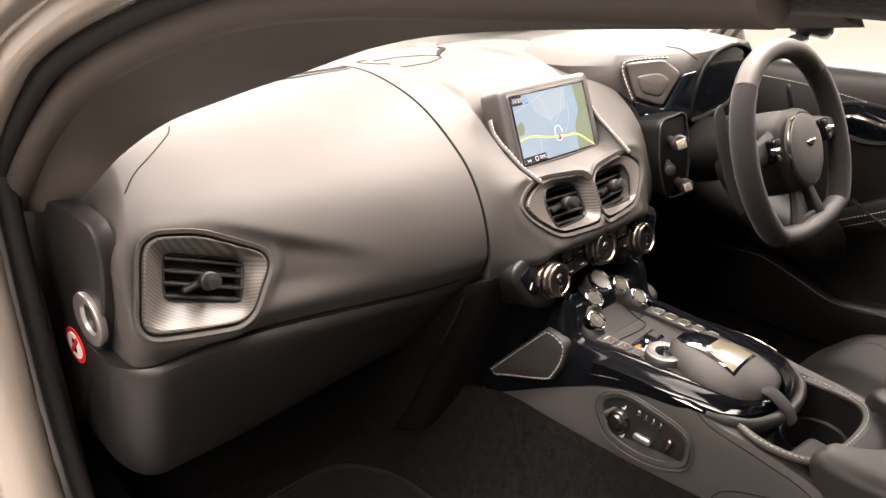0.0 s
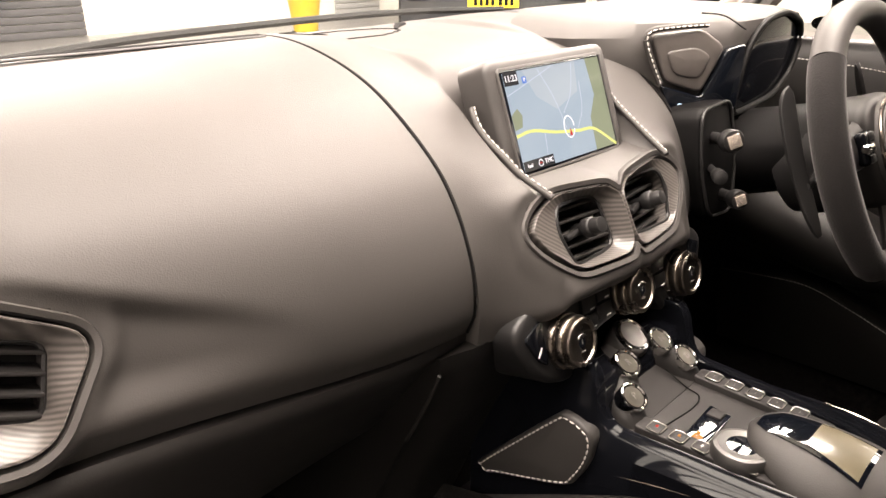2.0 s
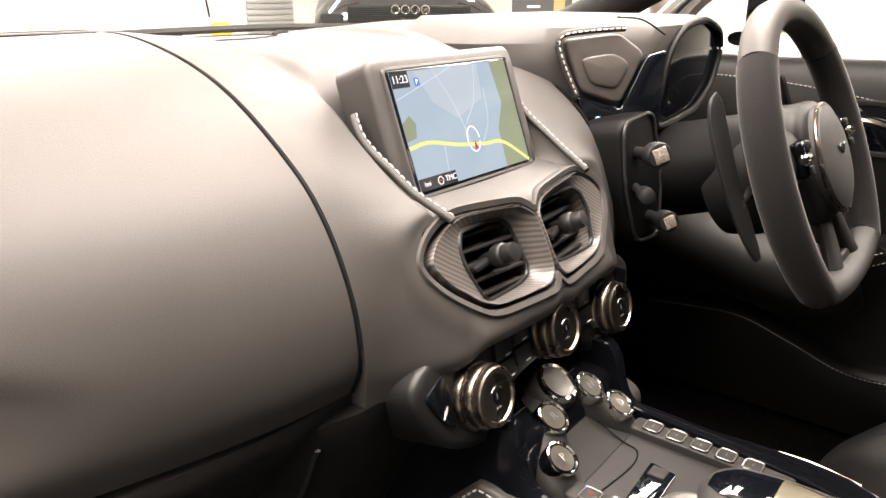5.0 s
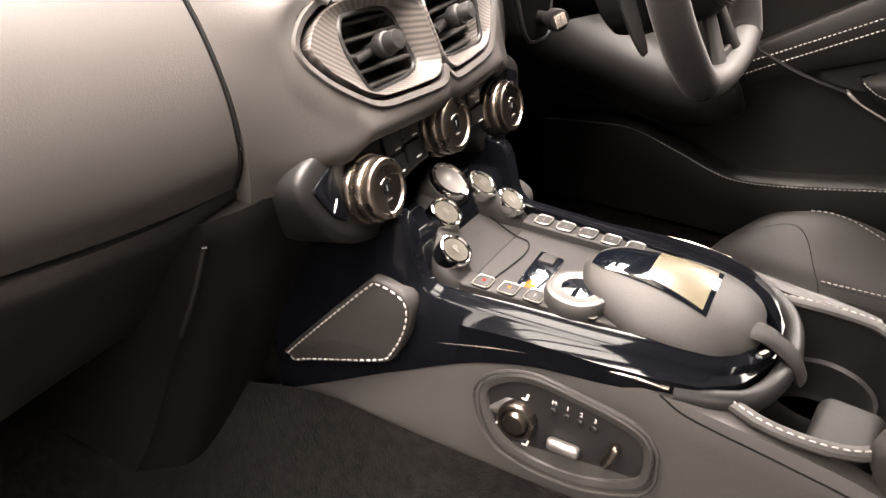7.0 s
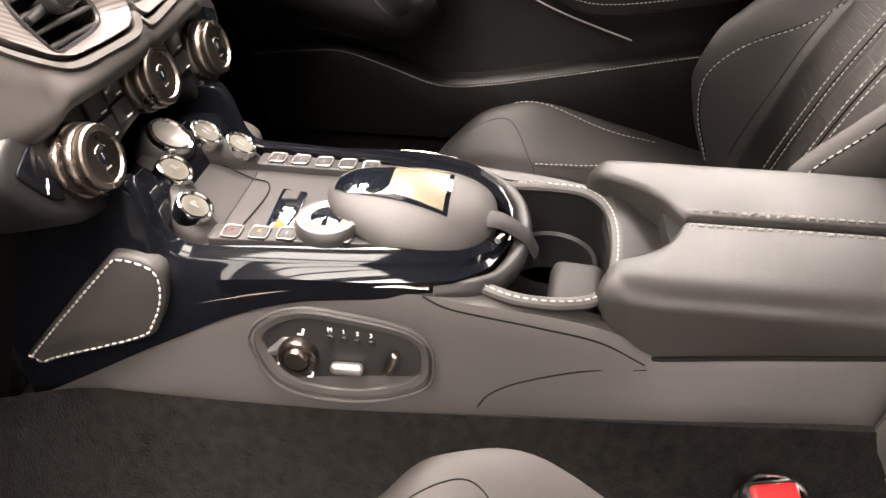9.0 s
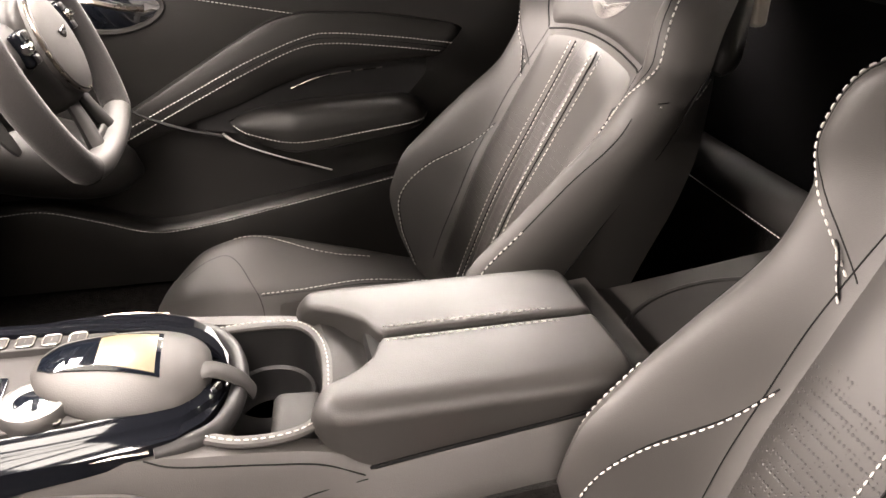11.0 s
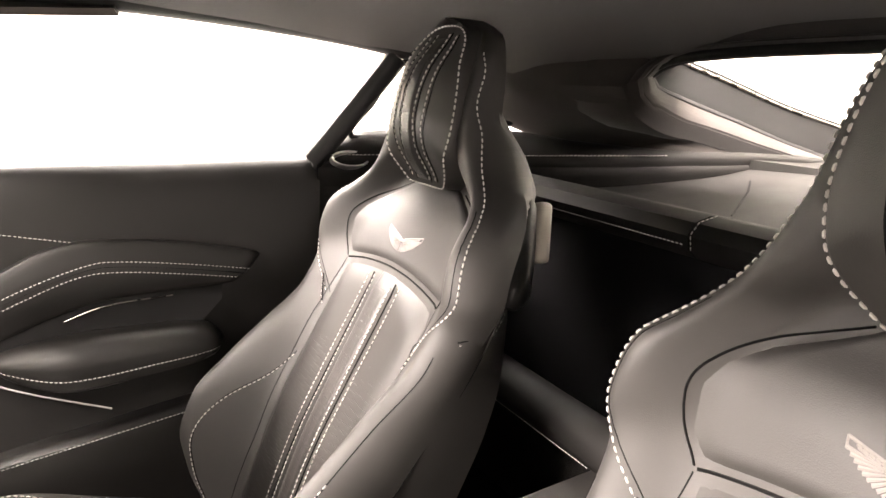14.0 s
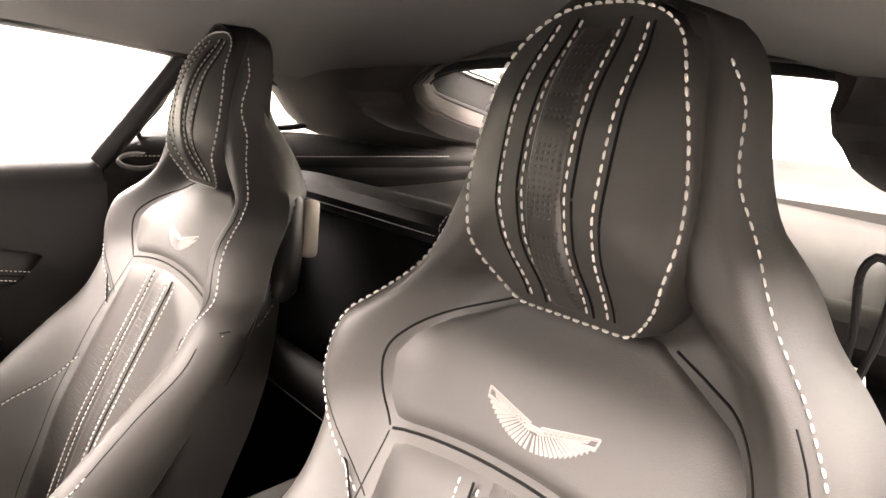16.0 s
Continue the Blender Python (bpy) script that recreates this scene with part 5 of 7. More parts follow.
# strip with warning lamps
strip = part("lamp_strip", plate(rounded([(-0.054, -0.194), (0.020, -0.190), (0.016, -0.216), (-0.056, -0.219)][::-1], 0.003), axes((0, 0, 0.3600), (1, 0, 0), (0, 1, 0)), 0.006, 0.001), BLACKGLASS, tray, "black glass strip with warning signs")
part("belt_sign", block((0.008, 0.010, 0.0006), pose(-0.043, -0.206, 0.3604), 0), AMBER, strip, smooth=False)
part("belt_sign", block((0.004, 0.004, 0.0006), pose(-0.036, -0.204, 0.3604), 0), AMBER, strip, smooth=False)
part("strip_sign", block((0.004, 0.005, 0.0006), pose(-0.016, -0.204, 0.3604), 0), MARK, strip, smooth=False)
part("strip_sign", block((0.003, 0.003, 0.0006), pose(-0.020, -0.206, 0.3604), 0), MARK, strip, smooth=False)
part("socket", block((0.016, 0.016, 0.004), pose(0.006, -0.203, 0.361), 0.003, 2), SATIN, strip)
# rotary controller and palm rest
dm = Matrix.Translation((-0.048, -0.253, 0.3585))
rot = part("rotary_dial", lathe([(0.029, 0.0), (0.0295, 0.010), (0.0288, 0.016), (0.0272, 0.0185), (0.0235, 0.0195), (0.0215, 0.0186)], dm, 44), DIAL, console, "silver rotary controller dial")
part("dial_top", lathe([(0.0217, 0.012), (0.0217, 0.0183), (0.001, 0.0192)], dm, 32), BLACKGLASS, rot)
part("dial_well", lathe([(0.034, -0.003), (0.034, 0.0015), (0.030, 0.0018)], dm, 40), GLOSS, rot)
PL = [(-0.399, 0.001), (-0.396, 0.026), (-0.386, 0.047), (-0.366, 0.061), (-0.335, 0.066), (-0.310, 0.0645), (-0.290, 0.056), (-0.270, 0.043), (-0.256, 0.030), (-0.248, 0.015), (-0.244, 0.001)]
PF = [(-0.399, 0.001), (-0.396, 0.024), (-0.386, 0.041), (-0.366, 0.052), (-0.335, 0.057), (-0.30, 0.055), (-0.27, 0.046), (-0.255, 0.034), (-0.247, 0.016), (-0.244, 0.001)]
PH = [(-0.399, 0.364), (-0.393, 0.372), (-0.378, 0.3825), (-0.35, 0.3915), (-0.31, 0.395), (-0.275, 0.3935), (-0.256, 0.389), (-0.248, 0.384), (-0.244, 0.380)]
PX = [(-0.40, -0.004), (-0.33, -0.008), (-0.244, -0.012)]


def palm_edge(y):
    return lin([(-0.40, 0.360), (-0.30, 0.362), (-0.282, 0.368), (-0.265, 0.375), (-0.244, 0.379)], y)


def palm_z(x, y):
    d = x - lin(PX, y)
    w = lerp_table(PL if d < 0 else PF, y)
    zb = palm_edge(y)
    c = min(1.0, abs(d) / w)
    return zb + (lerp_table(PH, y) - zb) * (1 - c ** 2.6) ** 0.62


rows = []
for i in range(49):
    y = -0.3988 + 0.1546 * (1 - math.cos(math.pi * i / 48)) / 2
    cx, zb = lin(PX, y), palm_edge(y)
    row = []
    for k in range(29):
        u = -math.cos(math.pi * k / 28)
        w = lerp_table(PL if u < 0 else PF, y)
        row.append(Vector((cx + u * w, y, palm_z(cx + u * w * 0.9999, y))))
    row += [Vector((cx + lerp_table(PF, y) * 0.94, y, zb - 0.006)), Vector((cx - lerp_table(PL, y) * 0.94, y, zb - 0.006))]
    rows.append(row)
palm = part("palm_rest", skin(rows), LEATHER, console, "leather palm rest with a glossy touch pad")


def over_palm(outline, lift, name, material, parent, n=10):
    """A thin glossy inlay that follows the palm rest; outline gives (y, x left, x right) stations."""
    rws = []
    for y, x0, x1 in outline:
        rws.append([(x0 + (x1 - x0) * k / n, y, palm_z(x0 + (x1 - x0) * k / n, y) + lift) for k in range(n + 1)])
    return part(name, sheet(rws, 0.003), material, parent)


inlay = [(-0.357 + 0.104 * i / 16, lin([(-0.357, -0.047), (-0.31, -0.038), (-0.265, -0.030), (-0.253, -0.020)], -0.357 + 0.104 * i / 16), lin([(-0.357, 0.016), (-0.31, 0.019), (-0.268, 0.012), (-0.253, -0.002)], -0.357 + 0.104 * i / 16)) for i in range(17)]
pad = over_palm(inlay, 0.0012, "touch_pad", BLACKGLASS, palm)
# gold patch painted in for a reflection in the pad's glass
over_palm([(-0.353 + 0.050 * i / 6, -0.0435 + 0.0022 * i, 0.0135 + 0.0004 * i) for i in range(7)], 0.0018, "pad_reflection", GOLDREFLECT, pad)
part("strap", tube(crv([(-0.022, -0.384, 0.368), (-0.022, -0.398, 0.369), (-0.022, -0.412, 0.363), (-0.022, -0.426, 0.352), (-0.022, -0.434, 0.338)], 14), 0.0125, 12, flat=0.34, up=(0, -0.6, 0.8)), SATIN, console, "flat leather pull strap")

# knee pads with stitched edges beside the dash
for s in (-1, 1):
    PD = [(-0.010, 0.250), (0.004, 0.242), (0.016, 0.250), (0.012, 0.262), (-0.085, 0.368), (-0.100, 0.378), (-0.122, 0.374), (-0.134, 0.362), (-0.132, 0.335), (-0.118, 0.304), (-0.100, 0.286)]
    pm = axes((s * 0.1215, 0, 0), (0, -s, 0), (0, 0.0, 1)) if s > 0 else axes((-0.1215, 0, 0), (0, -1, 0), (0, 0, 1))
    pts = [Vector((-p.x * (1 if s < 0 else -1), p.y)) for p in crv([(y, z, 0) for y, z in PD], 70, True)]
    if s > 0:
        pm = axes((0.1215, 0, 0), (0, 1, 0), (0, 0, 1))
        pts = [Vector((p.x, p.y)) for p in crv([(y, z, 0) for y, z in PD], 70, True)]
    kp = part("knee_pad", plate(pts, pm @ Matrix.Translation((0, 0, 0.006)), 0.020, 0.005, 0.004), LEATHER, console, "stitched leather knee pad")
    loop = inset(pts, 0.0045)
    part("stitching", dashes([pm @ Vector((p.x, p.y, 0.0062)) for p in loop + loop[:1]], pm.to_3x3() @ Vector((0, 0, 1)), 0.0056, 0.0022, 0.0010), THREAD, kp)

# seat switch panel on the flank
sf = axes(flank(-0.28, 0.5), (0, -1, 0.03), (0.12, 0, 1)) @ Matrix.Translation((0, 0, 0.0026))
SP = [(-0.071, 0.010), (-0.058, 0.030), (-0.030, 0.040), (0.010, 0.036), (0.050, 0.028), (0.066, 0.018), (0.070, 0.002), (0.064, -0.020), (0.020, -0.036), (-0.025, -0.036), (-0.056, -0.024)]
ring = [Vector((p.x, p.y - 0.003)) for p in crv([(*p, 0) for p in SP], 70, True)]
sp = part("seat_switch_panel", ring_frame(inset(ring, -0.004), inset(ring, 0.005), sf @ Matrix.Translation((0, 0, 0.0045)), 0.014, 0.003, 70), LEATHER, console, "oval seat switch panel with memory keys")
part("panel_rim", tube([sf @ Vector((p.x, p.y, 0.0052)) for p in inset(ring, -0.0075)], 0.0016, 6, closed=True), LEATHER, sp)
part("panel_face", plate(inset(ring, 0.004), sf @ Matrix.Translation((0, 0, 0.0005)), 0.006, 0.001), PLASTIC, sp)
km = sf @ Matrix.Translation((-0.038, -0.004, 0.001))
part("lumbar_switch", lathe([(0.0175, 0.0), (0.0170, 0.006), (0.0155, 0.008), (0.0125, 0.0085), (0.0115, 0.006), (0.0105, 0.009), (0.0085, 0.0115), (0.001, 0.012)], km, 32), SMOKE, sp)
part("switch_nose", plate(rounded([(-0.030, -0.001), (-0.012, 0.016), (0.006, 0.017), (-0.004, 0.004), (-0.020, -0.004)][::-1], 0.003), km, 0.002, 0.0006, 0.004), SILVER, sp)
part("slide_switch", block((0.028, 0.0105, 0.010), sf @ Matrix.Translation((0.004, -0.013, 0.005)), 0.004, 3), SILVER, sp)
part("tilt_switch", block((0.009, 0.024, 0.010), sf @ Matrix.Translation((0.042, -0.004, 0.005)) @ pose(0, 0, 0, 0, 0, -24), 0.004, 3), SMOKE, sp)
for k, ch in enumerate("M123"):
    x, y = -0.009 + 0.0115 * k, 0.016 - 0.0012 * k
    part("memory_key", lathe([(0.0030, 0.0), (0.0030, 0.002), (0.0022, 0.0028), (0.0003, 0.003)], sf @ Matrix.Translation((x, y, 0.0005)), 16), PLASTIC, sp)
    letters(ch, sf @ Matrix.Translation((x, y + 0.0065, 0.0008)), 0.0055, MARK, sp)
for x, y, a in ((-0.032, 0.019, 0), (-0.028, -0.025, 0), (-0.054, -0.012, 70)):
    part("switch_mark", block((0.0020, 0.0055, 0.0004), sf @ Matrix.Translation((x, y, 0.0008)) @ pose(0, 0, 0, 0, 0, a - 15), 0), MARK, sp, smooth=False)
    part("switch_mark", block((0.0048, 0.0016, 0.0004), sf @ Matrix.Translation((x - 0.0025, y - 0.0028, 0.0008)) @ pose(0, 0, 0, 0, 0, a), 0), MARK, sp, smooth=False)

# cup well
rim_line = crv([(-0.088, -0.385, 0.347), (-0.102, -0.420, 0.346), (-0.102, -0.460, 0.345), (-0.090, -0.488, 0.345), (-0.060, -0.502, 0.346), (0.0, -0.508, 0.347), (0.045, -0.503, 0.346), (0.074, -0.485, 0.344), (0.084, -0.455, 0.342), (0.084, -0.420, 0.342), (0.078, -0.385, 0.343)], 60)
well = thing("cup_holder", (0, -0.45, 0.27), "open cup holder well with stitched leather rim", "cup holder")
part("rim", tube(rim_line, 0.0065, 10, flat=0.7), LEATHER, well)
part("stitching", dashes([p + Vector((p.x * 0.02, 0, 0.0042)) for p in rim_line], (0, 0, 1), 0.0050, 0.0022, 0.0008), THREAD, well)
wall_rings = []
for k, z in ((1.0, 0.345), (0.97, 0.31), (0.94, 0.275), (0.92, 0.262)):
    wall_rings.append([Vector((p.x * k * 0.96, -0.445 + (p.y + 0.445) * k * 0.96, z)) for p in rim_line])
part("well_wall", skin(wall_rings, closed=True, cap=False), PLASTIC, well)
part("well_floor", lathe([(0.10, 0.250), (0.10, 0.262), (0.001, 0.262)], Matrix.Translation((0, -0.445, 0)) @ Matrix.Diagonal((0.95, 0.65, 1, 1)), 40), mat("speckled_rubber", (0.16, 0.15, 0.125), 0.8, bump=0.3, vary=0.5, scale=90), well)
part("cup_ring", lathe([(0.037, 0.262), (0.041, 0.268), (0.041, 0.300), (0.044, 0.303), (0.046, 0.299), (0.046, 0.262)], Matrix.Translation((0.020, -0.452, 0)), 40), PLASTIC, well)
part("divider", block((0.070, 0.050, 0.058), pose(-0.040, -0.474, 0.292, 0, 0, -6), 0.011, 4), SATIN, well)

# armrest box behind the cup well
armrest = thing("armrest", (0, -0.66, 0.29), "padded leather armrest box with twin stitched lids", "armrest")

LIDIN = [(-0.804, 0.0025), (-0.566, 0.0025), (-0.560, 0.010), (-0.550, 0.032), (-0.524, 0.056), (-0.500, 0.068), (-0.488, 0.080), (-0.484, 0.090)]
LIDOUT = [(-0.804, 0.092), (-0.798, 0.102), (-0.785, 0.1095), (-0.765, 0.113), (-0.65, 0.1145), (-0.54, 0.1145), (-0.510, 0.112), (-0.495, 0.106), (-0.487, 0.099), (-0.484, 0.092)]
LIDLOW = [(-0.80, 0.340), (-0.71, 0.329), (-0.60, 0.315), (-0.54, 0.304), (-0.50, 0.326), (-0.484, 0.344)]
for s in (-1, 1):
    rings = []
    for i in range(81):
        y = -0.804 + 0.320 * (1 - math.cos(math.pi * i / 80)) / 2
        xi, xo, zb = lerp_table(LIDIN, y), lerp_table(LIDOUT, y), lin(LIDLOW, y)
        ends = min((y + 0.8042) / 0.016, (-0.4838 - y) / 0.020, 1.0)
        zt = zb + (0.3705 - zb) * max(0.0, 1 - (1 - ends) ** 2) ** 0.5
        w = xo - xi
        ro, ri = min(0.026, 0.5 * w), min(0.006, 0.3 * w)
        row = [Vector((s * xo, y, zb)), Vector((s * xo, y, zb + 0.35 * (zt - zb)))]
        for k in range(25):
            x = xo - w * (1 - math.cos(math.pi * k / 24)) / 2
            do, di = (xo - x) / ro, (x - xi) / ri
            dip = 0.0
            if do < 1:
                dip += 0.55 * min(0.030, zt - zb) * (1 - math.sqrt(max(0, 1 - (1 - do) ** 2)))
            if di < 1:
                dip += min(0.006, 0.3 * (zt - zb)) * (1 - math.sqrt(max(0, 1 - (1 - di) ** 2)))
            row.append(Vector((s * x, y, zt + 0.002 * math.sin(math.pi * min(1, max(0, (x - xi) / w))) - dip)))
        row += [Vector((s * xi, y, zb))]
        rings.append(row)
    half = part("lid", skin(rings), ARMLEATHER, armrest, "padded leather armrest half")
    part("stitching", dashes([(s * 0.0125, -0.560, 0.362), (s * 0.0125, -0.568, 0.3712), (s * 0.0125, -0.65, 0.3722), (s * 0.0125, -0.74, 0.3715), (s * 0.0125, -0.785, 0.3655), (s * 0.0125, -0.801, 0.352)], (0, 0, 1), 0.0058, 0.0024, 0.0010), THREAD, half)
for s in (-1, 1):
    part("lower_seam", tube(crv([(s * 0.1155, -0.533, 0.3055), (s * 0.1165, -0.60, 0.3158), (s * 0.1165, -0.71, 0.3295), (s * 0.1145, -0.79, 0.339)], 24), 0.0022, 6), SEAM, armrest)
part("hinge_gap", block((0.010, 0.235, 0.06), pose(0, -0.682, 0.334), 0.002, 1), SEAM, armrest)
rows = []
for y, z in ((-0.490, 0.343), (-0.500, 0.350), (-0.512, 0.349), (-0.528, 0.340), (-0.545, 0.338), (-0.558, 0.346), (-0.566, 0.360)):
    rows.append([(x, y - 0.012 * (1 - (x / 0.1) ** 2), z) for x in (-0.102, -0.09, -0.06, -0.03, 0, 0.03, 0.06, 0.09, 0.102)])
part("finger_recess", sheet(rows, 0.02), SATIN, armrest, "smooth finger recess")
part("core", block((0.205, 0.245, 0.070), pose(0, -0.672, 0.322), 0.006, 2), RUBBER, armrest)
# rear of the tunnel with its shallow oval tray
rear = thing("rear_tunnel_trim", (0, -0.95, 0.27), "leather rear tunnel trim with a shallow oval tray", "trim")
rows = []
for i in range(20):
    y = -0.80 - 0.36 * i / 19
    zt = lin([(-1.2, 0.36), (-0.95, 0.325), (-0.8, 0.305)], y)
    rows.append([Vector((x, y, z)) for x, z in ((-0.15, zt - 0.10), (-0.145, zt - 0.02), (-0.125, zt), (0.125, zt), (0.145, zt - 0.02), (0.15, zt - 0.10))])
part("cover", skin(rows), LEATHER, rear)
ov = [(0.088 * math.cos(2 * math.pi * i / 48), -0.975 + 0.125 * math.sin(2 * math.pi * i / 48)) for i in range(48)]
part("oval_rim", tube([(x, y, lin([(-1.2, 0.36), (-0.95, 0.325), (-0.8, 0.305)], y) + 0.001) for x, y in ov], 0.004, 8, closed=True), SATIN, rear)
part("oval_floor", skin([[Vector((x * k, -0.975 + (y + 0.975) * k, lin([(-1.2, 0.36), (-0.95, 0.325), (-0.8, 0.305)], y) + 0.002 - (1 - k) * 0.008)) for x, y in ov] for k in (0.98, 0.8, 0.4, 0.02)]), SATIN, rear)

# ---- seats ----

BC = [(0.10, -0.748), (0.177, -0.770), (0.335, -0.824), (0.436, -0.870), (0.568, -0.932), (0.625, -0.9545), (0.66, -0.974), (0.69, -0.998), (0.715, -1.008), (0.80, -1.006), (0.94, -1.026)]
BW = [(0.10, 0.215), (0.20, 0.235), (0.30, 0.247), (0.40, 0.245), (0.50, 0.236), (0.56, 0.240), (0.60, 0.252), (0.63, 0.247), (0.66, 0.238), (0.68, 0.219), (0.70, 0.198), (0.73, 0.170), (0.76, 0.149), (0.80, 0.127), (0.84, 0.116), (0.88, 0.106), (0.905, 0.093), (0.925, 0.070), (0.935, 0.048), (0.938, 0.034)]
BB = [(0.10, 0.0), (0.15, 0.038), (0.22, 0.086), (0.29, 0.118), (0.34, 0.120), (0.395, 0.098), (0.455, 0.068), (0.52, 0.036), (0.56, 0.034), (0.62, 0.050), (0.66, 0.058), (0.69, 0.050), (0.73, 0.040), (0.78, 0.034), (0.82, 0.028), (0.87, 0.020), (0.905, 0.010), (0.94, 0.0)]
BK = [(0.10, 0.97), (0.46, 0.95), (0.56, 0.78), (0.62, 0.58), (0.68, 0.66), (0.73, 0.90), (0.78, 0.98), (0.84, 0.90), (0.90, 0.72), (0.94, 0.80)]
BT = [(0.10, 0.14), (0.40, 0.15), (0.60, 0.13), (0.75, 0.095), (0.82, 0.060), (0.88, 0.040), (0.92, 0.030), (0.94, 0.022)]


def back_y(dx, z):
    """Front of the backrest, in y, at dx from its middle and height z."""
    s = min(1.0, abs(dx) / lerp_table(BW, z))
    b = lerp_table(BB, z)
    y = lerp_table(BC, z) + b * step(0.56 - 0.20 * step(0.70, 0.76, z), 0.88 - 0.16 * step(0.70, 0.76, z), s) + 0.012 * step(0.0, 0.5, s) * step(0.6, 0.3, z)
    if s > 0.84:
        y -= (0.040 - 0.018 * step(0.74, 0.84, z) + 0.55 * b) * (1 - math.sqrt(max(0, 1 - ((s - 0.84) / 0.16) ** 2)))
    return y


def cush_w(y):
    return lerp_table([(-0.80, 0.235), (-0.5, 0.258), (-0.38, 0.248), (-0.30, 0.215), (-0.265, 0.17), (-0.252, 0.12)], y)


def cush_z(dx, y):
    s = min(1.0, abs(dx) / cush_w(y))
    b = lerp_table([(-0.80, 0.0), (-0.70, 0.022), (-0.60, 0.045), (-0.44, 0.070), (-0.36, 0.050), (-0.29, 0.010), (-0.25, 0.0)], y)
    z = lerp_table([(-0.80, 0.120), (-0.55, 0.128), (-0.42, 0.142), (-0.34, 0.148), (-0.295, 0.138), (-0.268, 0.115), (-0.252, 0.08)], y) + b * step(0.55, 0.86, s)
    if s > 0.84:
        z -= (0.035 + 0.45 * b) * (1 - math.sqrt(max(0, 1 - ((s - 0.84) / 0.16) ** 2)))
    return z


def build_seat(cx):
    seat = thing("sports_seat", (cx, -0.6, 0.05), "black leather sports seat with white contrast stitching", "seat", "pair of front seats")
    ss = [-1 + 2 * i / 60 for i in range(61)]
    ss = [math.copysign(1 - (1 - abs(s)) ** 1.5, s) for s in ss]
    rings = []
    for i in range(86):
        z = 0.10 + 0.842 * i / 85
        w = lerp_table(BW, z) if z < 0.93 else 0.048 * math.sqrt(max(0.02, 1 - ((z - 0.93) / 0.0125) ** 2))
        t = lerp_table(BT, z)
        front = [Vector((cx + s * w, back_y(s * lerp_table(BW, z), z), z)) for s in ss]
        yb = lerp_table(BC, z) - t
        back = [Vector((cx + s * w * lerp_table(BK, z), yb + 0.05 * abs(s) ** 3, z)) for s in reversed(ss[::4])]
        rings.append(front + back)
    bm = skin(rings)
    bmesh.ops.recalc_face_normals(bm, faces=bm.faces)
    tree = BVHTree.FromBMesh(bm)
    back = part("backrest", bm, LEATHER, seat, "leather backrest shell with side bolsters")
    rings = []
    for i in range(60):
        y = -0.80 + 0.548 * i / 59
        w = cush_w(y)
        top = [Vector((cx + s * w, y, cush_z(s * w, y))) for s in ss]
        bot = [Vector((cx + s * w * 0.95, min(y, -0.28), 0.062)) for s in reversed(ss[::4])]
        rings.append(top + bot)
    bm = skin(rings)
    bmesh.ops.recalc_face_normals(bm, faces=bm.faces)
    ctree = BVHTree.FromBMesh(bm)
    cush = part("cushion", bm, LEATHER, seat, "leather seat cushion with raised bolsters")

    def hit(dx, z, lift=0.0, tr=tree):
        p, n, _, _ = tr.ray_cast(Vector((cx + dx, 0.2, z)), Vector((0, -1, 0)))
        if p is None:
            p, n, _, _ = tr.find_nearest(Vector((cx + dx, -0.95, z)))
        return p + n * lift, n

    def chit(dx, y, lift=0.0):
        p, n, _, _ = ctree.ray_cast(Vector((cx + dx, y, 1.0)), Vector((0, 0, -1)))
        if p is None:
            p, n, _, _ = ctree.find_nearest(Vector((cx + dx, y, 0.12)))
        return p + n * lift, n

    def sewn(pts, parent, fn=hit, r=0.00095, length=0.0058, gap=0.0026, n=60):
        q = [fn(p.x, p.y, 0.0006) for p in crv([(*p, 0) for p in pts], n)]
        part("stitching", dashes([a for a, _ in q], [b for _, b in q], length, gap, r), THREAD, parent)

    def piped(pts, parent, fn=hit, r=0.0013, n=60, material=None):
        part("seam", tube([fn(p.x, p.y, -0.0002)[0] for p in crv([(*p, 0) for p in pts], n)], r * 0.6, 6), material or SEAM, parent)

    def inlay_panel(name, stations, material, parent, lift=0.004, fn=hit, n=16, label="", bow=None):
        """A stuffed panel over the shell; stations of (z, x left, x right)."""
        rings = []
        for j, (z, x0, x1) in enumerate(stations):
            e = min(j, len(stations) - 1 - j)
            row = []
            for k in range(n + 1):
                f = min(k, n - k)
                up = lift * min(1, (e / 2.0)) ** 0.5 * min(1, (f / 2.0)) ** 0.5 - 0.002
                x = x0 + (x1 - x0) * k / n
                row.append(fn(x, z + (bow(x, z) if bow else 0), up)[0])
            rings.append(row)
        return part(name, sheet(rings, 0.006, (0, -1, 0) if fn is hit else (0, 0, -1)), material, parent, label)

    # lower insert, pierced, with its plain upper part and the middle band
    low = [(0.16 + 0.405 * j / 24, -lin([(0.16, 0.135), (0.57, 0.148)], 0.16 + 0.405 * j / 24), lin([(0.16, 0.135), (0.57, 0.148)], 0.16 + 0.405 * j / 24)) for j in range(25)]
    crown = lambda x: 0.016 * (1 - (x / 0.15) ** 2)
    insert = inlay_panel("insert", low, PERF, seat, 0.009, n=24, label="pierced leather backrest insert", bow=lambda x, z: crown(x) * step(0.3, 0.56, z))
    band = inlay_panel("band", [(z, x0 * 0.235 , x1 * 0.235) for z, x0, x1 in low[1:]], FLUTE, seat, 0.011, n=8, bow=lambda x, z: crown(x) * step(0.3, 0.56, z))
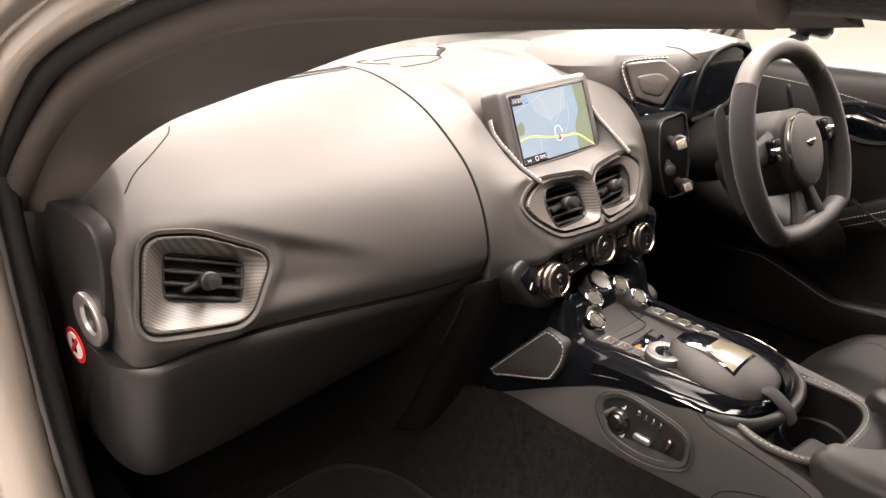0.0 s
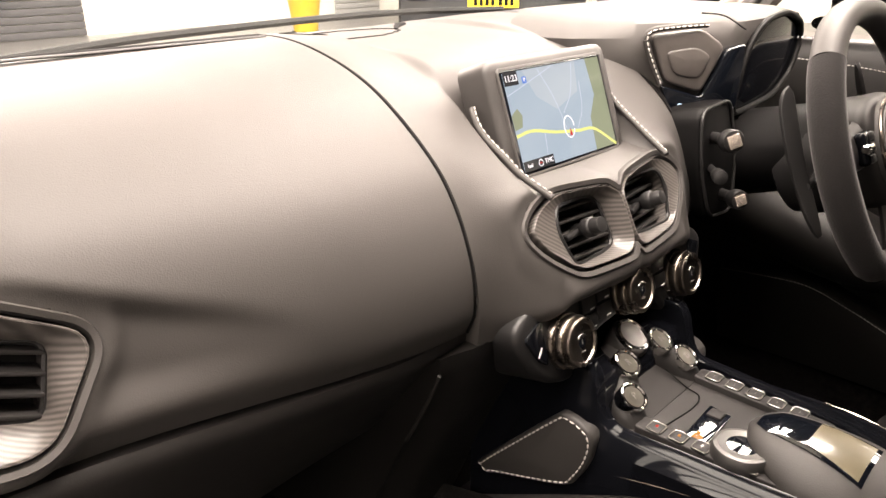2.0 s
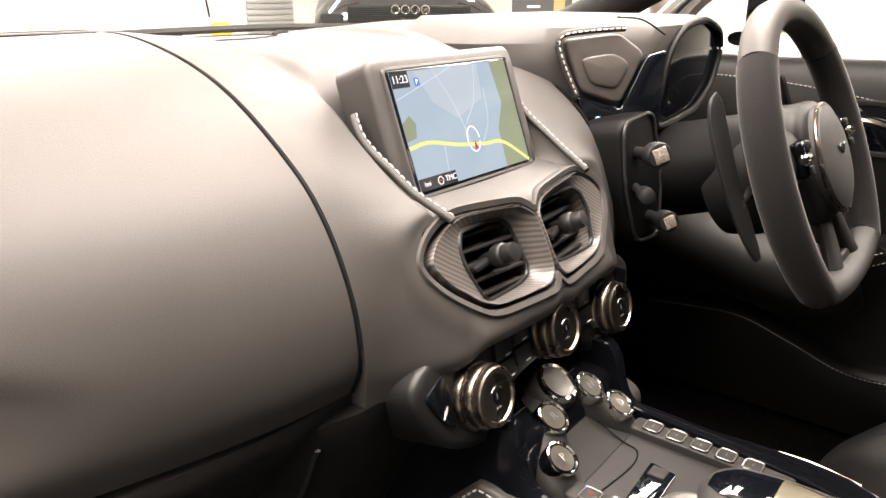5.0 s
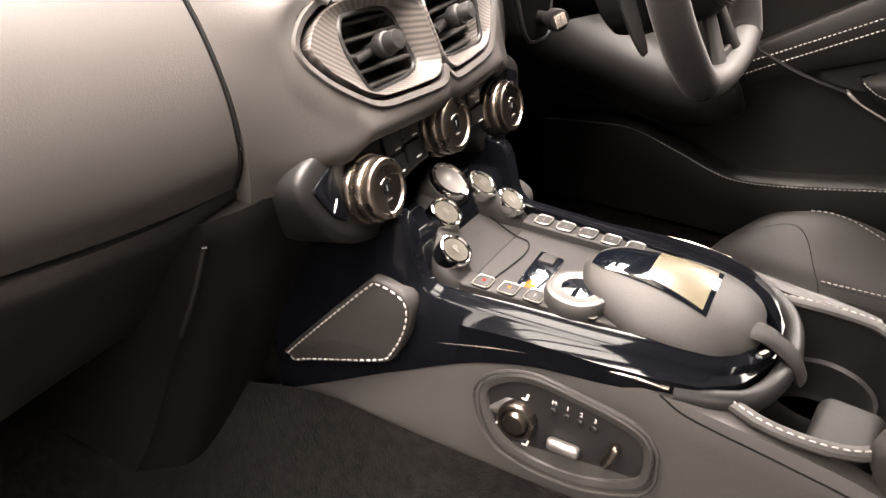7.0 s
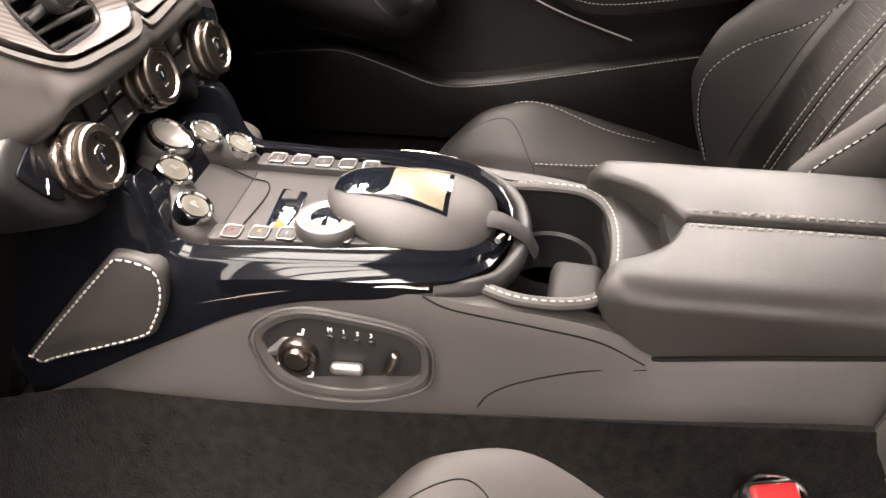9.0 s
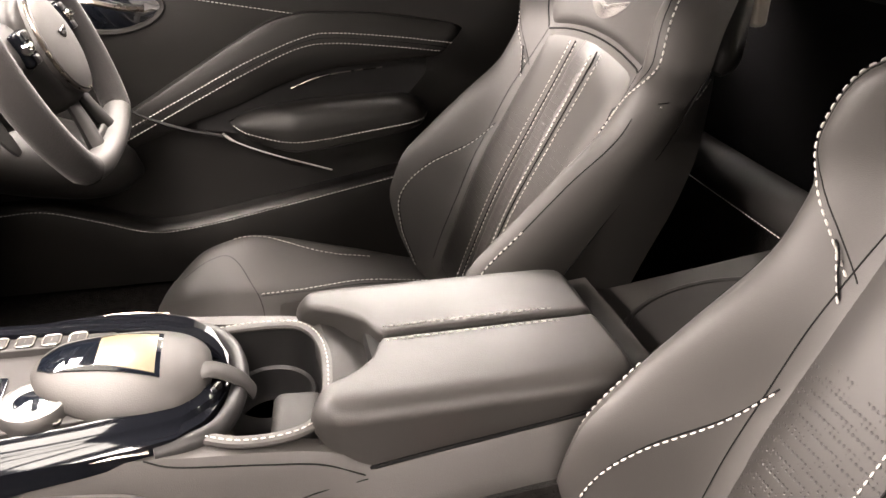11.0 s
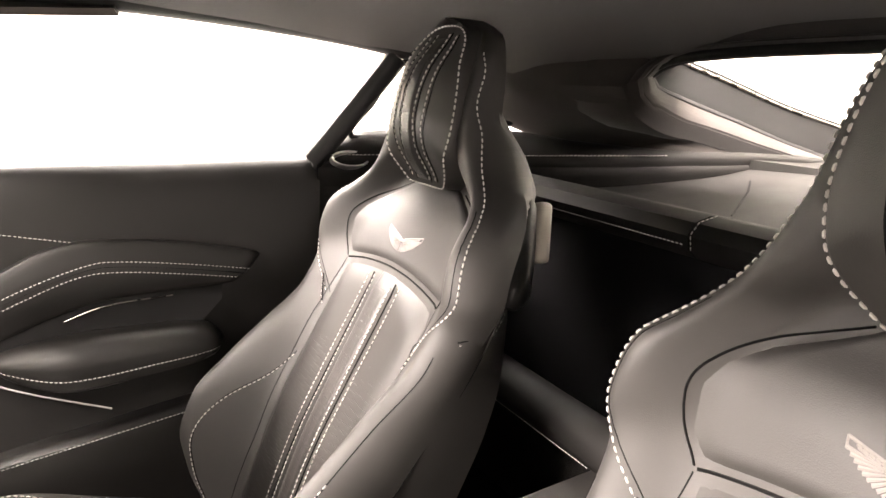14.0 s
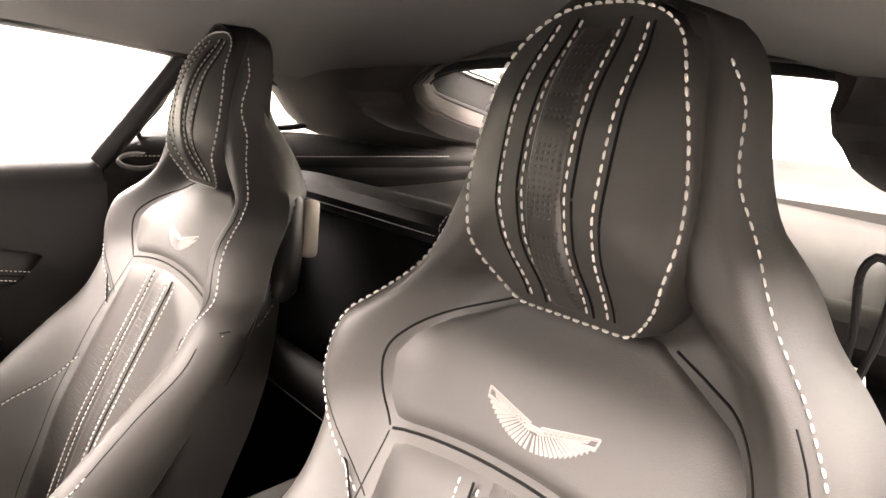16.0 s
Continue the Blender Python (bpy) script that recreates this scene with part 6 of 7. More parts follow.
    for s in (-1, 1):
        piped([(s * 0.150, 0.17), (s * 0.152, 0.35), (s * 0.156, 0.50), (s * 0.152, 0.568)], seat)
        for d, m in ((0.0375, 1), (0.052, 0)):
            path = [(s * d * 0.92, 0.18), (s * d * 0.96, 0.35), (s * d, 0.50), (s * d, 0.570)]
            if m:
                q = [hit(p.x, p.y, 0.0074)[0] for p in crv([(*p, 0) for p in path], 50)]
                part("seam", tube(q, 0.0012, 6), SEAM, insert)
            else:
                q = [hit(p.x, p.y, 0.0076) for p in crv([(*p, 0) for p in path], 50)]
                part("stitching", dashes([a for a, _ in q], [b for _, b in q], 0.0055, 0.0024, 0.0009), THREAD, insert)
        q = [hit(p.x, p.y, 0.0096) for p in crv([(s * 0.028, 0.18, 0), (s * 0.0285, 0.35, 0), (s * 0.029, 0.570, 0)], 50)]
        part("stitching", dashes([a for a, _ in q], [b for _, b in q], 0.0055, 0.0024, 0.0009), THREAD, band)
    piped([(x, 0.5705 + crown(x)) for x in (-0.15, -0.10, -0.05, 0, 0.05, 0.10, 0.15)], seat, r=0.0026)
    # emblem panel under the headrest, tucked in at its top
    up = []
    for j in range(25):
        z = 0.575 + 0.135 * j / 24
        x = lin([(0.575, 0.150), (0.60, 0.166), (0.635, 0.169), (0.655, 0.158), (0.672, 0.136), (0.685, 0.106), (0.700, 0.075), (0.71, 0.06)], z)
        up.append((z, -x, x))
    emb = inlay_panel("emblem_panel", up, LEATHER, seat, 0.007, n=28, label="smooth leather panel with a winged emblem", bow=lambda x, z: crown(x) * step(0.66, 0.58, z))
    half_arch = [(0.153, 0.572), (0.169, 0.60), (0.1725, 0.635), (0.161, 0.658), (0.139, 0.676), (0.108, 0.690), (0.075, 0.704)]
    for s in (-1, 1):
        piped([(s * x, z) for x, z in half_arch], seat, n=50, r=0.0020)
    # winged emblem, feather by feather
    bm = bmesh.new()

    def bar(a, b, w, w2):
        pa, na = hit(a[0] + ex, a[1], 0.0054)
        pb, nb = hit(b[0] + ex, b[1], 0.0054)
        t = (pb - pa).normalized()
        s = t.cross(na).normalized()
        skin([[pa + s * w / 2, pa + na * 0.0005, pa - s * w / 2], [pb + s * w2 / 2, pb + nb * 0.0005, pb - s * w2 / 2]], bm=bm)
    ez, ex = 0.6225, 0.0
    for s in (-1, 1):
        bar((s * 0.005, ez + 0.0052), (s * 0.0545, ez + 0.0155), 0.0026, 0.0026)
        bar((s * 0.0545, ez + 0.0160), (s * 0.0525, ez + 0.0080), 0.0020, 0.0020)
        bar((s * 0.004, ez + 0.0008), (s * 0.046, ez + 0.0108), 0.0018, 0.0012)
        for k in range(13):
            f = k / 12
            root = (s * (0.0015 + 0.030 * f), ez - 0.0010 + 0.0078 * f)
            tip = (s * (0.0035 + 0.049 * f ** 0.9), ez - 0.0122 + 0.0052 * f + 0.0160 * f ** 2.0)
            bar(root, tip, 0.0014, 0.0034)
        for k in range(9):
            f = k / 8
            bar((s * (0.007 + 0.036 * f), ez + 0.0028 + 0.0078 * f), (s * (0.011 + 0.036 * f), ez + 0.0052 + 0.0075 * f), 0.0022, 0.0022)
    bar((-0.009, ez + 0.0028), (0.009, ez + 0.0028), 0.0048, 0.0048)
    tagged(part("emblem", bm, EMBLEM, emb, "embossed pale wing emblem", smooth=False), kind="stuff")
    # headrest pad: its sewn outline, a wall back to the shell, and the swollen front
    def head_y(z):
        return lin([(0.70, -0.988), (0.80, -1.002), (0.94, -1.026)], z)
    hp = [(0.0, 0.710), (0.024, 0.710), (0.044, 0.710), (0.054, 0.712), (0.065, 0.722), (0.080, 0.740), (0.090, 0.765), (0.0945, 0.797), (0.090, 0.835), (0.080, 0.874), (0.066, 0.905), (0.046, 0.922), (0.022, 0.929), (0.0, 0.930)]
    half_ring = hp + [(-x, z) for x, z in reversed(hp[1:-1])]
    ring = [Vector((p.x, p.y)) for p in crv([(*p, 0) for p in half_ring], 96, True)]
    mid = Vector((0, 0.822))

    def sewn_off(z):
        return 0.004 + 0.034 * step(0.695, 0.765, z) - 0.016 * step(0.87, 0.935, z)

    def head_pt(p, f, more=0.0):
        q = p.lerp(mid, f)
        base = sewn_off(p.y) * (1 - f) ** 2 + sewn_off(q.y) * (1 - (1 - f) ** 2)
        swell = 0.021 * (1 - (1 - f) ** 2.3) * (1 - 0.25 * (abs(q.y - 0.822) / 0.11) ** 2)
        return Vector((cx + q.x, head_y(q.y) + base + swell + more, q.y))
    lays = []
    for grow, off in ((1.10, -0.030), (1.075, -0.004), (1.045, 0.35), (1.015, 0.80)):
        lays.append([Vector((cx + p.x * grow, head_y(p.y) + (off if off < 0 else sewn_off(p.y) * off), mid.y + (p.y - mid.y) * (1 + (grow - 1) * (0.5 if p.y > mid.y else 0.2)))) for p in ring])
    for f in (0, 0.015, 0.04, 0.08, 0.13, 0.2, 0.28, 0.38, 0.5, 0.63, 0.78, 0.93):
        lays.append([head_pt(p, f) for p in ring])
    bm = skin(lays)
    bmesh.ops.recalc_face_normals(bm, faces=bm.faces)
    htree = BVHTree.FromBMesh(bm)
    head = part("headrest", bm, HEADLEATHER, seat, "leather headrest pad with stitched flutes")
    head.data.set_sharp_from_angle(angle=radians(80))

    def hhit(dx, z, lift=0.0):
        return hit(dx, z, lift, htree)
    inlay_panel("flute", [(0.722 + 0.196 * j / 24, -0.017, 0.017) for j in range(25)], FLUTE, head, 0.0050, hhit, 12, "pierced middle flute")
    for s in (-1, 1):
        sewn([(s * 0.0175, 0.718), (s * 0.0190, 0.76), (s * 0.0195, 0.82), (s * 0.0190, 0.885), (s * 0.0175, 0.921)], head, hhit, 0.00105)
        piped([(s * 0.0225, 0.716), (s * 0.0245, 0.76), (s * 0.0250, 0.82), (s * 0.0245, 0.885), (s * 0.0220, 0.920)], head, hhit, 0.0021)
        sewn([(s * 0.036, 0.719), (s * 0.0405, 0.76), (s * 0.0430, 0.82), (s * 0.0420, 0.885), (s * 0.0370, 0.918)], head, hhit, 0.00105)
        piped([(s * 0.041, 0.718), (s * 0.0455, 0.76), (s * 0.0480, 0.82), (s * 0.0470, 0.885), (s * 0.0410, 0.917)], head, hhit, 0.0019)
    q = [head_pt(p, 0.0) + Vector((0, 0.0005, 0)) for p in inset(ring, -0.0006)]
    out = [Vector((p.x * 8, 0.45, (p.y - mid.y) * 6)).normalized() for p in ring]
    part("stitching", dashes(q + q[:1], out + out[:1], 0.0062, 0.0026, 0.00125), THREAD, head)
    # outer sewing of shoulders, neck and bolsters
    for s in (-1, 1):
        w = lambda z, k: s * lerp_table(BW, z) * k
        line = [(0.895, 0.90), (0.87, 0.95), (0.82, 0.945), (0.76, 0.945), (0.73, 0.935), (0.70, 0.925), (0.68, 0.92), (0.66, 0.92), (0.63, 0.925), (0.60, 0.92), (0.575, 0.88), (0.545, 0.78), (0.512, 0.66)]
        sewn([(w(z, k), z) for z, k in line], back, n=120, r=0.00105)
        piped([(w(z, k - 0.028), z) for z, k in line[5:]], back, n=120, r=0.0013)
        near = [tree.find_nearest(Vector((cx + s * x, y, z))) for x, y, z in ((0.150, -0.885, 0.495), (0.163, -0.893, 0.508), (0.180, -0.905, 0.526), (0.203, -0.93, 0.548), (0.212, -0.96, 0.562), (0.205, -0.985, 0.569), (0.192, -1.005, 0.573))]
        part("stitching", dashes([p + n * 0.0006 for p, n, _, _ in near], [n for _, n, _, _ in near], 0.0058, 0.0026, 0.0011), THREAD, back)
        part("seam", tube(crv([p + Vector((0, 0, 0.004)) for p, _, _, _ in near], 30), 0.0009, 6), SEAM, back)
        seam_in = [(0.150, 0.412), (0.163, 0.376), (0.182, 0.340), (0.194, 0.300), (0.197, 0.255), (0.192, 0.20), (0.180, 0.14)]
        sewn([(s * x, z) for x, z in seam_in], back)
        piped([(s * (x - 0.001), z + 0.005) for x, z in seam_in], back, r=0.0016)
        crest = [(w(0.535, 0.93), 0.535), (w(0.47, 0.93), 0.47), (w(0.40, 0.925), 0.40), (w(0.33, 0.92), 0.33), (w(0.29, 0.92), 0.29), (w(0.23, 0.92), 0.23), (w(0.15, 0.92), 0.15)]
        piped(crest, back, r=0.0014)
        sewn(crest[2:], back)
        side = []
        for z, k in ((0.20, -0.015), (0.30, -0.02), (0.40, -0.03), (0.50, -0.04), (0.585, -0.05)):
            wz = lerp_table(BW, z)
            p, n, _, _ = tree.find_nearest(Vector((cx + s * (wz + 0.05), back_y(wz * 0.999, z) + k, z)))
            side.append(p)
        part("seam", tube(crv(side, 40), 0.0009, 6), SEAM, back)
        # cushion sewing
        cw = lambda y, k: s * cush_w(y) * k
        sewn([(cw(-0.43, 0.86), -0.40), (cw(-0.45, 0.845), -0.45), (cw(-0.52, 0.80), -0.52), (cw(-0.58, 0.785), -0.58), (cw(-0.64, 0.80), -0.64)], cush, chit)
        sewn([(s * 0.132, -0.44), (s * 0.150, -0.52), (s * 0.160, -0.62), (s * 0.150, -0.74)], cush, chit)
        piped([(s * 0.126, -0.44), (s * 0.143, -0.52), (s * 0.153, -0.62), (s * 0.143, -0.74)], cush, chit)
        piped([(cw(-0.30, 0.80), -0.315), (s * 0.19, -0.385), (s * 0.155, -0.425), (s * 0.10, -0.44), (0, -0.446)], cush, chit)
        for d in (0.035, 0.05):
            sewn([(s * d, -0.45), (s * d, -0.56), (s * d, -0.74)], cush, chit, 0.0009)
    inlay_panel("cushion_insert", [(-0.745 + 0.29 * j / 16, -0.12, 0.12) for j in range(17)], PERF, cush, 0.004, chit, 14, "pierced leather cushion insert")
    # belt guide on the seat's side
    guide = part("belt_guide", tube(crv([(cx - 0.143, -1.046, 0.716), (cx - 0.152, -1.044, 0.695), (cx - 0.168, -1.036, 0.65), (cx - 0.186, -1.022, 0.605), (cx - 0.196, -1.010, 0.578)], 18), [0.012, 0.019] + [0.021] * 13 + [0.020, 0.016, 0.008], 10, flat=1.1, up=(0, 1, 0)), PLASTIC, seat, "black plastic belt guide")
    part("guide_clip", block((0.022, 0.022, 0.082), Matrix.Translation((cx - 0.162, -1.074, 0.668)) @ pose(0, 0, 0, 8, 14, 0), 0.007, 3), PALECLIP, guide, "pale plastic belt clip")
    for sx in (-1, 1):
        part("rail", block((0.03, 0.46, 0.03), Matrix.Translation((cx + sx * 0.16, -0.56, 0.055)), 0.004, 2), PLASTIC, seat)
    return seat


build_seat(0.367)
passenger_seat = build_seat(-0.363)
# this one stands further back with its backrest more upright
lean = Matrix(((1, 0, 0, 0), (0, 1, 0.085, 0.008 - 0.085 * 0.67), (0, 0, 1, 0), (0, 0, 0, 1)))
for ob in passenger_seat.children_recursive:
    ob.data.transform(lean)
    if ob.name.startswith("cushion") or (ob.parent and ob.parent.name.startswith("cushion")):
        ob.data.transform(Matrix(((1, 0, 0, -0.008), (0, 1, 0, 0.026), (0, 0, 1.17, -0.011), (0, 0, 0, 1))))

part("belt_loop", tube(crv([(-0.519, -1.058, 0.705), (-0.521, -1.055, 0.74), (-0.520, -1.052, 0.772), (-0.528, -1.052, 0.785), (-0.538, -1.055, 0.776), (-0.536, -1.058, 0.74), (-0.528, -1.06, 0.705)], 30), 0.0028, 8), RUBBER, passenger_seat, "thin black belt loop")
# belt buckle between passenger seat and tunnel
buckle = thing("belt_buckle", (-0.175, -0.64, 0.13), "black seat belt buckle with a red release key", "belt buckle")
BF = Matrix.Translation((-0.176, -0.630, 0.204)) @ pose(0, 0, 0, -20, 4, 100)
part("case", block((0.044, 0.030, 0.085), BF, 0.007, 3), PLASTIC, buckle)
part("release_key", block((0.036, 0.021, 0.010), BF @ Matrix.Translation((0, 0.0, 0.042)), 0.004, 3), RED, buckle, "red release key")
part("frame", tube([BF @ Vector((0.026 * math.cos(2 * math.pi * i / 32), 0.019 * math.sin(2 * math.pi * i / 32), 0.037)) for i in range(32)], 0.0018, 6, closed=True), CHROME, buckle)
part("stem", tube([(-0.19, -0.66, 0.10), (-0.178, -0.645, 0.155)], 0.009, 8), PLASTIC, buckle)

# ---- driver door ----
door = thing("door_1", (0.72, -0.4, 0.15), "closed black leather driver door with stitched trim", "door", kind="structure")
pod = crv([(0.640, 0.10, 0.400), (0.628, -0.02, 0.385), (0.616, -0.12, 0.368), (0.606, -0.20, 0.352), (0.600, -0.270, 0.338)], 22)
part("speaker_pod", tube(pod, [0.078] * 12 + [0.077, 0.076, 0.074, 0.072, 0.069, 0.065, 0.059, 0.050, 0.036, 0.008], 24, flat=0.85), DIMDOOR, door, "rounded leather pod ahead of the door bin")
DSEC = [(0.705, 0.700), (0.688, 0.694), (0.676, 0.672), (0.668, 0.62), (0.668, 0.54), (0.676, 0.46), (0.682, 0.38), (0.680, 0.28), (0.675, 0.18), (0.68, 0.12)]


def sill_dz(y):
    return lin([(-0.93, 0.014), (-0.6, -0.004), (-0.39, -0.014), (0.2, -0.020)], y)


rows = []
for i in range(36):
    y = 0.20 - 1.13 * i / 35
    r = crv([(x, y, z + sill_dz(y) * step(0.45, 0.68, z)) for x, z in DSEC], 36)
    rows.append(r + [Vector((0.76, y, 0.12)), Vector((0.76, y, 0.69 + sill_dz(y)))])
part("panel", skin(rows), DIMDOOR, door, "smooth leather door panel")
DF = axes((0.668, 0, 0), (0, -1, 0), (0, 0, 1))


def dpath(pts, x, n=50):
    return crv([(x, y, z) for y, z in pts], n)


# stitched wing-shaped trim
WUP = [(-0.20, 0.385), (-0.354, 0.482), (-0.432, 0.530), (-0.50, 0.566), (-0.56, 0.578), (-0.65, 0.576), (-0.80, 0.556), (-0.826, 0.548)]
WLOW = [(-0.20, 0.335), (-0.35, 0.395), (-0.43, 0.424), (-0.52, 0.462), (-0.60, 0.482), (-0.70, 0.490), (-0.775, 0.497), (-0.826, 0.540)]
rows = []
for i in range(61):
    y = -0.20 - 0.626 * i / 60
    zu, zd = lerp_table(WUP[::-1], y), lerp_table(WLOW[::-1], y)
    f = min(1.0, (0.626 - 0.626 * i / 60) / 0.02 + 0.15)
    xf = 0.672 - 0.018 * f
    r = min(0.009, 0.3 * (zu - zd))
    rows.append([Vector(p) for p in ((0.685, y, zu), (0.672, y, zu), (xf + 0.004, y, zu - r * 0.25), (xf, y, zu - r), (xf - 0.001, y, (zu + zd) / 2), (xf, y, zd + r), (xf + 0.004, y, zd + r * 0.25), (0.672, y, zd), (0.685, y, zd))])
wing = part("wing_trim", skin(rows), DIMDOOR, door, "wing-shaped padded leather trim")
for pts in ([(-0.22, 0.378), (-0.349, 0.446), (-0.46, 0.503), (-0.55, 0.538), (-0.60, 0.543), (-0.70, 0.535), (-0.806, 0.522)], [(-0.22, 0.360), (-0.347, 0.428), (-0.46, 0.486), (-0.54, 0.520), (-0.60, 0.526), (-0.70, 0.518), (-0.785, 0.508)]):
    part("stitching", dashes(dpath(pts, 0.6535), (-1, 0, 0), 0.0046, 0.0020, 0.0008), THREAD, wing)
part("seam", tube(dpath([(-0.22, 0.372), (-0.347, 0.437), (-0.46, 0.494), (-0.545, 0.529), (-0.60, 0.535), (-0.70, 0.527), (-0.795, 0.515)], 0.6545), 0.0016, 6), SEAM, wing)
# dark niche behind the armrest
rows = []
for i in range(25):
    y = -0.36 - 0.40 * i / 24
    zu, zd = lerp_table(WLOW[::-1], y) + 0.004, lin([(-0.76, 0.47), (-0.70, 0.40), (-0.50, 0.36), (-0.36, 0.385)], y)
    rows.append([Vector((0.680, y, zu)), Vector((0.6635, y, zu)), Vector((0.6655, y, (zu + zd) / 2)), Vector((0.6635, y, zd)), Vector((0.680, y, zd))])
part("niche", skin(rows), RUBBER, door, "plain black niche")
part("niche_strip", tube(dpath([(-0.52, 0.450), (-0.565, 0.467), (-0.60, 0.474), (-0.68, 0.482)], 0.6595, 20), 0.0010, 6), SMOKE, door)
# upper stitched line
part("stitching", dashes(dpath([(0.05, 0.650), (-0.10, 0.643), (-0.25, 0.622), (-0.366, 0.600), (-0.535, 0.573)], 0.6672), (-1, 0, 0), 0.0046, 0.0020, 0.0008), THREAD, door)
# armrest pad
rows = []
for i in range(37):
    y = -0.412 - 0.348 * i / 36
    zt = lerp_table([(-0.76, 0.410), (-0.74, 0.428), (-0.70, 0.436), (-0.55, 0.430), (-0.45, 0.414), (-0.412, 0.398)], y)
    zl = lerp_table([(-0.76, 0.398), (-0.75, 0.386), (-0.65, 0.366), (-0.526, 0.350), (-0.44, 0.372), (-0.412, 0.392)], y)
    xi = lerp_table([(-0.76, 0.645), (-0.74, 0.622), (-0.70, 0.612), (-0.53, 0.606), (-0.44, 0.632), (-0.412, 0.660)], y)
    rows.append([Vector(p) for p in crv([(0.685, y, zt - 0.004), (0.66, y, zt), (xi + 0.02, y, zt - 0.002), (xi + 0.002, y, zt - (zt - zl) * 0.35), (xi, y, zl + (zt - zl) * 0.3), (xi + 0.006, y, zl), (0.685, y, zl)], 20)])
arm = part("door_armrest", skin(rows), DIMDOOR, door, "padded door armrest with a stitched edge")
line = []
for i in range(36):
    y = -0.418 - 0.334 * i / 35
    zt = lerp_table([(-0.76, 0.410), (-0.74, 0.428), (-0.70, 0.436), (-0.55, 0.430), (-0.45, 0.414), (-0.412, 0.398)], y)
    zl = lerp_table([(-0.76, 0.398), (-0.75, 0.386), (-0.65, 0.366), (-0.526, 0.350), (-0.44, 0.372), (-0.412, 0.392)], y)
    xi = lerp_table([(-0.76, 0.645), (-0.74, 0.622), (-0.70, 0.612), (-0.53, 0.606), (-0.44, 0.632), (-0.412, 0.660)], y)
    line.append(Vector((xi - 0.0005, y, zl + (zt - zl) * 0.26)))
part("stitching", dashes(line, (-1, 0, 0.1), 0.0046, 0.0020, 0.0008), THREAD, arm)
part("chrome_strip", tube(crv([(0.670, -0.398, 0.372), (0.664, -0.42, 0.357), (0.655, -0.48, 0.334), (0.642, -0.583, 0.303)], 24), [0.0030] * 3 + [0.0016] * 21, 8), SILVER, door, "thin chrome strip under the armrest")
# lower bin with its stitched rim
RIM = [(0.06, 0.262), (-0.03, 0.272), (-0.10, 0.274), (-0.18, 0.250), (-0.267, 0.222), (-0.36, 0.229), (-0.479, 0.252), (-0.60, 0.277), (-0.704, 0.298), (-0.85, 0.325)]
rim_pts = crv([(0.63, y, z) for y, z in RIM], 60)
rows = []
for p in rim_pts:
    rows.append([Vector((0.69, p.y, p.z - 0.006)), Vector((0.645, p.y, p.z + 0.002)), Vector((0.634, p.y, p.z + 0.001)), Vector((0.626, p.y, p.z - 0.006)), Vector((0.622, p.y, p.z - 0.03)), Vector((0.628, p.y, p.z - 0.08)), Vector((0.65, p.y, 0.10)), Vector((0.69, p.y, 0.10))])
bin_ob = part("door_bin", skin(rows), DIMDOOR, door, "door bin with a stitched leather rim")
part("stitching", dashes([p + Vector((-0.0055, 0, -0.0085)) for p in rim_pts], (-1, 0, 0.4), 0.0046, 0.0020, 0.0008), THREAD, bin_ob)
# release handle in its recess
HO = [Vector((-p.x, p.y)) for p in crv([(-0.165, 0.600, 0), (-0.20, 0.622, 0), (-0.28, 0.618, 0), (-0.33, 0.595, 0), (-0.31, 0.565, 0), (-0.25, 0.548, 0), (-0.19, 0.560, 0)], 48, True)]
rec = part("handle_recess", ring_frame(inset(HO, -0.003), inset(HO, 0.006), DF @ Matrix.Translation((0, 0, 0.006)), 0.016, 0.003, 48), SATIN, door, "oval recess with the door release")
part("recess_floor", plate(inset(HO, 0.004), DF @ Matrix.Translation((0, 0, 0.002)), 0.004, 0.0006), BLACKGLASS, rec)
part("release_lever", tube(crv([(0.650, -0.195, 0.590), (0.642, -0.22, 0.600), (0.650, -0.27, 0.588), (0.660, -0.30, 0.585)], 14), 0.008, 8, flat=0.6), SMOKE, rec)
part("trim_blade", tube(crv([(0.664, -0.24, 0.430), (0.652, -0.32, 0.395), (0.655, -0.40, 0.372)], 16), 0.006, 8, flat=0.5), RUBBER, door)
# side glass and door edge
structure("window_1", sheet([[(0.700, y, 0.69), (0.675, y, 0.80), (0.640, y, 0.93)] for y in (0.10, -0.3, -0.6, -0.93)], 0.004, (1, 0, 0)), GLASS, "clear raised driver door window", "window").visible_shadow = False
part("rear_edge", tube(crv([(0.685, -0.925, 0.715), (0.685, -0.915, 0.60), (0.69, -0.89, 0.40), (0.70, -0.87, 0.20)], 24), 0.008, 8), RUBBER, door)

# wing mirror outside the driver window
mirror = thing("wing_mirror", (0.86, -0.02, 0.70), "dark wing mirror with a pale reflecting glass", "wing mirror")
MF = axes((0.93, -0.05, 0.755), (1, 0.25, 0), (0, 0, 1))
mo = [Vector((p.x, p.y)) for p in rounded([(-0.10, -0.055), (0.10, -0.050), (0.105, 0.055), (-0.09, 0.060)], 0.045)]
part("housing", plate(mo, MF, 0.09, 0.02, bend=lambda q: (q.x * (1 + q.z * 3), q.y * (1 + q.z * 3), q.z)), CARPAINT, mirror)
part("glass", plate(inset(mo, 0.012), MF @ Matrix.Translation((0, 0, 0.002)), 0.003, 0.001), mat("mirror_glass", (0.9, 0.9, 0.9), 0.02, metal=1.0), mirror)
part("stem", tube([(0.75, 0.0, 0.70), (0.86, 0.0, 0.705)], 0.02, 10, flat=0.6), CARPAINT, mirror)

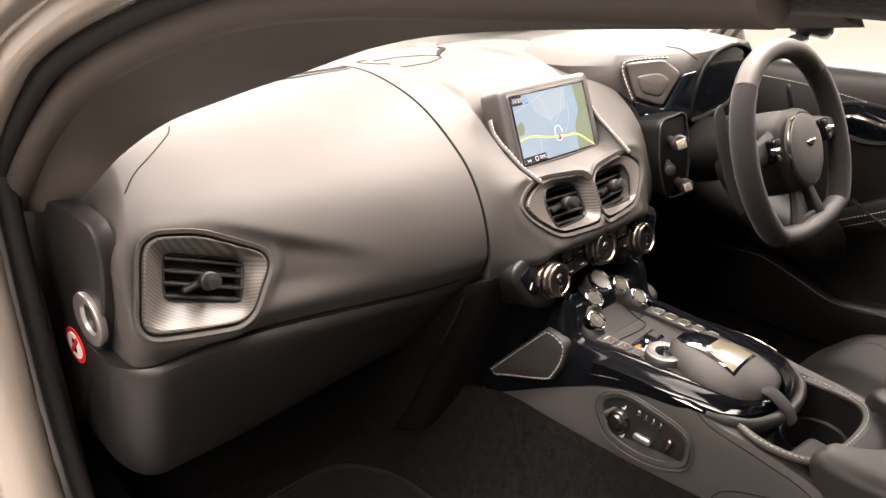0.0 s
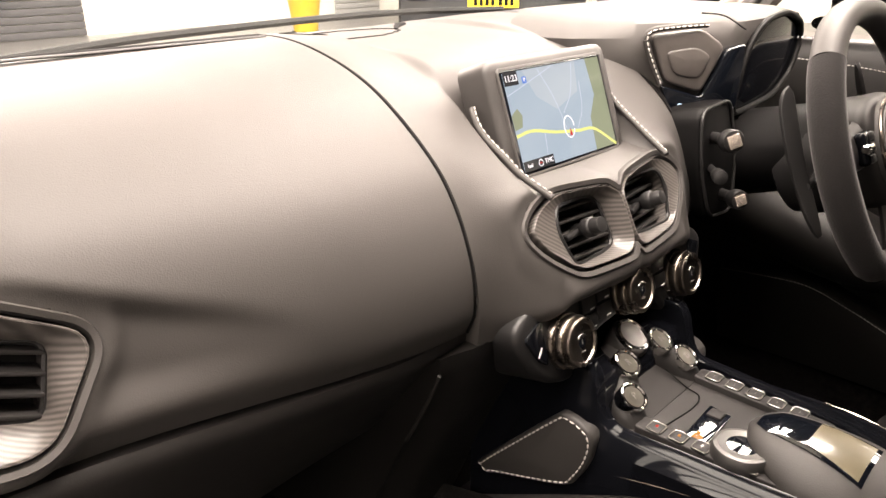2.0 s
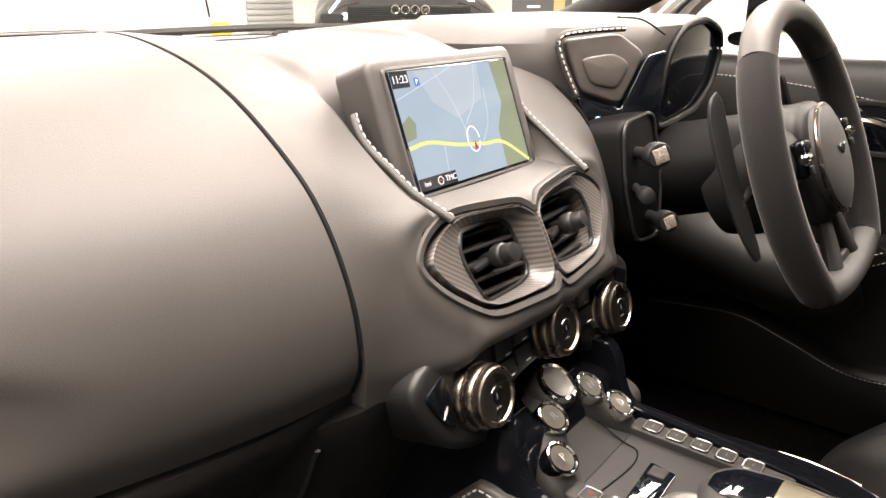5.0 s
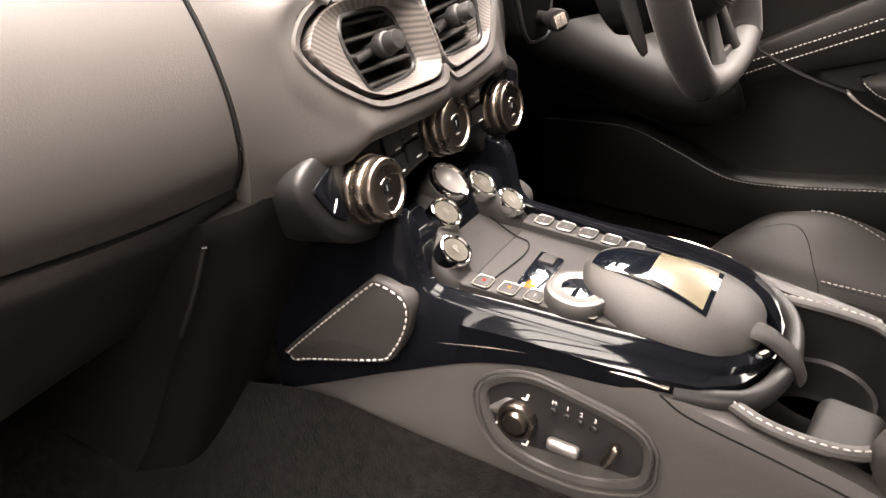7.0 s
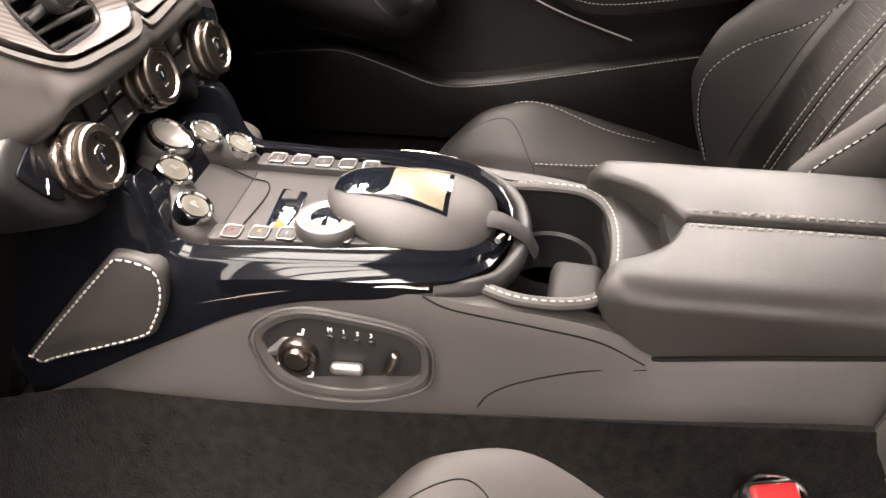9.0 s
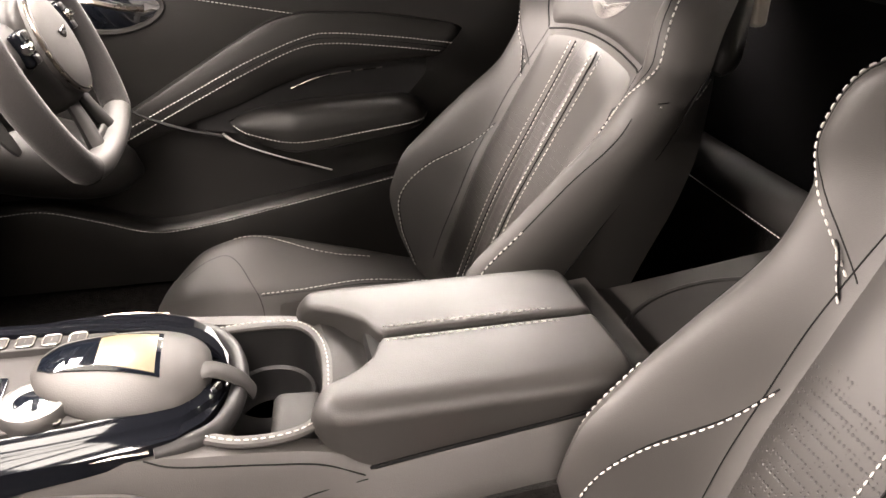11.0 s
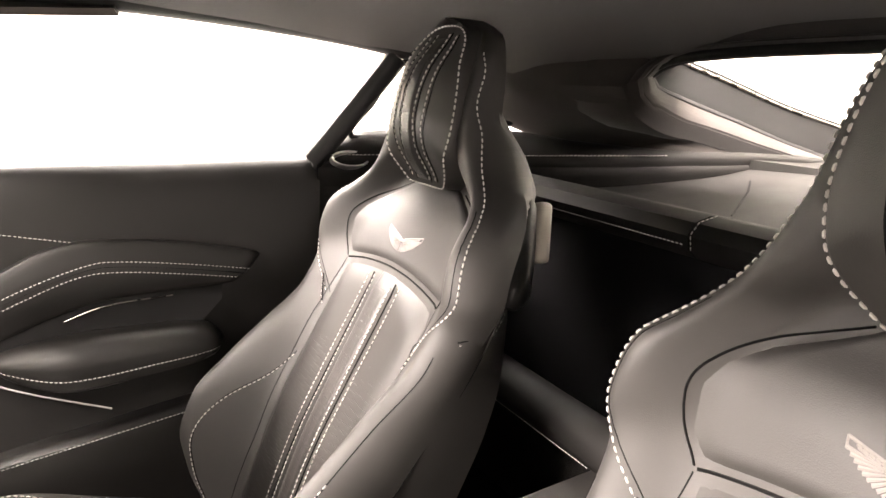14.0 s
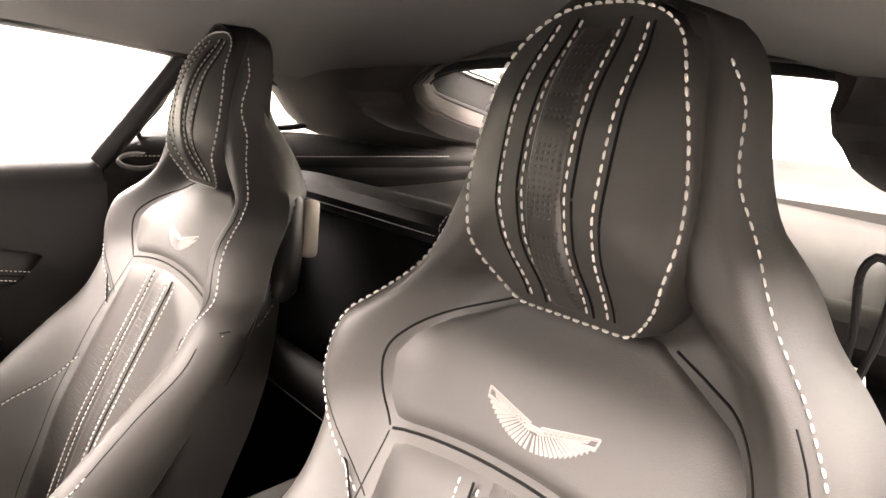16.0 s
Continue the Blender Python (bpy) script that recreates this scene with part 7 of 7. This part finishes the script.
# ---- rear of the cabin ----
for s in (1, -1):
    # quarter panel behind the door, running back and inwards
    low_c = crv([(s * 0.690, -0.925, 0.12), (s * 0.66, -1.05, 0.14), (s * 0.60, -1.25, 0.18), (s * 0.43, -1.52, 0.22), (s * 0.44, -1.72, 0.25), (s * 0.46, -2.0, 0.30)], 36)
    mid_c = crv([(s * 0.685, -0.925, 0.45), (s * 0.655, -1.05, 0.46), (s * 0.585, -1.25, 0.50), (s * 0.415, -1.52, 0.55), (s * 0.42, -1.72, 0.58), (s * 0.45, -2.0, 0.60)], 36)
    top_c = crv([(s * 0.680, -0.925, 0.700), (s * 0.635, -1.05, 0.708), (s * 0.555, -1.25, 0.720), (s * 0.395, -1.52, 0.744), (s * 0.40, -1.72, 0.748), (s * 0.44, -2.0, 0.74)], 36)
    rows = [crv([a, b, c], 14) for a, b, c in zip(low_c, mid_c, top_c)]
    structure("trim", sheet(rows, 0.03, (s, 0, 0)), DIMREAR, "black leather rear quarter panel", "quarter trim")
    # shelf that swells out over the quarter panel up to the window
    up_c = crv([(s * 0.690, -0.925, 0.712), (s * 0.675, -1.0, 0.760), (s * 0.64, -1.15, 0.770), (s * 0.60, -1.27, 0.780), (s * 0.52, -1.40, 0.768), (s * 0.405, -1.53, 0.757), (s * 0.41, -1.72, 0.757), (s * 0.45, -2.0, 0.748)], 36)
    ov_c = [a + Vector((-s * 0.012, 0, 0.012)) for a in top_c]
    rows = [crv([a + Vector((0, 0, -0.02)), b, b.lerp(c, 0.5) + Vector((0, 0, 0.012)), c], 12) for a, b, c in zip(top_c, ov_c, up_c)]
    tr = structure("trim", sheet(rows, 0.02, (0, 0, -1)), DIMREAR, "padded leather ledge under the quarter window", "trim")
    part("stitching", dashes([p + Vector((-s * 0.003, 0, 0.006)) for p in ov_c if p.y > -1.5], (-s * 0.5, 0, 0.8), 0.0048, 0.0022, 0.0009), THREAD, tr)
    hm = axes((s * 0.642, -0.975, 0.716), (0, -s, 0.0), (s * 0.5, 0, 0.85))
    oval_h = [Vector((0.036 * math.cos(2 * math.pi * i / 36), 0.016 * math.sin(2 * math.pi * i / 36))) for i in range(36)]
    part("belt_outlet", ring_frame(oval_h, inset(oval_h, 0.005), hm, 0.022, 0.004, 36), SILVER, tr, "smoked metal belt outlet")
    # black bar between door glass and quarter glass
    bar_p = crv([(s * 0.678, -0.918, 0.705), (s * 0.655, -0.960, 0.770), (s * 0.625, -1.018, 0.860), (s * 0.612, -1.040, 0.895)], 20)
    structure("trim", tube(bar_p, 0.016, 10, flat=1.2, up=(0, 1, 0.3)), PLASTIC, "black bar between door window and quarter window", "pillar")
    # quarter glass and the trim behind it
    q = [(s * 0.670, -0.985, 0.752), (s * 0.615, -1.05, 0.885), (s * 0.60, -1.20, 0.872), (s * 0.605, -1.29, 0.80)]
    bm = bmesh.new()
    vs = [bm.verts.new(p) for p in q]
    f = bm.faces.new(vs)
    ext = bmesh.ops.extrude_face_region(bm, geom=[f])
    for v in (e for e in ext["geom"] if isinstance(e, bmesh.types.BMVert)):
        v.co.x += s * 0.004
    structure("window_2", bm, GLASS, "small clear rear quarter window", "window").visible_shadow = False
    part("frame", tube(crv([q[0], Vector(q[0]).lerp(Vector(q[1]), 0.5) + Vector((0, 0.004, 0)), q[1], q[2], q[3], Vector(q[3]).lerp(Vector(q[0]), 0.5)], 50, True), 0.006, 8, closed=True), RUBBER, tr)
    # pillar trim that sweeps from the quarter glass to the rear opening
    a_c = crv([(s * 0.56, -1.12, 0.915), (s * 0.605, -1.20, 0.872), (s * 0.606, -1.29, 0.785), (s * 0.50, -1.42, 0.764), (s * 0.412, -1.53, 0.752), (s * 0.44, -1.90, 0.735), (s * 0.52, -2.25, 0.70)], 30)
    b_c = crv([(s * 0.386, -1.41, 0.945), (s * 0.374, -1.36, 0.905), (s * 0.372, -1.344, 0.851), (s * 0.412, -1.562, 0.786), (s * 0.472, -1.892, 0.744), (s * 0.53, -2.25, 0.70)], 30)
    rows = [crv([a, a.lerp(b, 0.5) + Vector((-s * 0.004, 0.012, 0.004)), b], 12) for a, b in zip(a_c, b_c)]
    structure("trim", sheet(rows, 0.02, (s, 0, 0)), HEADLINER, "dark trimmed rear pillar", "pillar")

# transverse rail, dark bulkhead and lower rail behind the seats
bulk = thing("rear_bulkhead", (0, -1.22, 0.35), "black bulkhead behind the seats with padded leather rails", "bulkhead")
sec_r = [(-1.195, 0.672), (-1.190, 0.690), (-1.200, 0.706), (-1.225, 0.714), (-1.27, 0.710), (-1.29, 0.69), (-1.29, 0.66), (-1.21, 0.66)]
part("top_rail", skin([[Vector((x, y, z)) for y, z in sec_r] for x in (-0.56, -0.35, -0.2, 0.06)]), DIMREAR, bulk, "padded leather top rail")
part("top_rail", skin([[Vector((x, y, z)) for y, z in sec_r] for x in (0.063, 0.2, 0.4, 0.56)]), DIMREAR, bulk, "padded leather top rail")
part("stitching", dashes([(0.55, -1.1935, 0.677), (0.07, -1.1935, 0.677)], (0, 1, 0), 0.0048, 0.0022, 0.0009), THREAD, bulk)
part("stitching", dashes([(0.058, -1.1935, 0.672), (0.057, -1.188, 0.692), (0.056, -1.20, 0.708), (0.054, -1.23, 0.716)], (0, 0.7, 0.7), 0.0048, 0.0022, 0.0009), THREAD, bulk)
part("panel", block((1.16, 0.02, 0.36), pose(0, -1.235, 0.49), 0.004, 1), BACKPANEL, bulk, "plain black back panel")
part("lower_rail", tube([(-0.58, -1.135, 0.405), (-0.2, -1.125, 0.405), (0.2, -1.125, 0.405), (0.58, -1.135, 0.405)], 0.034, 14), DIMREAR, bulk, "padded leather lower rail")
part("stitching", dashes([(0.50, -1.099, 0.386), (0.08, -1.092, 0.386)], (0, 1, 0), 0.0048, 0.0022, 0.0009), THREAD, bulk)
part("lower_panel", block((1.16, 0.02, 0.30), pose(0, -1.15, 0.24), 0.004, 1), CARPET, bulk)
# luggage shelf and the surround of the rear window
rows = [[(x, y, z - 0.02 * abs(x) / 0.4) for x in (-0.55, -0.4, -0.2, 0, 0.2, 0.4, 0.55)] for y, z in ((-1.28, 0.700), (-1.40, 0.715), (-1.52, 0.735), (-1.70, 0.76))]
shelf = structure("trim", sheet(rows, 0.02), DIMREAR, "black leather luggage shelf", "shelf")
part("panel_gap", tube([(0.125, -1.34, 0.7010), (0.165, -1.40, 0.7070), (0.23, -1.50, 0.7200), (0.292, -1.58, 0.7287)], 0.0018, 6), SEAM, shelf)
structure("trim", sheet([[(x, y, z) for x in (-0.62, -0.3, 0, 0.3, 0.62)] for y, z in ((-1.69, 0.758), (-1.9, 0.752), (-2.1, 0.76), (-2.25, 0.80))], 0.02), DIMREAR, "leather trimmed boot lip under the rear window", "shelf")
# padded lip, dark band, bright edge and glass of the rear opening
OUTER = [(0.53, -2.22, 0.705), (0.472, -1.892, 0.744), (0.438, -1.704, 0.766), (0.412, -1.562, 0.786), (0.392, -1.455, 0.799), (0.376, -1.369, 0.829), (0.372, -1.344, 0.862), (0.372, -1.352, 0.890), (0.362, -1.385, 0.922), (0.330, -1.40, 0.936), (0.2, -1.40, 0.946), (0.0, -1.40, 0.950)]
INNER = [(0.535, -2.24, 0.735), (0.479, -1.927, 0.783), (0.435, -1.687, 0.826), (0.415, -1.59, 0.842), (0.400, -1.51, 0.856), (0.388, -1.43, 0.872), (0.382, -1.402, 0.884), (0.378, -1.405, 0.900), (0.366, -1.425, 0.914), (0.332, -1.435, 0.924), (0.2, -1.435, 0.932), (0.0, -1.435, 0.936)]
PANE = [(0.527, -2.25, 0.818), (0.475, -1.90, 0.862), (0.435, -1.70, 0.892), (0.420, -1.62, 0.905), (0.410, -1.56, 0.914), (0.400, -1.51, 0.921), (0.396, -1.485, 0.926), (0.392, -1.475, 0.929), (0.376, -1.47, 0.934), (0.34, -1.47, 0.940), (0.2, -1.47, 0.948), (0.0, -1.47, 0.952)]


def arch_line(pts, n=90):
    half = crv(pts, n // 2)
    return half + [Vector((-p.x, p.y, p.z)) for p in reversed(half[:-1])]


lo, li, lp = arch_line(OUTER), arch_line(INNER), arch_line(PANE)
flange = [p + Vector((0.09 * p.x / 0.4 if p.y > -1.45 else 0.05 * (1 if p.x > 0 else -1), 0.05 if p.y > -1.45 else 0, 0.045 if p.z > 0.86 else 0.0)) for p in lo]
structure("trim", sheet([crv([a, a.lerp(b, 0.5) + Vector((0, 0.006, -0.004)), b], 6) for a, b in zip(lo, flange)], 0.01, (0, 0, 1)), HEADLINER, "dark suede return between roof lining and window lip", "trim")
rows = []
for a, b in zip(lo, li):
    mid = a.lerp(b, 0.45) + Vector((-0.022 if a.x > 0.05 else (0.022 if a.x < -0.05 else 0), 0.012, 0.002))
    rows.append(crv([a, a.lerp(mid, 0.6) + Vector((0, 0.006, 0)), mid, b], 9))
sur = structure("trim", sheet(rows, 0.01, (0, -1, 0.3)), HEADLINER, "padded suede lip round the rear window", "window surround")
part("seal", tube(li, 0.007, 8), RUBBER, sur)
part("piping", tube([a.lerp(b, 0.74) + Vector((0, 0.012, -0.003)) for a, b in zip(lo, li)], 0.0085, 10), DIMREAR, sur, "padded piping round the rear window")
structure("trim", sheet([crv([a, a.lerp(b, 0.5) + Vector((0, 0, -0.006)), b], 5) for a, b in zip(li, lp)], 0.008, (0, -0.6, 0.6)), RUBBER, "dark band round the rear glass", "window band")
part("bright_edge", tube([p + Vector((-0.003 if p.x > 0.01 else 0.003 if p.x < -0.01 else 0, 0, -0.003)) for p in lp], 0.0028, 6), SMOKE, sur)
rows = [[Vector((p.x * u, p.y, p.z + 0.006 + 0.02 * (1 - u * u))) for u in (-1, -0.6, -0.2, 0.2, 0.6, 1)] for p in crv(PANE[:6] + [(0.38, -1.46, 0.936)], 20)]
structure("window_3", sheet(rows, 0.004, (0, 0, 1)), GLASS, "sloping rear window glass", "window").visible_shadow = False
# outer skins that close the body
for s in (1, -1):
    body_rows = []
    for y in (-0.96, -1.1, -1.3, -1.6, -2.0, -2.3):
        body_rows.append([(s * 0.70, y, 0.72), (s * 0.80, y, 0.70), (s * 0.88, y, 0.55), (s * 0.90, y, 0.30), (s * 0.86, y, 0.0)])
    structure("trim", sheet(body_rows, 0.02, (-s, 0, 0)), BODY, "bronze-grey painted rear wing of the car", "body panel")
roof_rows = []
for i in range(17):
    y = -0.25 - 1.95 * i / 16
    zc = lin([(-2.2, 0.75), (-1.5, 0.99), (-1.1, 1.035), (-0.6, 1.045), (-0.2, 1.02), (0, 0.985)], y)
    roof_rows.append([(x, y, zc - 0.09 * (abs(x) / 0.72) ** 2.4) for x in (-0.72, -0.6, -0.45, -0.25, 0, 0.25, 0.45, 0.6, 0.72)])
structure("trim", sheet([r for r in roof_rows if r[0][1] > -1.46], 0.012, (0, 0, 1)), BODY, "bronze-grey painted car roof", "body panel")
# dash base, bulkhead, bonnet and windscreen close the front
structure("trim", sheet([[(x, y, z - 0.06 * (abs(x) / 0.75) ** 3) for x in (-0.75, -0.5, -0.25, 0, 0.25, 0.5, 0.75)] for y, z in ((0.50, 0.685), (0.60, 0.665), (0.9, 0.655), (1.4, 0.60), (1.9, 0.48))], 0.02), BODY, "bronze-grey painted bonnet ahead of the windscreen", "body panel")
structure("trim", block((1.5, 0.02, 0.60), pose(0, 0.56, 0.36), 0), RUBBER, "black bulkhead under the windscreen", "bulkhead")
ws = []
for k in range(9):
    f = k / 8
    ws.append([(u * (0.66 - 0.02 * f), 0.50 - 0.77 * f - 0.14 * abs(u) ** 2.2 * (1 - f), 0.690 + 0.315 * f ** 0.85 - 0.05 * abs(u) ** 2 * (1 - f * 0.3)) for u in (-1, -0.75, -0.5, -0.25, 0, 0.25, 0.5, 0.75, 1)])
structure("window_4", sheet(ws, 0.004, (0, 0, 1)), GLASS, "raked clear windscreen", "windscreen").visible_shadow = False
part("wiper", tube(crv([(-0.45, 0.50, 0.705), (-0.2, 0.53, 0.716), (0.2, 0.545, 0.720), (0.5, 0.52, 0.712)], 24), 0.006, 6), RUBBER, dash)

# ---- the workshop round the car ----
def wall(name, size, at, label, material=None):
    return structure(name, block(size, Matrix.Translation(at), 0), material or WALLPAINT, label, "wall")


structure("ground", block((17.4, 16.6, 0.1), Matrix.Translation((2.45, 1.5, -0.25)), 0), CONCRETE, "grey painted workshop floor", "floor")
north = wall("wall_north", (17.3, 0.15, 3.6), (2.45, 9.6, 1.5), "white painted workshop wall ahead of the car")
wall("wall_south", (17.3, 0.15, 3.6), (2.45, -6.5, 1.5), "white painted workshop wall behind the car")
wall("wall_east", (0.15, 16.3, 3.6), (11.0, 1.5, 1.5), "white painted workshop wall")
wall("wall_west", (0.15, 16.3, 3.6), (-6.0, 1.5, 1.5), "grey painted workshop wall", GREYWALL)
structure("ceiling", block((17.3, 16.4, 0.1), Matrix.Translation((2.45, 1.5, 3.25)), 0), WALLPAINT, "white workshop ceiling", "ceiling")


def roller_shutter(x0, x1, h, material, label):
    sh = thing("roller_shutter", ((x0 + x1) / 2, 9.5, -0.2), label, "shutter", "roller shutters")
    n = int(h / 0.09)
    first = part("slat", block((x1 - x0, 0.03, 0.082), pose((x0 + x1) / 2, 9.49, -0.15), 0.012, 2), material, sh)
    for k in range(1, n):
        ob = new("slat", first.data)
        ob.parent = sh
        ob.matrix_parent_inverse = sh.matrix_world.inverted()
        ob.location = (0, 0, 0.09 * k)
    return sh


roller_shutter(7.05, 8.0, 2.6, SHUTTER, "light grey slatted roller shutter in the wall")
roller_shutter(-4.6, 3.08, 2.6, DARKDOOR, "dark grey slatted roller shutter in the wall")
part("pipe", tube([(3.74, 9.49, -0.2), (3.74, 9.49, 2.6)], 0.02, 8), WALLPAINT, north)

# yellow mop bucket by the wall
bucket = thing("mop_bucket", (4.95, 7.4, -0.2), "yellow plastic mop bucket with a wringer", "bucket")
part("tub", lathe([(0.14, 0.06), (0.15, 0.08), (0.20, 0.42), (0.215, 0.44), (0.20, 0.45), (0.15, 0.20), (0.001, 0.18)], pose(4.95, 7.4, -0.2), 28), YELLOW, bucket)
part("wringer", block((0.22, 0.16, 0.20), pose(5.05, 7.4, 0.34), 0.04, 3), YELLOW, bucket)
part("handle", tube(crv([(4.90, 7.4, 0.5), (4.86, 7.4, 0.9), (4.92, 7.35, 1.25)], 12), 0.014, 8), RUBBER, bucket)
for k in range(4):
    part("castor", lathe([(0.03, -0.015), (0.035, 0), (0.03, 0.015)], pose(4.95 + 0.11 * (-1) ** k, 7.4 + 0.11 * (-1) ** (k // 2), -0.165, 90, 0, 0), 12), RUBBER, bucket)

# dark sports car parked ahead, seen from behind
other = thing("parked_car", (3.35, 4.2, -0.2), "dark grey sports car parked ahead with a yellow plate", "car")
OX = 3.35
prof = [(2.95, 0.25), (2.90, 0.45), (2.92, 0.62), (3.02, 0.78), (3.25, 0.86), (3.8, 0.98), (4.4, 1.04), (5.0, 0.95), (5.6, 0.72), (6.6, 0.55), (6.95, 0.40), (6.95, 0.15), (5.0, 0.02), (3.1, 0.05)]
rings = []
for f in (-1, -0.97, -0.88, -0.7, -0.4, 0, 0.4, 0.7, 0.88, 0.97, 1):
    k = 1 - 0.30 * abs(f) ** 5
    rings.append([Vector((OX + f * 0.96, 4.9 + (p.x - 4.9) * (1 - 0.08 * abs(f) ** 3), -0.02 + (p.y) * (k if p.y > 0.5 else 1 - 0.1 * abs(f) ** 5))) for p in crv([(y, z, 0) for y, z in prof], 60, True)])
part("body", skin(rings), CARPAINT, other)
part("rear_grille", block((1.25, 0.05, 0.16), pose(OX, 2.93, 0.58), 0.03, 2), RUBBER, other)
for k in range(7):
    part("grille_bar", block((1.22, 0.02, 0.008), pose(OX, 2.898, 0.52 + 0.02 * k), 0.002, 1), SATIN, other)
for k in range(4):
    part("exhaust_pipe", lathe([(0.042, 0), (0.045, 0.03), (0.038, 0.035), (0.034, 0.0)], pose(OX - 0.15 + 0.1 * k, 2.90, 0.62, 90, 0, 0), 20), CHROME, other)
for s in (-1, 1):
    part("tail_lamp", block((0.36, 0.03, 0.02), pose(OX + s * 0.70, 2.99, 0.74), 0.008, 2), RED, other)
    part("rear_vent", block((0.22, 0.03, 0.26), pose(OX + s * 0.78, 2.96, 0.45), 0.02, 2), RUBBER, other)
    for y in (3.55, 6.05):
        part("tyre", lathe([(0.20, -0.14), (0.33, -0.13), (0.34, -0.10), (0.34, 0.10), (0.33, 0.13), (0.20, 0.14)], pose(OX + s * 0.86, y, 0.14, 0, 90, 0), 32), RUBBER, other)
plate_ob = part("number_plate", block((0.52, 0.012, 0.11), pose(OX - 0.02, 2.885, 0.31), 0.006, 2), PLATE, other, "yellow number plate with dark bars")
for k in range(7):
    part("plate_bar", block((0.034, 0.003, 0.062), pose(OX - 0.20 + 0.058 * k + (0.02 if k > 3 else 0), 2.877, 0.31), 0.002, 1), SEAM, plate_ob)
other.matrix_world = Matrix.Translation((5.29, 4.6, 0)) @ Matrix.Rotation(radians(-45), 4, "Z") @ Matrix.Translation((-OX, -2.9, 0)) @ other.matrix_world
# upright banner stand beside it
banner = thing("banner_stand", (6.85, 3.9, -0.2), "tall dark banner stand with pale and orange marks", "banner")
part("sheet", block((0.85, 0.012, 1.9), pose(6.85, 4.0, 0.80, 0, 0, -20), 0.003, 1), DARKDOOR, banner)
for k in range(7):
    part("banner_bar", block((0.18 + 0.05 * (k % 3), 0.004, 0.025), pose(6.70, 4.025, 0.25 + 0.13 * k, 0, 0, -20), 0), MARK, banner, smooth=False)
part("banner_mark", block((0.16, 0.004, 0.5), pose(7.06, 3.91, 0.65, 0, 0, -20), 0), BROWN, banner, smooth=False)
part("foot", block((0.9, 0.22, 0.03), pose(6.85, 4.0, -0.185, 0, 0, -20), 0.01, 2), SILVER, banner)
